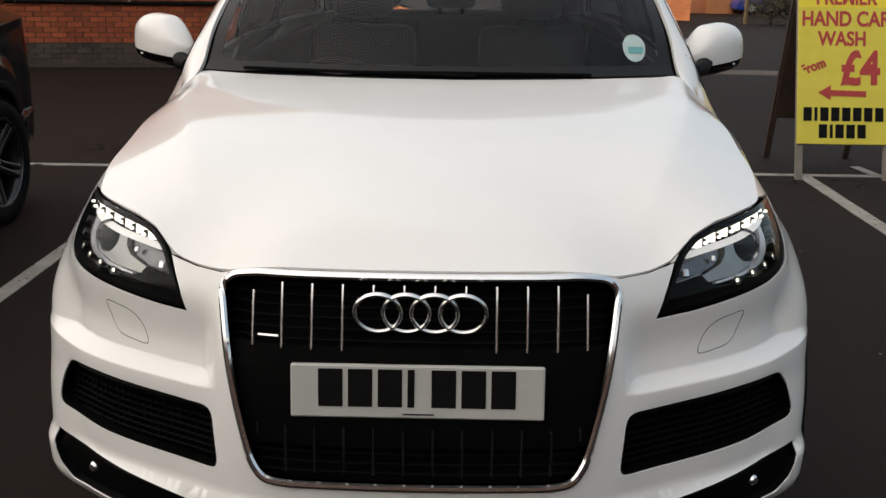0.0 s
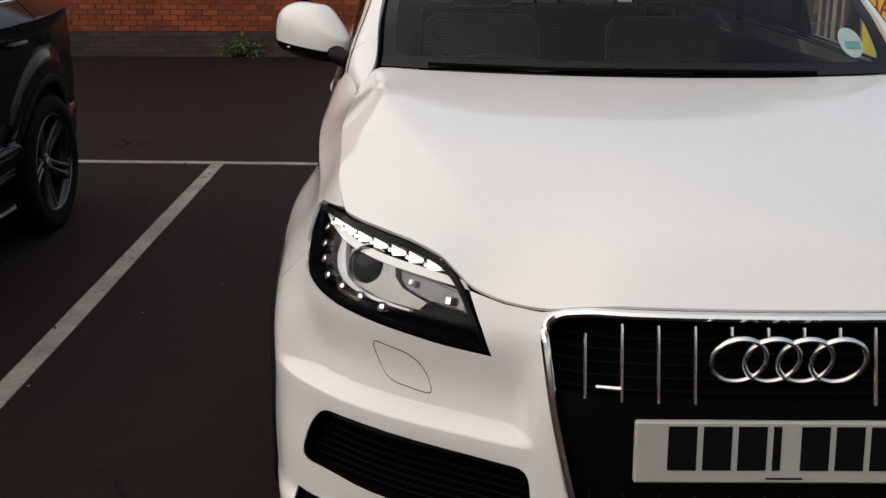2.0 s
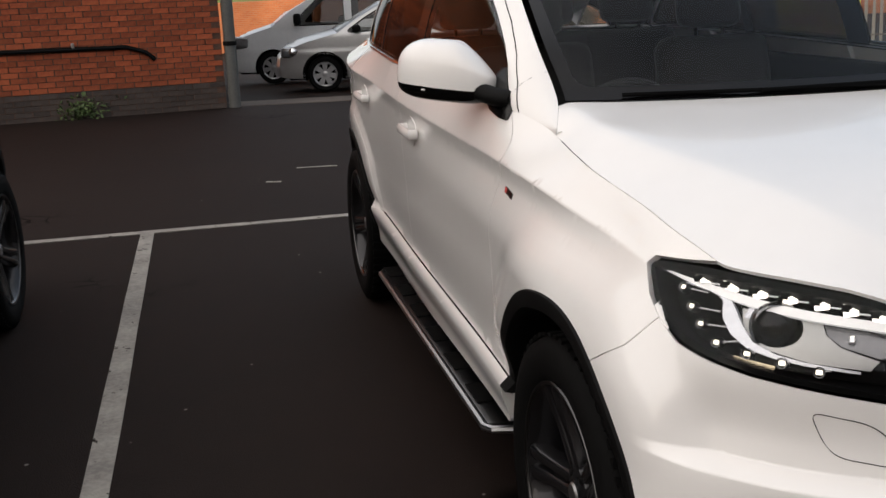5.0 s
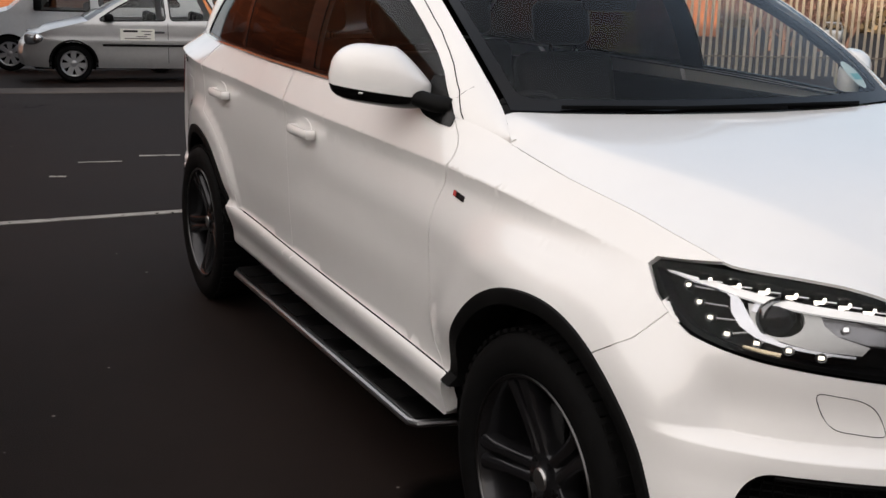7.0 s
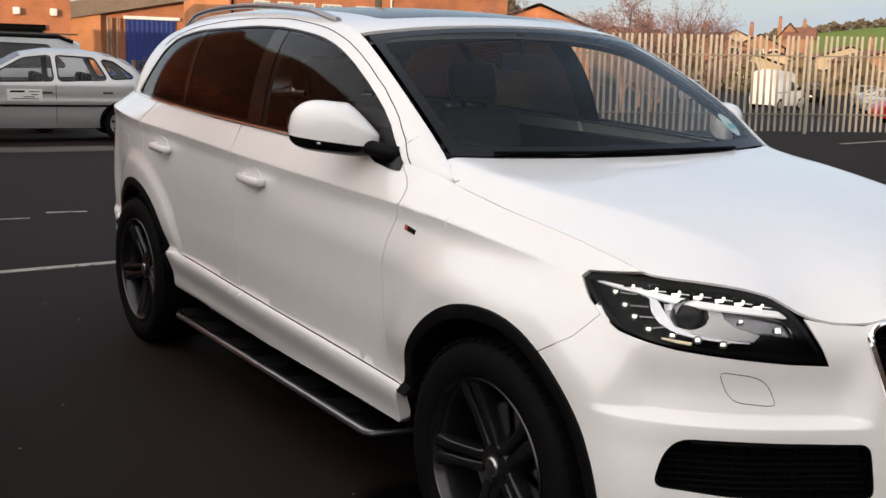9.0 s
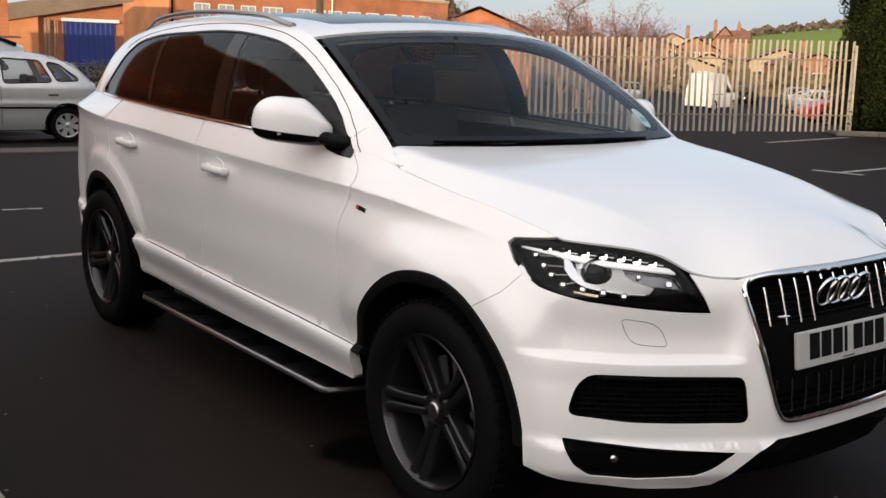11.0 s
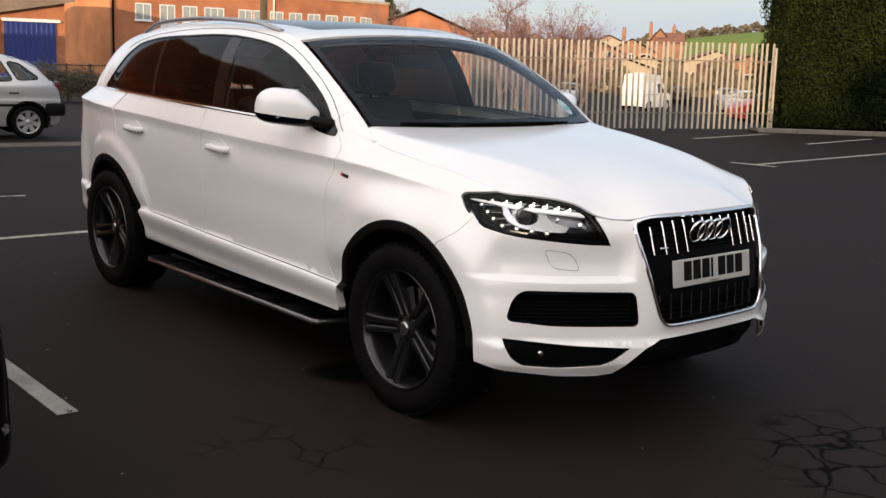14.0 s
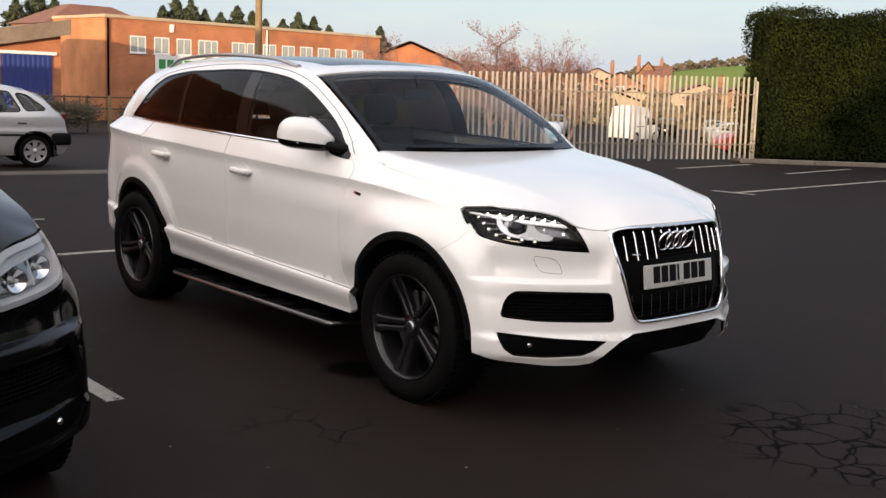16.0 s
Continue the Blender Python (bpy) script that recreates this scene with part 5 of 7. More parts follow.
# ---- small cars and vans ----
def plain_car(name, label, category, m, size, contour, arches, wheel_r, windows, screen, paint, rim_mat, group="", taper=.16, side_glass=None):
    """A car from its side contour: size (length, half width, belt height, roof inset); y runs from nose to tail."""
    L, W, zb, inset = size
    car = thing(name, label, category, m, group)

    def side_x(y, z):
        y, z = np.broadcast_arrays(np.asarray(y, float), np.asarray(z, float))
        u = np.clip(np.abs(y / L - .5) * 2, 0, 1)
        w = W * (1 - taper * np.clip((u - .62) / .38, 0, 1)**2.2)
        low = .05 * np.clip((.45 - z) / .3, 0, 1)**2 - .012 * np.exp(-((z - .62) / .05)**2)
        upz = np.clip((z - zb) / .55, 0, 1.2)
        return w - low - inset * upz**1.25 - .02 * np.clip((z - .7) / .3, 0, 1)**2

    mid = (0, L / 2, .6)
    top = [p for p in contour]
    for side in (-1, 1):
        def surf(y, z, s=side):
            y, z = np.broadcast_arrays(np.asarray(y, float), np.asarray(z, float))
            return np.stack([s * side_x(y, z), y, z], -1)
        out = [np.array(p, float) for p in top]
        nb = []
        for ya, za in arches[::-1]:
            r = wheel_r + .05
            nb += [(ya + r * math.cos(radians(a)), max(za + r * math.sin(radians(a)), .22)) for a in np.linspace(-12, 192, 22)]
        poly = resample(np.concatenate([np.array(out), np.array([(L * .97, .24)]), np.array(nb), np.array([(.12, .24)])]), .05)
        ws = [rounded(w, .05, 4) for w in windows]
        panel("side_panel", surf, poly, paint, car, ws, h=.07, lip=.02, mid=mid)
        for w in ws:
            panel("side_window", surf, grow(w, .004), side_glass or TINT, car, h=.08, off=-.012, lip=0, mid=mid).visible_shadow = False
            panel("window_rubber", surf, grow(w, .022), GLOSSBLACK, car, [w], h=.06, off=.002, lip=.004, mid=mid)
        for ya, za in arches:
            bm = bmesh.new()
            rows = [[bm.verts.new((side * xx, ya + r * math.cos(radians(a)), za + r * math.sin(radians(a)))) for xx, r in ((W * .97, wheel_r + .05), (W * .6, wheel_r + .05), (W * .6, .05))] for a in np.linspace(-20, 200, 26)]
            for p, q in zip(rows, rows[1:]):
                for i in range(2):
                    bm.faces.new((p[i], p[i + 1], q[i + 1], q[i]))
            part("arch_liner", bm, CAVITY, car)
            w = new("wheel")
            w.parent, w.matrix_basis = car, pose(side * (W - .12), ya, za, rz=0 if side > 0 else 180)
            k = wheel_r
            part("tyre", lathe([(k * .66, -.09), (k * .88, -.10), (k * .97, -.085), (k, -.05), (k, .05), (k * .97, .08), (k * .88, .095), (k * .66, .085)], 40), RUBBER, w)
            part("rim_back", lathe([(0, .02), (k * .66, .02), (k * .66, .085), (k * .69, .09)], 40), CAVITY, w)
            part("rim_edge", lathe([(k * .60, .075), (k * .68, .092), (k * .70, .085)], 40), rim_mat, w)
            for i in range(7):
                a0 = 2 * math.pi * i / 7
                mm = Matrix.Rotation(a0, 4, "X")
                bm = bmesh.new()
                v = [bm.verts.new(mm @ Vector(p)) for p in ((.082, -.03, k * .16), (.082, .03, k * .16), (.088, .046, k * .62), (.088, -.046, k * .62), (.055, -.03, k * .16), (.055, .03, k * .16), (.055, .046, k * .62), (.055, -.046, k * .62))]
                for q in ((0, 1, 2, 3), (0, 3, 7, 4), (1, 5, 6, 2), (2, 6, 7, 3), (0, 4, 5, 1)):
                    bm.faces.new([v[i2] for i2 in q])
                part("spoke", bm, rim_mat, w, smooth=False)
            part("hub_cap", lathe([(0, .092), (k * .13, .090), (k * .20, .078), (k * .20, .05)], 20), rim_mat, w)
    # Skin across the car, from nose to tail, in pieces: bonnet, windscreen, roof, tail.
    ct = np.array(top, float)
    for a, b, nm, mt in screen:
        ks = np.linspace(a, b, 14)
        yy, zz = np.interp(ks, np.arange(len(ct)), ct[:, 0]), np.interp(ks, np.arange(len(ct)), ct[:, 1])
        us = np.linspace(-1, 1, 13)
        v, f = [], []
        for y, z in zip(yy, zz):
            w = float(side_x(y, z))
            bow = .05 * (1 if z > zb - .15 else .5)
            push = .09 * (-1 if y < L * .45 else 1) * (0 if 1.3 < z or L * .3 < y < L * .75 else 1)
            v += [(u * w, y + push * (1 - u * u), z + bow * (1 - u * u) * (1 if z > .7 else .15)) for u in us]
        for i in range(13):
            for j in range(12):
                q = i * 13 + j
                f.append((q, q + 13, q + 14, q + 1))
        ob = solid(nm, v, f, mt, car, True)
        if mt is TINT:
            ob.visible_shadow = False
    part("underbody", box(-W * .85, L * .04, .20, W * .85, L * .96, .42, .02, 1), CAVITY, car)
    part("cabin", box(-W * .70, L * .30, .40, W * .70, L * .88, zb - .12, .05, 1), TRIM, car)
    for sx in (-.34, .34):
        for fy_ in (.50, .70):
            part("seat", box(sx - .2, L * fy_, .5, sx + .2, L * fy_ + .14, zb + .16, .05, 2), TRIM, car)
    return car


def hatchback(m, paint, label, group="", detail=True):
    contour = [(.02, .26), (-.01, .42), (.02, .58), (.12, .70), (.45, .82), (.98, .95), (1.32, 1.17), (1.68, 1.365), (2.1, 1.435), (2.7, 1.425), (3.12, 1.36), (3.38, 1.22), (3.62, .98), (3.76, .86), (3.80, .62), (3.80, .42), (3.76, .28)]
    wins = [[(1.14, .965), (1.42, 1.15), (1.72, 1.315), (2.12, 1.365), (2.15, .985)], [(2.25, .985), (2.22, 1.365), (2.80, 1.335), (2.98, 1.01)], [(3.08, 1.02), (2.92, 1.315), (3.10, 1.285), (3.42, 1.04)]]
    car = plain_car("hatchback", label, "car", m, (3.80, .82, .93, .20), contour, ((.74, .29), (3.22, .29)), .29, wins,
                    ((0, 3, "front_bumper", paint), (3, 5, "bonnet", paint), (5, 7, "windscreen", TINT), (7, 9.6, "roof", paint), (9.6, 12, "rear_screen", TINT), (12, 16, "tailgate", paint)), paint, ALLOY, group)
    if detail:
        for s in (-1, 1):
            part("rubbing_strip", box(s * .822, 1.18, .565, s * .838, 3.02, .60, .006, 1), PLASTIC, car)
            part("mirror", box(s * .80, 1.22, .95, s * .97, 1.36, 1.07, .04, 3), PLASTIC, car)
            for y in (1.98, 2.92):
                part("door_handle", box(s * .800, y, .775, s * .832, y + .16, .81, .01, 2), DARKRIM, car)
            part("headlight", box(s * .50, .03, .57, s * .785, .42, .75, .06, 3), LAMPGLASS, car)
            part("lamp_bowl", lathe([(0, .02), (.05, .015), (.07, 0), (.05, -.03)], 20, "x", m=pose(s * .775, .22, .665, rz=0 if s > 0 else 180)), CHROME, car)
            part("tail_lamp", box(s * .52, 3.72, .80, s * .66, 3.80, 1.00, .03, 2), TAILRED, car)
            for ya in (.74, 3.22):
                part("arch_trim", tube([(s * .815, ya + .355 * math.cos(radians(a)), .29 + .355 * math.sin(radians(a))) for a in range(-8, 189, 14)], .022, 6), PLASTIC, car, "black plastic wheel arch edge")
            part("rear_bumper_corner", box(s * .50, 3.50, .40, s * .805, 3.86, .62, .05, 3), PLASTIC, car)
            for y in (2.185,):
                part("door_seam", box(s * .8225, y, .30, s * .8235, y + .008, .93), CAVITY, car)
        part("door_sign", box(.812, 1.45, .66, .826, 1.98, .84, .004, 1), WHITESHEET, car, "white magnetic sign on the door")
        for z, a, b in ((.79, 1.50, 1.72), (.80, 1.78, 1.94), (.75, 1.82, 1.92), (.715, 1.70, 1.86), (.685, 1.52, 1.92)):
            part("sign_bar", box(.826, a, z, .829, b, z + (.03 if z == .79 else .012)), INK, car)
    return car


def van(m, paint, label, bars=True, high=0.0):
    h = high
    contour = [(.02, .28), (-.02, .50), (.02, .72), (.22, .90), (.85, 1.08), (1.20, 1.36), (1.62, 1.70 + h), (1.95, 1.80 + h), (2.8, 1.84 + h), (3.9, 1.82 + h), (4.12, 1.72 + h), (4.22, 1.10), (4.22, .60), (4.18, .30)]
    wins = [[(1.28, 1.10), (1.52, 1.36), (1.80, 1.60), (2.22, 1.62), (2.24, 1.10)]]
    if bars:
        wins.append([(2.42, 1.18), (2.42, 1.62), (3.55, 1.60), (3.85, 1.22)])
    car = plain_car("van", label, "van", m, (4.22, .84, 1.08, .10), contour, ((.84, .31), (3.45, .31)), .31, wins,
                    ((0, 3, "front_bumper", PLASTIC if bars else paint), (3, 4, "bonnet", paint), (4, 6, "windscreen", TINT), (6, 10, "roof", paint), (10, 13, "tail", paint)), paint, ALLOY, side_glass=VANGLASS)
    for s in (-1, 1):
        part("headlight", box(s * .50, .02, .68, s * .81, .42, .92, .06, 3), LAMPGLASS, car)
        part("mirror", box(s * .84, 1.30, 1.10, s * 1.03, 1.44, 1.32, .05, 3), PLASTIC, car)
        part("sliding_rail", box(s * .835, 2.3, .98, s * .85, 4.0, 1.01, .004, 1), PLASTIC, car)
        if bars:
            part("roof_rail", tube([(s * .68, 1.75, 1.74 + h), (s * .68, 2.0, 1.87 + h), (s * .68, 3.75, 1.87 + h), (s * .68, 4.0, 1.78 + h)], .035, 8), PLASTIC, car)
    if bars:
        for y in (2.35, 3.6):
            part("cross_bar", box(-.68, y, 1.87 + h, .68, y + .04, 1.90 + h, .006, 1), PLASTIC, car)
    return car


def heading(tail, near, local):
    """The pose of a car whose tail points along `tail`, with its local point `local` at the place `near`."""
    a = math.atan2(-tail[0], tail[1])
    z = float(fall(np.array(near[0]), np.array(near[1])))
    r = Matrix.Rotation(a, 4, "Z")
    p = Vector((near[0], near[1], z)) - r @ Vector((local[0], local[1], 0))
    return Matrix.Translation(p) @ r


hatchback(heading((.99, -.13), (2.85, 16.22), (.79, 3.22)), SILVER, "silver five-door hatchback with a white sign on its door")
van(heading((.975, -.22), (2.95, 19.0), (.84, 4.1)), VANWHITE, "pale silver small van with roof rails and timber on top", True, -.11)
load = thing("roof_load", "dark timber battens lying across a van roof", "timber", heading((.975, -.22), (2.95, 19.0), (.84, 4.1)))
BATTEN = mat("old_plank", (.13, .11, .09), .8, vary=.25, scale=6)
for x, y0, y1, h in ((.46, 1.7, 4.0, .022), (.36, 1.55, 4.1, .030), (.22, 1.8, 4.05, .022), (-.15, 1.8, 4.0, .03)):
    part("batten", box(x - .035, y0, 1.794, x + .035, y1, 1.794 + h, .004, 1), BATTEN, load)
hatchback(heading((1, .05), (16.9, 53.3), (.8, 3.2)), BLUEP, "blue hatchback parked before blue steel doors", detail=False)
hatchback(heading((.6, .8), (31.0, 47.0), (.8, 3.2)), REDP, "red car parked by brick works", detail=False)
hatchback(heading((.80, -.60), (34.2, 23.2), (0, .2)), REDP, "red car standing in shade beyond the fence", detail=False)
hatchback(heading((-.8, .6), (52.0, 33.0), (-.8, 1.2)), SILVER, "silver car standing in shade beyond the fence", detail=False)
van(heading((-.97, -.24), (46.2, 38.6), (0, 4.1)), VANWHITE, "white panel van seen from behind in low sun", False, .35)
for px, py, mm in ((60.0, 45.5, BLACKP), (62.5, 43.0, SILVER), (49.5, 47.0, SILVER)):
    hatchback(heading((-.75, -.66), (px, py), (0, 3.6)), mm, "car parked in the sunlit street beyond the fence", "street cars", detail=False)

# ---- brick walls ----
BRICK = mat("red_brick", (.215, .047, .018), .9, colour2=(.33, .082, .030), scale=3, bump=.4, bscale=90, piece=.28)
PLINTH = mat("blue_brick", (.034, .026, .023), .8, colour2=(.064, .046, .037), scale=3, bump=.4, bscale=90, piece=.3)
MORTAR = mat("mortar", (.085, .048, .034), .95, vary=.25, scale=4, bump=.4, bscale=120)
FARBRICK = brick_mat("far_brick", (.40, .125, .05), (.46, .16, .065), (.36, .22, .14))
ORANGE = brick_mat("orange_brick", (.48, .17, .055), (.52, .20, .07), (.42, .26, .15))
HOUSEBRICK = brick_mat("house_brick", (.24, .105, .055), (.30, .14, .075), (.30, .22, .15))
DARKRED = brick_mat("red_brickwork", (.19, .050, .020), (.27, .080, .032), (.12, .09, .07))
DARKBRICK = brick_mat("dull_brick", (.13, .065, .045), (.17, .085, .055), (.16, .13, .11))
GREYROOF = mat("grey_sheet_roof", (.22, .165, .12), .85, colour2=(.15, .11, .08), scale=.6, bump=.3, bscale=8)
TILE = mat("clay_roof_tile", (.13, .055, .035), .85, colour2=(.20, .085, .05), scale=.8, bump=.5, bscale=12)
STONE = mat("pale_render", (.40, .32, .22), .9, vary=.12, scale=.7, bump=.2, bscale=20)
UPVC = mat("white_frame", (.72, .71, .68), .45, vary=.06, scale=3)
# Pale colour stands in for bright sky mirrored in the works' panes.
PALEPANE = mat("sky_pale_pane", (.30, .33, .31), .18, vary=.35, scale=1.2)
PANE = mat("window_pane", (.03, .035, .04), .12, vary=.4, scale=.8)
BLUE = mat("blue_steel", (.012, .028, .15), .5, colour2=(.02, .04, .20), scale=2, rvary=.1)
WOOD = mat("pole_wood", (.22, .15, .075), .85, vary=.25, scale=5, bump=.4, bscale=40)


def brick_wall(m, length, high, plinth):
    """A near brick wall in stretcher bond; its face looks along -y, x from its right-hand corner to the left is negative."""
    wall = tagged(part("wall_brick", box(-length, .006, 0, 0, .30, high), MORTAR, smooth=False), "old red brick wall with a dark brick plinth", "wall", kind="structure")
    wall.matrix_basis = m
    me = {}
    for nm, mt in (("red", BRICK), ("dark", PLINTH)):
        bm = box(-.1045, -.006, -.0325, .1045, .10, .0325)
        for v in bm.verts:
            v.co.x += .0
        d = bpy.data.meshes.new("brick")
        bm.to_mesh(d)
        bm.free()
        d.materials.append(mt)
        me[nm] = d
    rng = random.Random(4)
    rows = int(high / .075)
    rest = {"red": ([], []), "dark": ([], [])}
    count = 0
    for r in range(rows):
        z = .0375 + r * .075
        n = int(length / .225)
        for i in range(n):
            x = -(.1125 + i * .225 + (.1125 if r % 2 else 0))
            if x - .11 < -length:
                continue
            kind = "dark" if z < plinth else "red"
            dy = rng.uniform(-.004, .003)
            if 2.4 > -x and z < 1.9 and count < 290:
                ob = new("brick", me[kind])
                ob.parent, ob.matrix_basis = wall, pose(x, dy, z, 0, 0, rng.uniform(-.6, .6))
                count += 1
            else:
                v, f = rest[kind]
                k = len(v)
                e = rng.uniform(-.003, .003)
                for yy in (-.006 + dy, .03):
                    v += [(x - .1045, yy, z - .0325), (x + .1045 + e, yy, z - .0325), (x + .1045 + e, yy, z + .0325 + e), (x - .1045, yy, z + .0325)]
                f += [(k, k + 1, k + 2, k + 3), (k, k + 4, k + 5, k + 1), (k + 1, k + 5, k + 6, k + 2), (k + 2, k + 6, k + 7, k + 3), (k + 3, k + 7, k + 4, k)]
    for nm, (v, f) in rest.items():
        tagged(solid("brickwork", v, f, BRICK if nm == "red" else PLINTH, wall), kind="stuff")
    return wall


WALL_M = Matrix.Translation((-1.30, 14.28, -.10)) @ Matrix.Rotation(radians(8.5), 4, "Z")
brick_wall(WALL_M, 16.0, 3.3, .40)
upper_wall = tagged(part("wall_upper", box(-16, 0, 3.3, 0, .30, 6.4), DARKRED, smooth=False), "upper part of a red brick wall", "wall", kind="structure")
upper_wall.matrix_basis = WALL_M
back = tagged(part("wall_return", box(-16, .30, 0, -.0, 9.0, 6.4), DARKBRICK, smooth=False), "brick building behind the wall", "building", kind="structure")
back.matrix_basis = WALL_M
cap = tagged(part("wall_coping", box(-16, -.03, 6.4, .03, 9.0, 6.55, .01, 1), STONE, smooth=False), "stone coping on a brick wall", "coping", kind="structure")
cap.matrix_basis = WALL_M
dp = thing("drainpipe", "grey cast iron drainpipe at the wall's corner", "drainpipe", WALL_M)
part("pipe", tube([(.12, .02, 0), (.12, .02, 6.4)], .085, 14), mat("grey_iron", (.085, .085, .08), .6, vary=.2, scale=4), dp)
for z in (.9, 2.3, 3.7):
    part("bracket", lathe([(.095, z - .03), (.10, z), (.095, z + .03)], 14, "z", m=Matrix.Translation((.12, .02, 0))), PLASTIC, dp)
cb = thing("wall_cable", "black service pipe clipped along a brick wall", "cable", WALL_M)
part("cable", tube([(-16, -.035, 1.03), (-6, -.035, .98), (-1.30, -.035, .93), (-1.05, -.035, .85), (-.93, -.035, .74)], .030, 8), PLASTIC, cb)
for x in (-2.0, -3.6, -5.2, -7.0, -9.0):
    part("clip", box(x, -.06, .95, x + .04, -.006, 1.02, .006, 1), SATIN, cb)

LEAF = mat("ivy_leaf", (.035, .06, .015), .6, colour2=(.07, .11, .025), scale=3)
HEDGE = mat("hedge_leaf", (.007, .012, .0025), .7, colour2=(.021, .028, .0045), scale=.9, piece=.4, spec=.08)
CORE = mat("hedge_inner_dark", (.004, .006, .002), .9, vary=.4, scale=2, spec=.05)
CONIFER = mat("conifer_leaf", (.020, .030, .012), .7, colour2=(.042, .052, .018), scale=.5, piece=.3)


def leaves(name, pts, nrm, size, material, parent=None, seed=1, squash=.45):
    """Small leaf blades at the given places, as one mesh."""
    rng = np.random.RandomState(seed)
    n = len(pts)
    a = rng.normal(size=(n, 3))
    a /= np.linalg.norm(a, axis=1, keepdims=True)
    d = nrm * .7 + rng.normal(size=(n, 3)) * .6
    d /= np.linalg.norm(d, axis=1, keepdims=True)
    u = np.cross(a, d)
    u /= np.maximum(np.linalg.norm(u, axis=1, keepdims=True), 1e-6)
    w = np.cross(d, u)
    s = size * rng.uniform(.6, 1.4, (n, 1))
    v = np.stack([pts - u * s, pts + w * s * squash + d * s * .2, pts + u * s + d * s * .1, pts - w * s * squash + d * s * .15], 1).reshape(-1, 3)
    f = [(4 * i, 4 * i + 1, 4 * i + 2, 4 * i + 3) for i in range(n)]
    return solid(name, v, f, material, parent, True)


weed = tagged(leaves("wall_weed", np.random.RandomState(2).normal(size=(260, 3)) * (.14, .05, .09) + (-1.95, -.10, .12), np.tile((0, -.6, .8), (260, 1)), .035, LEAF, None, 3), "green weeds at the foot of a brick wall", "weeds", kind="stuff")
weed.matrix_basis = WALL_M

# ---- folding sign ----
SIGNY = mat("yellow_sign_sheet", (.66, .56, .045), .45, colour2=(.72, .62, .07), scale=1.5)
BROWN = mat("brown_board", (.050, .030, .022), .75, vary=.3, scale=4)
LEG = mat("weathered_leg", (.22, .20, .17), .8, vary=.2, scale=8)
SX, SY0, SZ1, SW = 2.52, 5.70, 1.44, .69
lean = math.atan2(.42, 1.5)
sign = thing("folding_sign", "yellow folding pavement sign with red and black lettering", "sign", pose(SX, SY0, 0))
front = pose(0, 0, 0, 90 - math.degrees(lean))
fm = Matrix.Rotation(radians(90) - lean, 4, "X")
part("front_board", box(0, .266, -.012, SW, SZ1, .004, .004, 1, m=fm), SIGNY, sign)
for x in (.0, SW - .05):
    part("front_leg", box(x, 0, -.05, x + .05, 1.42, -.013, .004, 1, m=fm), LEG, sign)
bmx = Matrix.Translation((0, .90, 0)) @ Matrix.Rotation(radians(90) + lean * 1.12, 4, "X")
part("back_board", box(.02, .36, .0, SW - .02, 1.50, .012, .004, 1, m=bmx), BROWN, sign)
for x in (.0, SW - .05):
    part("back_leg", box(x, 0, -.035, x + .05, 1.52, -.001, .004, 1, m=bmx), BROWN, sign)


def sign_text(t, x, y, size, material, align="CENTER", turn=0.0, bold=.004, dz=.006):
    letters("lettering", t, size, material, sign, fm @ Matrix.Translation((x * SW / .83, y, dz)) @ Matrix.Diagonal((SW / .83, 1, 1, 1)) @ Matrix.Rotation(radians(turn), 4, "Z"), .0012, align, bold)


sign_text("PREMIER", .415, 1.295, .142, REDINK, dz=.008)
sign_text("HAND CAR", .415, 1.138, .150, REDINK)
sign_text("WASH", .385, .993, .146, REDINK)
sign_text("£4", .545, .715, .335, REDINK, bold=.012)
sign_text("From", .145, .806, .100, REDINK, turn=21)
part("top_sheet", box(.004, 1.272, .004, SW - .004, SZ1 - .004, .0055, m=fm), mat("bright_yellow_sheet", (.80, .66, .03), .4, vary=.04, scale=3), sign)
bm = bmesh.new()
v = [bm.verts.new(fm @ Vector((x * SW / .83, y, .0065))) for x, y in ((.18, .646), (.29, .700), (.29, .664), (.60, .658), (.60, .616), (.29, .622), (.29, .590))]
bm.faces.new(v)
r = bmesh.ops.extrude_face_region(bm, geom=bm.faces[:])
bmesh.ops.translate(bm, verts=[q for q in r["geom"] if isinstance(q, bmesh.types.BMVert)], vec=fm.to_3x3() @ Vector((0, 0, .0015)))
part("arrow", bm, REDINK, sign, smooth=False)
for y, chars, x0 in ((.437, 8, .045), (.312, 5, .158)):
    for i in range(chars):
        w = .022 if i == 1 else .060
        part("name_bar", box(x0, y, .005, x0 + w, y + .100, .0075, m=fm), INK, sign)
        x0 += w + .020

# ---- palisade fence, hedge, kerb ----
GALV = mat("galvanised_steel", (.46, .42, .35), .55, metal=.25, colour2=(.35, .315, .26), scale=3, rvary=.1)
RAILSTEEL = mat("dull_steel_rail", (.20, .175, .14), .7, vary=.2, scale=4)
FA = Vector((19.25, 12.05, -.03))
FB = Vector((6.9, 19.2, float(fall(np.array(6.9), np.array(19.2)))))
fdir = (FB - FA).normalized()
fang = math.atan2(fdir.y, fdir.x)
fence = thing("palisade_fence", "tall galvanised steel palisade fence behind the car park", "fence", Matrix.Translation(FA) @ Matrix.Rotation(fang, 4, "Z") @ Matrix.Rotation(-math.asin(fdir.z), 4, "Y"))
flen = (FB - FA).length


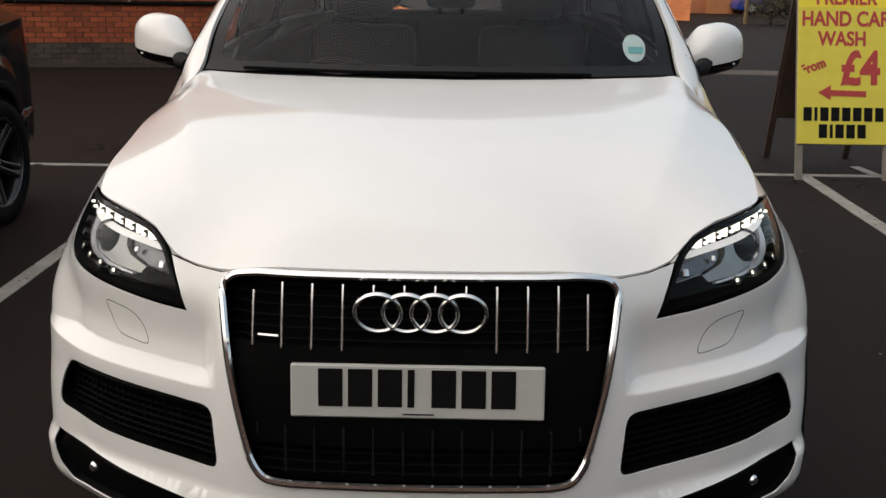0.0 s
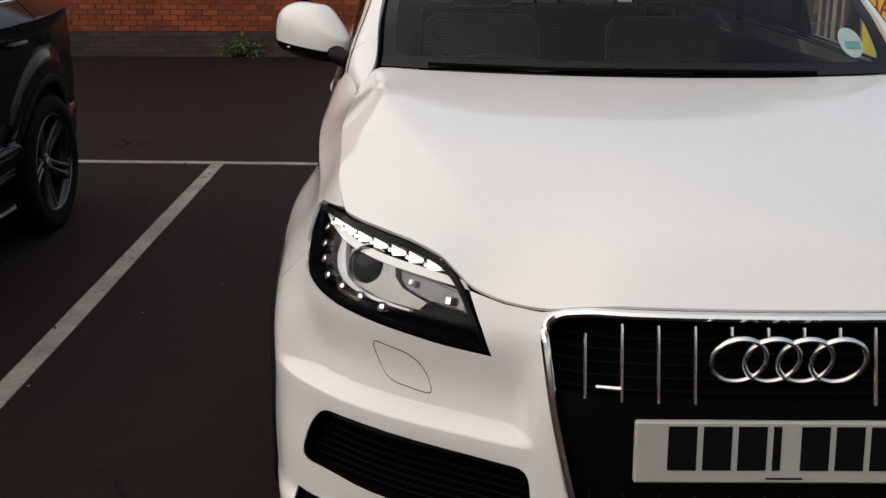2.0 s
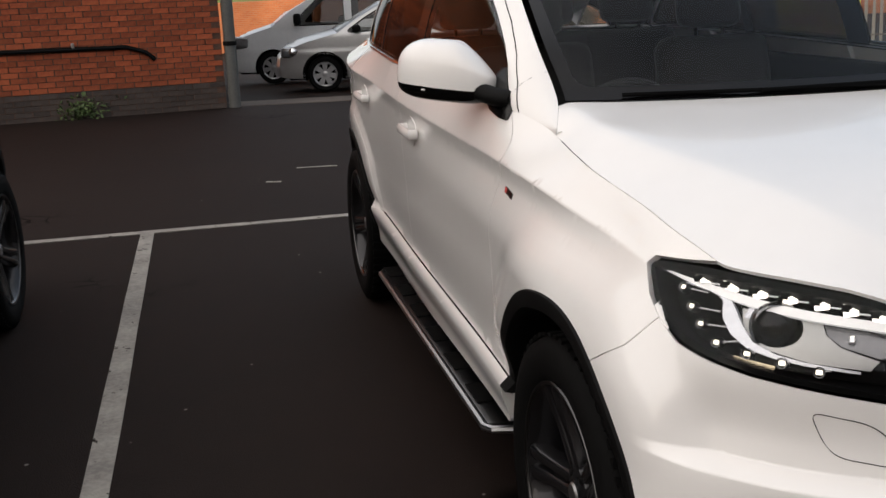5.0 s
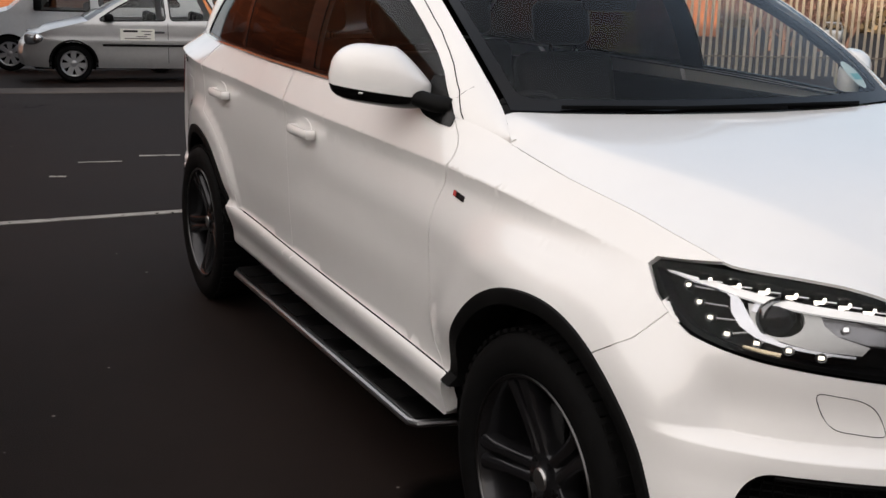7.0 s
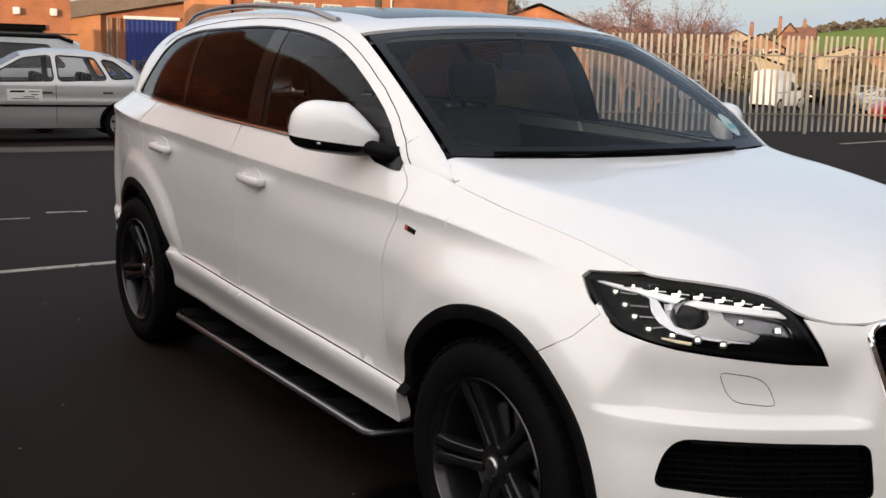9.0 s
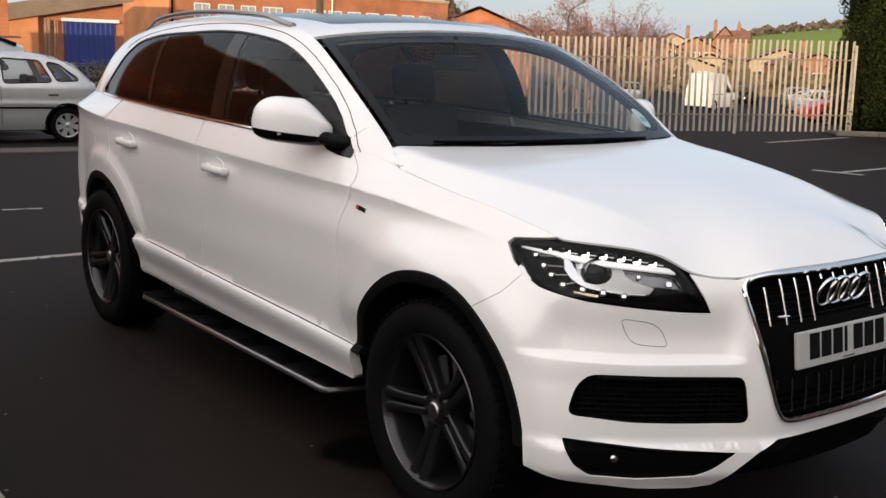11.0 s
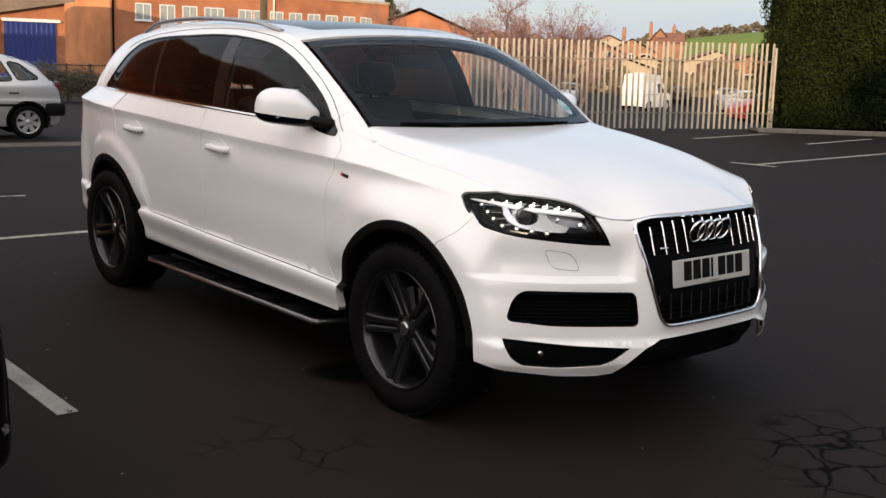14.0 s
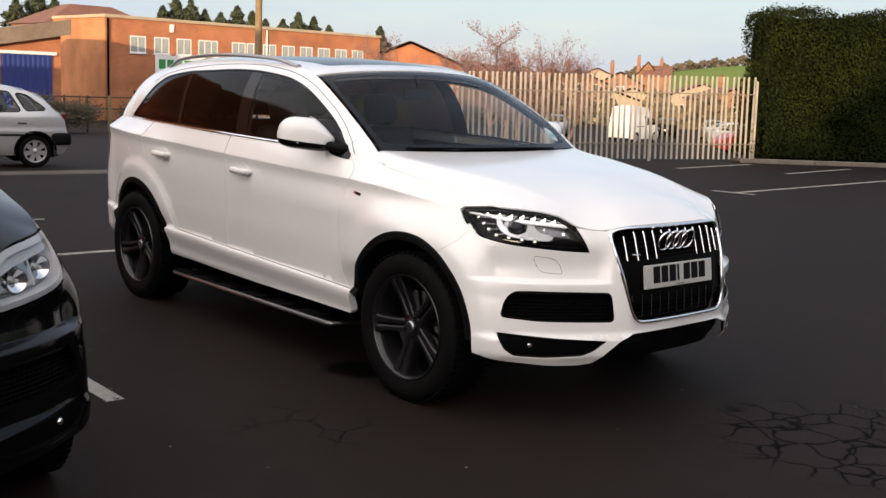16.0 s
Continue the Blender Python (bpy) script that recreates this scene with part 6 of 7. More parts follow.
def pale_mesh():
    prof = [(-.028, .010), (-.021, .0), (-.010, .0), (0, .012), (.010, .0), (.021, .0), (.028, .010)]
    bm = bmesh.new()
    lv = []
    for z in (.06, 1.98):
        lv.append([(bm.verts.new((x, y, z)), bm.verts.new((x, y + .003, z))) for x, y in prof])
    tip = [bm.verts.new((x, .003, 2.11 - abs(abs(x) - .014) * 1.6)) for x, _ in prof]
    for i in range(6):
        for s in (0, 1):
            bm.faces.new((lv[0][i][s], lv[0][i + 1][s], lv[1][i + 1][s], lv[1][i][s]))
        bm.faces.new((lv[1][i][0], lv[1][i + 1][0], tip[i + 1], tip[i]))
    me = bpy.data.meshes.new("pale")
    bm.to_mesh(me)
    bm.free()
    me.materials.append(GALV)
    return me


_pale = pale_mesh()
rng = random.Random(8)
for i in range(int(flen / .140)):
    ob = new("pale", _pale)
    ob.parent, ob.matrix_basis = fence, pose(.05 + i * .140, .03, 0, rng.uniform(-.6, .6), rng.uniform(-.7, .7), rng.uniform(-3, 3) + 180)
for z in (.42, 1.66):
    part("rail", box(0, .06, z, flen, .08, z + .028, .003, 1), RAILSTEEL, fence)
for i in range(int(flen / 2.75) + 1):
    part("post", box(i * 2.75, .08, 0, i * 2.75 + .05, .155, 2.0, .004, 1), GALV, fence)

HA, HDIR = np.array([19.23, 11.79]), np.array([.80, -.60])


def hedge():
    rng = np.random.RandomState(5)
    n, L, T, H = 64000, 9.0, 1.8, 3.68
    nd = np.array([-HDIR[1], HDIR[0]])          # towards the back
    pts, nr = [], []
    for frac, kind in ((.62, "front"), (.14, "end"), (.24, "top")):
        k = int(n * frac)
        a, b = rng.uniform(0, 1, k), rng.uniform(0, 1, k)
        if kind == "front":
            u, w, z, d = a * L, 0 * a, .12 + b * (H - .12), np.array([*(-nd), .15])
        elif kind == "end":
            u, w, z, d = 0 * a, a * T, .12 + b * (H - .12), np.array([*(-HDIR), .15])
        else:
            u, w, z, d = a * L, b * T, H + 0 * a, np.array([0, 0, 1.0])
        bulge = .09 * np.sin(u * 2.3 + z * 1.7) + .07 * np.sin(z * 3.9 + u * 4.1 + w) + rng.normal(0, .06, k)
        p = np.stack([HA[0] + HDIR[0] * u + nd[0] * w, HA[1] + HDIR[1] * u + nd[1] * w, z], -1) + d * bulge[:, None]
        if kind != "top":
            p[:, 2] = np.minimum(p[:, 2], H + rng.normal(0, .12, k))
        pts.append(p)
        nr.append(np.tile(d, (k, 1)))
    ob = thing("hedge", "tall clipped evergreen hedge beside the fence", "hedge")
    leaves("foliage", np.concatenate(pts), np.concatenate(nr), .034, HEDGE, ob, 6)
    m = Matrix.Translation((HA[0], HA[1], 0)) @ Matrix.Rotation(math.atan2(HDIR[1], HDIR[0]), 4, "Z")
    # Near-black block: the shade deep between the leaves, put into its colour.
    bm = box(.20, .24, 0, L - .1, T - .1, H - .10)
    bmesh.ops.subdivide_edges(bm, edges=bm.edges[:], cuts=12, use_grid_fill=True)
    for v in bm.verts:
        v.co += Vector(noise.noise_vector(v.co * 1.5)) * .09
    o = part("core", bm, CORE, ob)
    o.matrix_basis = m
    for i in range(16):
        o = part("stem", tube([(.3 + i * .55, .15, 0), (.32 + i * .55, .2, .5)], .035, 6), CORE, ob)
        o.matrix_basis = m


hedge()
KERB = mat("concrete_kerb", (.17, .145, .115), .9, vary=.2, scale=2, bump=.3, bscale=60)
kerb = tagged(thing("kerb", "", "kerb", Matrix.Translation((18.1, 11.6, 0)) @ Matrix.Rotation(math.atan2(HDIR[1], HDIR[0]), 4, "Z")), "low concrete kerb along the hedge", kind="structure")
_kb = box(0, -.06, 0, .905, .06, .11, .012, 2)
_km = bpy.data.meshes.new("kerb_stone")
_kb.to_mesh(_km)
_kb.free()
_km.materials.append(KERB)
for i in range(11):
    o = new("kerb_stone", _km)
    o.parent, o.matrix_basis = kerb, pose(i * .915, rng.uniform(-.006, .006), 0)
strip = tagged(part("soil_strip", box(0, .06, 0, 10, .75, .07, .02, 1), mat("leaf_litter", (.07, .045, .028), .95, vary=.4, scale=5, bump=.6, bscale=40)), "bare soil strip under the hedge", "soil", kind="structure")
strip.matrix_basis = kerb.matrix_basis.copy()

# ---- buildings ----
def window(parent, m, w, h, panes=2, pane=None):
    """A framed window on a wall whose face looks along -y."""
    win = new("window")
    win.parent, win.matrix_basis = parent, m
    part("pane", box(-w / 2, -.012, 0, w / 2, .04, h), pane or PANE, win)
    bm = bmesh.new()
    t = .07
    box(-w / 2, -.02, 0, -w / 2 + t, .05, h, bm=bm), box(w / 2 - t, -.02, 0, w / 2, .05, h, bm=bm)
    box(-w / 2 + t, -.02, 0, w / 2 - t, .05, t, bm=bm), box(-w / 2 + t, -.02, h - t, w / 2 - t, .05, h, bm=bm)
    for i in range(1, panes):
        x = -w / 2 + w * i / panes
        box(x - .03, -.02, t, x + .03, .05, h - t, bm=bm)
    part("frame", bm, UPVC, win, smooth=False)
    part("sill", box(-w / 2 - .08, -.10, -.07, w / 2 + .08, .02, 0, .01, 1), UPVC, win)


def gable(name, label, m, w, d, h, rise, wall_m, roof_m, wins=(), chimney=None, category="house", group=""):
    """A gabled house: w across, d deep, walls h high; the gable looks along -y."""
    ob = thing(name, label, category, m, group)
    bm = bmesh.new()
    a = [bm.verts.new(p) for p in ((-w / 2, 0, 0), (w / 2, 0, 0), (w / 2, 0, h), (0, 0, h + rise), (-w / 2, 0, h))]
    b = [bm.verts.new(p) for p in ((-w / 2, d, 0), (w / 2, d, 0), (w / 2, d, h), (0, d, h + rise), (-w / 2, d, h))]
    bm.faces.new(a), bm.faces.new(b[::-1])
    for i in range(5):
        bm.faces.new((a[i], b[i], b[(i + 1) % 5], a[(i + 1) % 5]))
    part("wall", bm, wall_m, ob, smooth=False)
    for s in (-1, 1):
        n = Vector((s * rise, 0, w / 2)).normalized() * .12
        e = Vector((s * (w / 2 + .25), 0, h - .25 * rise / (w / 2)))
        bm = bmesh.new()
        p = [Vector((0, -.25, h + rise)), Vector((e.x, -.25, e.z)), Vector((e.x, d + .25, e.z)), Vector((0, d + .25, h + rise))]
        lo, hi = [bm.verts.new(q + n * .1) for q in p], [bm.verts.new(q + n) for q in p]
        bm.faces.new(lo), bm.faces.new(hi[::-1])
        for i in range(4):
            bm.faces.new((lo[i], hi[i], hi[(i + 1) % 4], lo[(i + 1) % 4]))
        part("roof", bm, roof_m, ob, smooth=False)
        part("barge_board", tube([(0, -.27, h + rise), (e.x, -.27, e.z)], .09, 4), CAVITY, ob)
    for x, z, ww, hh in wins:
        window(ob, pose(x, 0, z), ww, hh)
    if chimney:
        x, y, hh = chimney
        c = part("chimney", box(x - .35, y - .35, h, x + .35, y + .35, h + hh, .02, 1), HOUSEBRICK, ob, smooth=False)
        for s in (-.15, .15):
            part("chimney_pot", lathe([(.11, h + hh), (.10, h + hh + .4), (.07, h + hh + .4)], 10, "z", m=Matrix.Translation((x + s, y, 0))), TILE, c)
    return ob


def face(x, y, toward, dz=0.0):
    """A pose at (x, y) on the land, its -y looking along `toward`."""
    a = math.atan2(toward[0], -toward[1])
    return Matrix.Translation((x, y, float(fall(np.array(x, float), np.array(y, float))) + dz)) @ Matrix.Rotation(a, 4, "Z")


# Two-storey works with a row of windows.
works = thing("works_building", "two-storey orange brick works with white windows", "building", pose(23.7, 61.2, -1.75, rz=3.5))
part("wall", box(0, 0, 0, 22.5, 7.2, 6.75), FARBRICK, works, smooth=False)
part("end_wall", box(-.02, .02, 0, 0, 7.2, 6.74), ORANGE, works, smooth=False)
part("parapet", box(-.08, -.08, 6.75, 22.58, 7.3, 6.95, .02, 1), STONE, works, smooth=False)
for i, x in enumerate((2.22, 3.9, 5.52, 7.34, 9.75, 10.95, 12.3, 13.9, 15.5, 17.1, 18.7, 20.3)):
    window(works, pose(x, 0, 4.68), 1.5 if i == 3 else 1.1, 1.06, 3 if i == 3 else 2, PALEPANE)
part("drainpipe", tube([(.15, -.10, 0), (.15, -.10, 6.7)], .07, 8), CAVITY, works)
part("drainpipe", tube([(12.0, -.10, 3.4), (12.0, -.10, 6.7)], .06, 8), UPVC, works)
part("vent_cap", box(4.45, -.12, 6.08, 4.75, 0, 6.6, .03, 2), UPVC, works)
part("name_board", box(3.4, -.09, 3.5, 7.1, -.01, 4.6, .02, 1), UPVC, works)
GREENINK = mat("green_ink", (.02, .22, .05), .5, vary=.1, scale=3)
for i, (a, mt) in enumerate(((3.65, GREENINK), (4.25, GREENINK), (4.9, GREENINK), (5.5, GREENINK), (6.1, GREENINK))):
    part("name_bar", box(a, -.11, 3.75, a + .46, -.09, 4.35), mt, works)
part("lower_door", box(1.9, -.06, .2, 3.6, .0, 2.3), CAVITY, works)
bm = bmesh.new()
v = [bm.verts.new(p) for p in ((-.6, 7.2, 6.5), (8.4, 7.2, 6.5), (8.4, 13.5, 6.5), (-.6, 13.5, 6.5), (2.4, 9.6, 8.0), (5.4, 9.6, 8.0), (5.4, 11.0, 8.0), (2.4, 11.0, 8.0))]
for q in ((0, 1, 5, 4), (1, 2, 6, 5), (2, 3, 7, 6), (3, 0, 4, 7), (4, 5, 6, 7), (3, 2, 1, 0)):
    bm.faces.new([v[i] for i in q])
part("back_roof", bm, TILE, works, "brown hipped roof", smooth=False)
part("back_wall", box(-.3, 7.2, 0, 8.1, 13.2, 6.5), FARBRICK, works, smooth=False)
# Lower sheds with the blue doors, and the nearer brick block.
shed = thing("shed", "low brick shed with a grey sloping roof and blue steel doors", "building", pose(6.5, 55.0, -1.45, rz=-4))


def prism(x0, x1, y0, y1, low0, low1, top0, top1):
    """A block whose underside and top rise from x0 to x1."""
    bm = bmesh.new()
    v = [bm.verts.new(p) for p in ((x0, y0, low0), (x1, y0, low1), (x1, y1, low1), (x0, y1, low0), (x0, y0, top0), (x1, y0, top1), (x1, y1, top1), (x0, y1, top0))]
    for q in ((3, 2, 1, 0), (4, 5, 6, 7), (0, 1, 5, 4), (1, 2, 6, 5), (2, 3, 7, 6), (3, 0, 4, 7)):
        bm.faces.new([v[i] for i in q])
    return bm


part("wall", prism(0, 11.7, 0, 9, 0, 0, 3.2, 5.42), FARBRICK, shed, smooth=False)
part("roof", prism(-.6, 12.15, -.05, 9.2, 3.09, 5.50, 3.30, 5.72), GREYROOF, shed, smooth=False)
part("verge", prism(-.6, 12.15, -.42, -.05, 2.57, 4.99, 3.36, 5.80), GREYROOF, shed, "grey sheet metal verge", smooth=False)
door = part("blue_door", box(8.6, -.10, 0, 11.2, -.02, 3.85), BLUE, shed, "ribbed blue steel doors", smooth=False)
for i in range(10):
    part("rib", box(8.66 + i * .255, -.16, .05, 8.78 + i * .255, -.10, 3.80, .015, 1), BLUE, door)
part("lintel", box(8.5, -.18, 3.85, 11.45, 0, 4.02, .02, 1), UPVC, shed, smooth=False)
part("side_pier", prism(5.9, 7.3, -.30, .02, 0, 0, 3.75, 4.02), ORANGE, shed, smooth=False)
FLUE = mat("weathered_pipe", (.22, .15, .10), .7, vary=.3, scale=3)
for x in (7.62, 7.80, 8.10):
    part("flue", tube([(x, -.25, .5), (x + .05, -.25, 3.9)], .06, 8), FLUE, shed)
block = thing("brick_block", "brick workshop with a roller shutter and wall lamps", "building", pose(-9.0, 44.0, -.95, rz=-3))
part("wall", box(11.8, 0, 0, 18.3, 3, 4.05), FARBRICK, block, smooth=False)
part("low_wall", box(0, .02, 0, 11.8, 2.5, 2.0), FARBRICK, block, smooth=False)
part("coping", box(11.75, -.06, 4.05, 18.36, 3.06, 4.15, .02, 1), STONE, block, smooth=False)
part("shutter", box(15.4, -.06, 0, 17.2, .0, 2.60), CAVITY, block, "dark roller shutter", smooth=False)
for i in range(17):
    part("shutter_slat", box(15.4, -.09, .04 + i * .15, 17.2, -.06, .16 + i * .15, .01, 1), PLASTIC, block)
part("shutter_head", box(15.3, -.16, 2.60, 17.3, .0, 2.82, .02, 1), CAVITY, block)
for x in (16.12, 17.50):
    part("wall_lamp", box(x, -.22, 3.18, x + .25, 0, 3.46, .03, 2), UPVC, block)
# Low rail fence before the sheds.
RUST = mat("rusty_rail", (.055, .038, .028), .85, vary=.3, scale=6)
low = thing("rail_fence", "rusty low rail fence before the brick sheds", "fence", pose(10.8, 40.0, float(fall(np.array(15.0), np.array(41.0))), rz=4))
for i in range(13):
    part("post", tube([(i * 1.0, 0, 0), (i * 1.0, 0, 1.55)], .045 if i % 4 else .09, 6), RUST if i % 4 else WOOD, low)
for z in (.5, 1.0, 1.48):
    part("rail", tube([(0, 0, z), (12, 0, z)], .03, 6), RUST, low)
rs = np.random.RandomState(11)
for i, (x, y, s) in enumerate(((11.8, 39.4, 1.0), (13.2, 39.5, .8), (16.0, 40.3, .7))):
    tagged(leaves("bush", rs.normal(size=(5200, 3)) * (.50 * s, .35, .30 * s) + (x, y, -.25 + .2 * s), np.tile((0, -.4, .9), (5200, 1)), .045, mat("dry_shrub", (.06, .05, .03), .8, colour2=(.10, .085, .05), scale=2), None, 20 + i), "dry brown shrub by a rail fence", "shrub", kind="stuff")
pole = thing("telegraph_pole", "tall brown timber telegraph pole", "pole", pose(19.4, 36.0, float(fall(np.array(19.4), np.array(36.0)))))
part("shaft", lathe([(.17, 0), (.15, 4), (.12, 9), (0, 9.02)], 14, "z"), WOOD, pole)
gable("works_gable", "low orange brick hall with a shallow gable", face(-4.17 + 84 * .6311, -3.0 + 84 * .7757, (-.60, -.80)), 8.0, 14, 4.95, 1.6, FARBRICK, TILE, category="building")
# Houses beyond the fence.
def far(az, d, dz=0.0, eye=(-4.17, -3.0)):
    """A place on the land by bearing and distance."""
    return eye[0] + d * math.sin(radians(az)), eye[1] + d * math.cos(radians(az))


gable("gabled_house", "brick house with a dark gable and white windows in low sun", face(*far(51.7, 222), (-.78, -.62)), 4.4, 9, 7.3, 2.7, HOUSEBRICK, TILE, ((0, 5.0, 1.7, 1.9), (0, .9, 2.2, 2.0)), (-1.9, 3.2, 3.7))
gable("terraced_house", "brick terraced house seen from the street", face(*far(52.9, 224), (-.78, -.62)) @ pose(0, 0, 0, rz=90), 8, 5.6, 7.2, 2.0, HOUSEBRICK, TILE, (), (2.3, 2.0, 3.6))
for i, (a, d, w, h, r, wm) in enumerate(((50.3, 178, 7.5, 4.9, 2.0, HOUSEBRICK), (49.1, 196, 9.0, 5.8, 2.0, STONE), (48.1, 150, 8.5, 4.6, 1.8, HOUSEBRICK), (46.6, 158, 8.0, 4.7, 1.9, HOUSEBRICK), (45.2, 170, 9.0, 5.0, 2.0, STONE), (44.0, 140, 7.5, 4.4, 1.9, HOUSEBRICK), (42.9, 120, 6.0, 4.2, 1.9, HOUSEBRICK), (54.6, 160, 9.0, 3.6, 1.6, STONE), (56.3, 150, 9.0, 3.2, 1.5, HOUSEBRICK), (51.0, 130, 7.0, 2.9, 1.2, STONE), (49.6, 118, 8.0, 2.6, 1.3, STONE))):
    gable("street_house", "small brick or rendered house in low sun", face(*far(a, d), (-.72 + .2 * (i % 3 - 1), -.69)), w, 9, h, r, wm, TILE, [(x * w, z, 1.3, 1.4) for x in (-.3, 0, .3) for z in ((.8, 3.2) if h > 4 else (.8,))], (w * .3, 2, r + 1.2) if i % 2 else None, group="street houses")


# ---- trees ----
TWIG = mat("bare_twig", (.16, .10, .085), .85, vary=.25, scale=4)
BUD = mat("pink_buds", (.20, .115, .105), .8, colour2=(.30, .17, .15), scale=2)


def bare_tree(name, label, m, height, spread, seed, material=TWIG, buds=True):
    """A leafless tree: tapered trunk, limbs in four orders, a haze of buds at the twig ends."""
    rg = random.Random(seed)
    ob = thing(name, label, "tree", m)
    verts, faces, tips = [], [], []

    def limb(p, d, length, r, order):
        n = 4 if order < 2 else 3
        pts = [p]
        for i in range(n):
            d = (d + Vector((rg.gauss(0, .14), rg.gauss(0, .14), rg.gauss(.03, .10)))).normalized()
            pts.append(pts[-1] + d * length / n)
        k = 6 if order < 2 else 4 if order < 3 else 3
        base = len(verts)
        for i, q in enumerate(pts):
            rr = r * (1 - .62 * i / n)
            s = d.orthogonal().normalized()
            u = d.cross(s)
            for j in range(k):
                a = 2 * math.pi * j / k
                verts.append(q + rr * (math.cos(a) * s + math.sin(a) * u))
        for i in range(n):
            for j in range(k):
                faces.append((base + i * k + j, base + i * k + (j + 1) % k, base + (i + 1) * k + (j + 1) % k, base + (i + 1) * k + j))
        if order >= 3:
            tips.extend(pts[1:])
        if order < 4:
            for i in range({0: 7, 1: 6, 2: 5, 3: 4}[order]):
                at = pts[1 + rg.randrange(n)] if order else pts[1 + (i % n)]
                out = (d * .5 + Vector((rg.uniform(-1, 1), rg.uniform(-1, 1), rg.uniform(-.1, .8))) * spread).normalized()
                limb(at, out, length * rg.uniform(.5, .72), r * .42, order + 1)

    limb(Vector((0, 0, 0)), Vector((0, 0, 1)), height * .42, height * .022, 0)
    solid("trunk", verts, faces, material, ob, True)
    if buds and tips:
        p = np.array([tuple(t) for t in tips])
        p = np.repeat(p, 2, 0) + np.random.RandomState(seed).normal(0, .08, (len(p) * 2, 3))
        leaves("crown", p, np.tile((0, 0, 1.0), (len(p), 1)), .045, BUD, ob, seed)
    return ob


def conifer(m, height, width, seed):
    rg = np.random.RandomState(seed)
    ob = thing("conifer", "dark evergreen tree behind the works", "tree", m, "conifers")
    part("trunk", lathe([(.25, 0), (.15, height * .5), (.03, height)], 8, "z"), WOOD, ob)
    n = 4200
    z = height * (.12 + .88 * rg.uniform(0, 1, n)**.9)
    lobes = 1 + .30 * np.sin(z * 4.1 + seed) + .25 * np.sin(z * 9.7 + 2 * seed) + rg.normal(0, .22, n)
    r = width * (1 - (z / height)**2.2) * .5 * lobes * np.sqrt(rg.uniform(.25, 1, n))
    a = rg.uniform(0, 2 * np.pi, n)
    p = np.stack([r * np.cos(a), r * np.sin(a), z - .1 * r], -1)
    nr = np.stack([np.cos(a), np.sin(a), .2 + 0 * a], -1)
    leaves("crown", p, nr, .22, CONIFER, ob, seed, .4)


def polar(az, d, eye=(-4.17, -3.0)):
    return eye[0] + d * math.sin(radians(az)), eye[1] + d * math.cos(radians(az))


for az, d, h, w, sd in ((19.3, 95, 8.9, 5.6, 1), (20.2, 97, 9.9, 6.4, 9), (21.1, 96, 9.2, 5.4, 10), (22.3, 97, 8.4, 5.0, 15), (26.3, 98, 9.2, 5.2, 2), (26.95, 100, 10.2, 5.6, 11), (27.7, 99, 10.0, 5.4, 3), (28.4, 100, 9.2, 5.0, 12), (29.2, 100, 9.0, 5.2, 4), (30.05, 102, 9.8, 5.8, 13), (30.8, 101, 9.3, 5.2, 14), (31.5, 102, 8.7, 4.6, 16), (32.4, 104, 8.9, 5.0, 5), (33.2, 104, 9.6, 5.6, 6), (34.0, 106, 9.4, 5.6, 7), (34.8, 106, 8.6, 4.6, 17), (37.5, 118, 9.4, 5.2, 8)):
    x, y = polar(az, d)
    conifer(pose(x, y, -1.7), h, w, sd)
for az, d, h, sp, sd in ((43.6, 46, 6.4, .95, 21), (45.0, 50, 5.6, .9, 27), (44.4, 58, 6.0, .8, 28), (42.2, 70, 6.6, .8, 29), (46.6, 62, 6.6, .75, 22), (47.8, 66, 6.6, .7, 23), (45.4, 70, 7.2, .75, 24), (38.6, 75, 7.6, .7, 25), (40.4, 92, 8.6, .7, 26)):
    x, y = polar(az, d)
    bare_tree("bare_tree", "bare winter tree with reddish twigs", pose(x, y, float(fall(np.array(x), np.array(y)))), h, sp, sd)
rs = np.random.RandomState(31)
_p = np.stack([rs.uniform(0, 1, 5200), rs.uniform(0, 1, 5200), rs.uniform(0, 1, 5200)], -1)
_az = 50.5 + 24 * _p[:, 0]
_d = 560 + 60 * _p[:, 1]
_x, _y = -4 + _d * np.sin(np.radians(_az)), -3 + _d * np.cos(np.radians(_az))
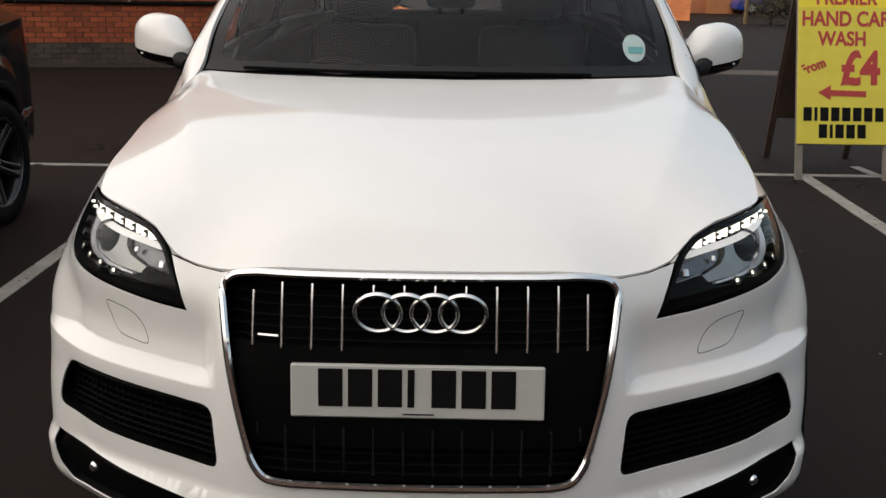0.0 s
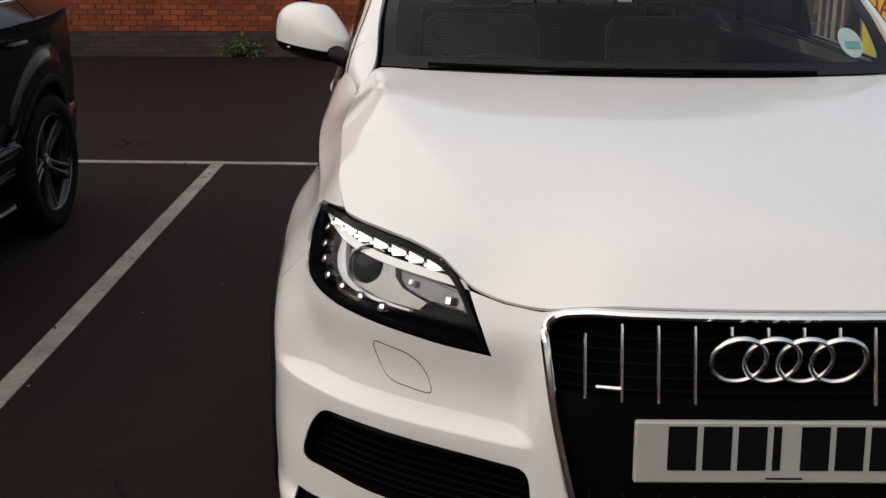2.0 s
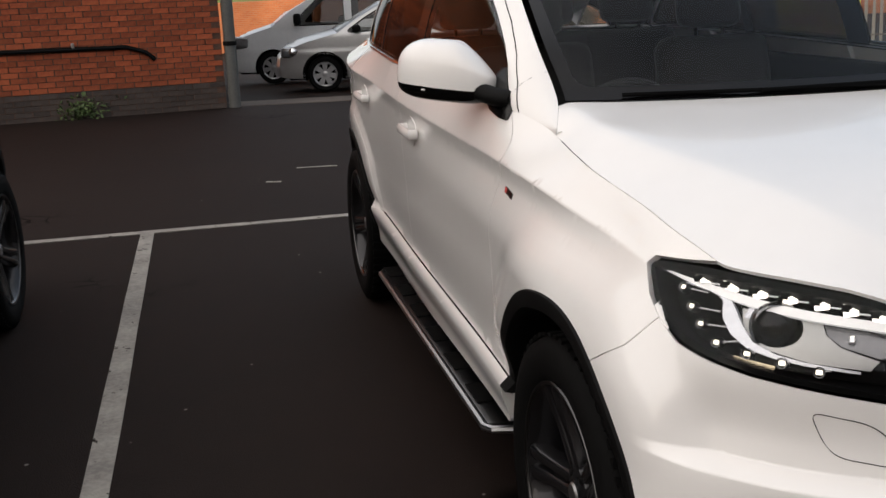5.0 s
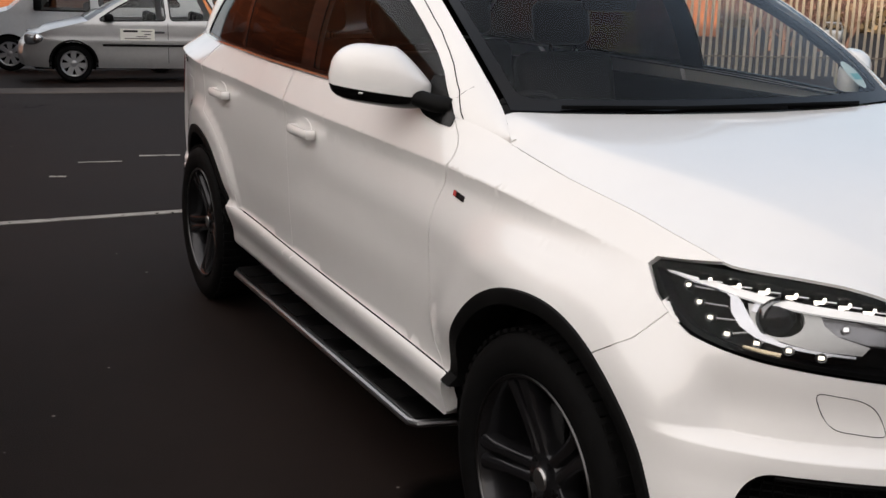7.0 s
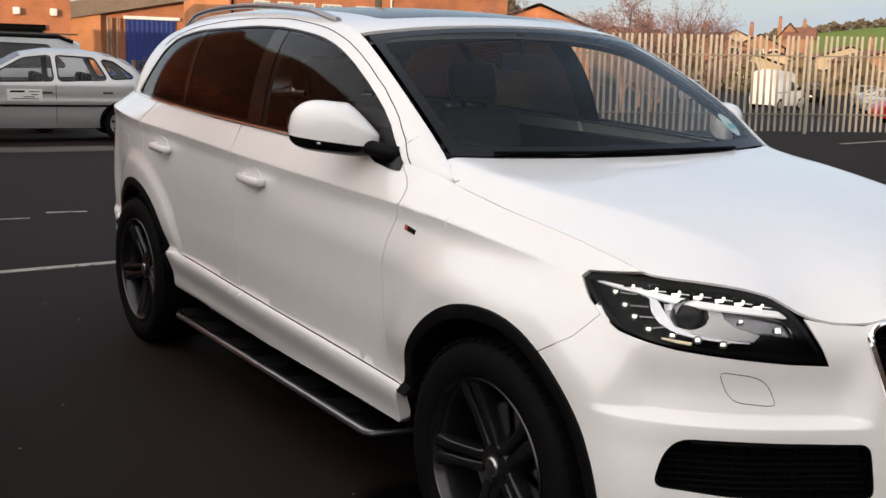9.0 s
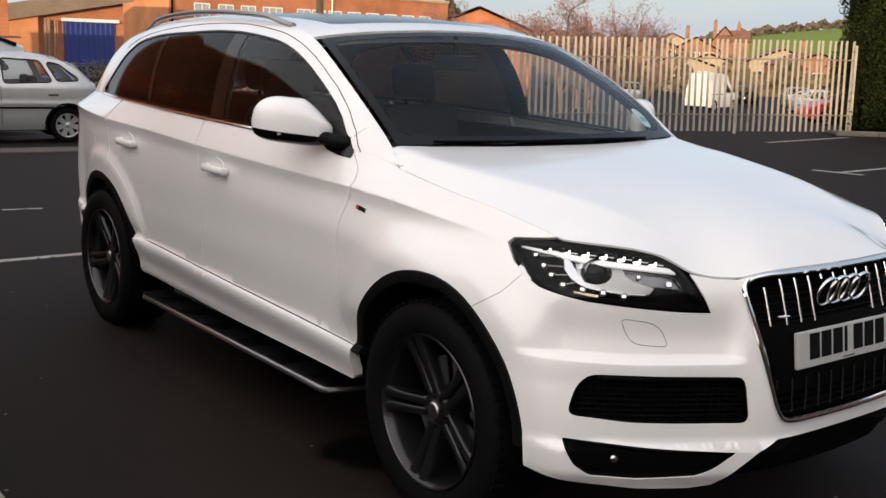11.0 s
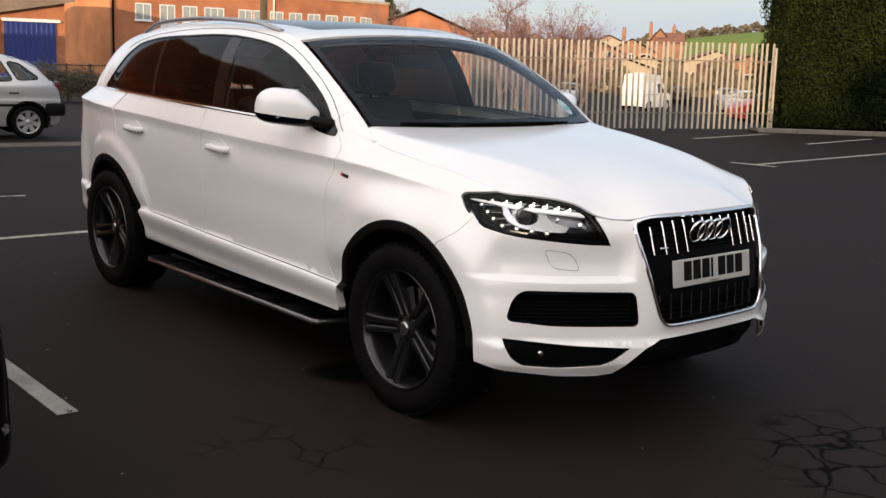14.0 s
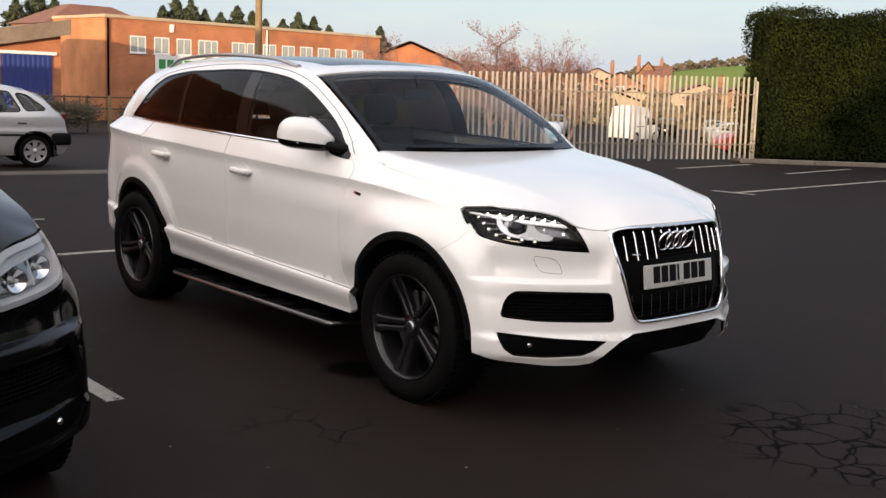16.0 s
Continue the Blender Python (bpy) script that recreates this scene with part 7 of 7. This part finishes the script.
tagged(leaves("far_wood", np.stack([_x, _y, fall(_x, _y) + _p[:, 2] * (3.4 + 1.5 * np.sin(_az * 7.1) * np.sin(_az * 2.3))], -1), np.tile((-.6, -.5, .6), (5200, 1)), .95, mat("far_wood", (.07, .055, .035), .9, colour2=(.11, .085, .05), scale=.03, piece=.3), None, 32, .8), "brown winter wood along the far hilltop", "woodland", kind="stuff")
rs = np.random.RandomState(37)
_p = rs.uniform(0, 1, (5000, 3))
_az = 40 + 24 * _p[:, 0]
_d = 112 + 40 * _p[:, 1]
_x, _y = -4 + _d * np.sin(np.radians(_az)), -3 + _d * np.cos(np.radians(_az))
tagged(leaves("far_scrub", np.stack([_x, _y, fall(_x, _y) + _p[:, 2]**1.5 * (2.6 + 1.2 * np.sin(_az * 2.3 + 1))], -1), np.tile((-.6, -.5, .6), (5000, 1)), .55, mat("far_scrub", (.10, .075, .045), .9, colour2=(.15, .11, .06), scale=.08, piece=.3), None, 38, .8), "brown leafless scrub and hedges behind the houses", "scrub", kind="stuff")

# ---- unseen buildings added behind the car park to shade it ----
shade = thing("shade_building", "unseen long brick building added to shade the car park", "building", pose(0, -30.0, 0))
part("wall", box(-90, -10, 0, -53, 0, 10.0), DARKBRICK, shade, smooth=False)
part("wall", box(-53, -10, 0, -34, 0, 7.6), DARKBRICK, shade, smooth=False)
part("roof_edge", box(-90.2, -10.2, 10.0, -52.9, .15, 10.25, .02, 1), GREYROOF, shade, smooth=False)
part("roof_edge", box(-52.9, -10.2, 7.6, -34, .15, 7.8, .02, 1), GREYROOF, shade, smooth=False)
for i in range(8):
    window(shade, Matrix.Translation((-84 + i * 6.0, 0, 1.4)) @ Matrix.Rotation(math.pi, 4, "Z"), 2.0, 1.6, 3)
# Unseen block, added to cut the low skylight on the white car's nose.
part("wall", box(-10, -10, 0, 48, 8, 9.0), DARKBRICK, shade, smooth=False)
part("roof_edge", box(-10, -10.2, 9.0, 48.2, 8.15, 9.2, .02, 1), GREYROOF, shade, smooth=False)
for i in range(9):
    window(shade, Matrix.Translation((-6 + i * 6.0, 8.0, 1.4)) @ Matrix.Rotation(math.pi, 4, "Z"), 2.0, 1.6, 3)
# Unseen hall, added to keep the sun off the car park.
gable("shade_hall", "unseen brick hall with a pitched roof, added to block the low sun", pose(-22.0, -30.0, 0, rz=180), 24.0, 12, 8.3, 4.2, DARKBRICK, GREYROOF, category="building")
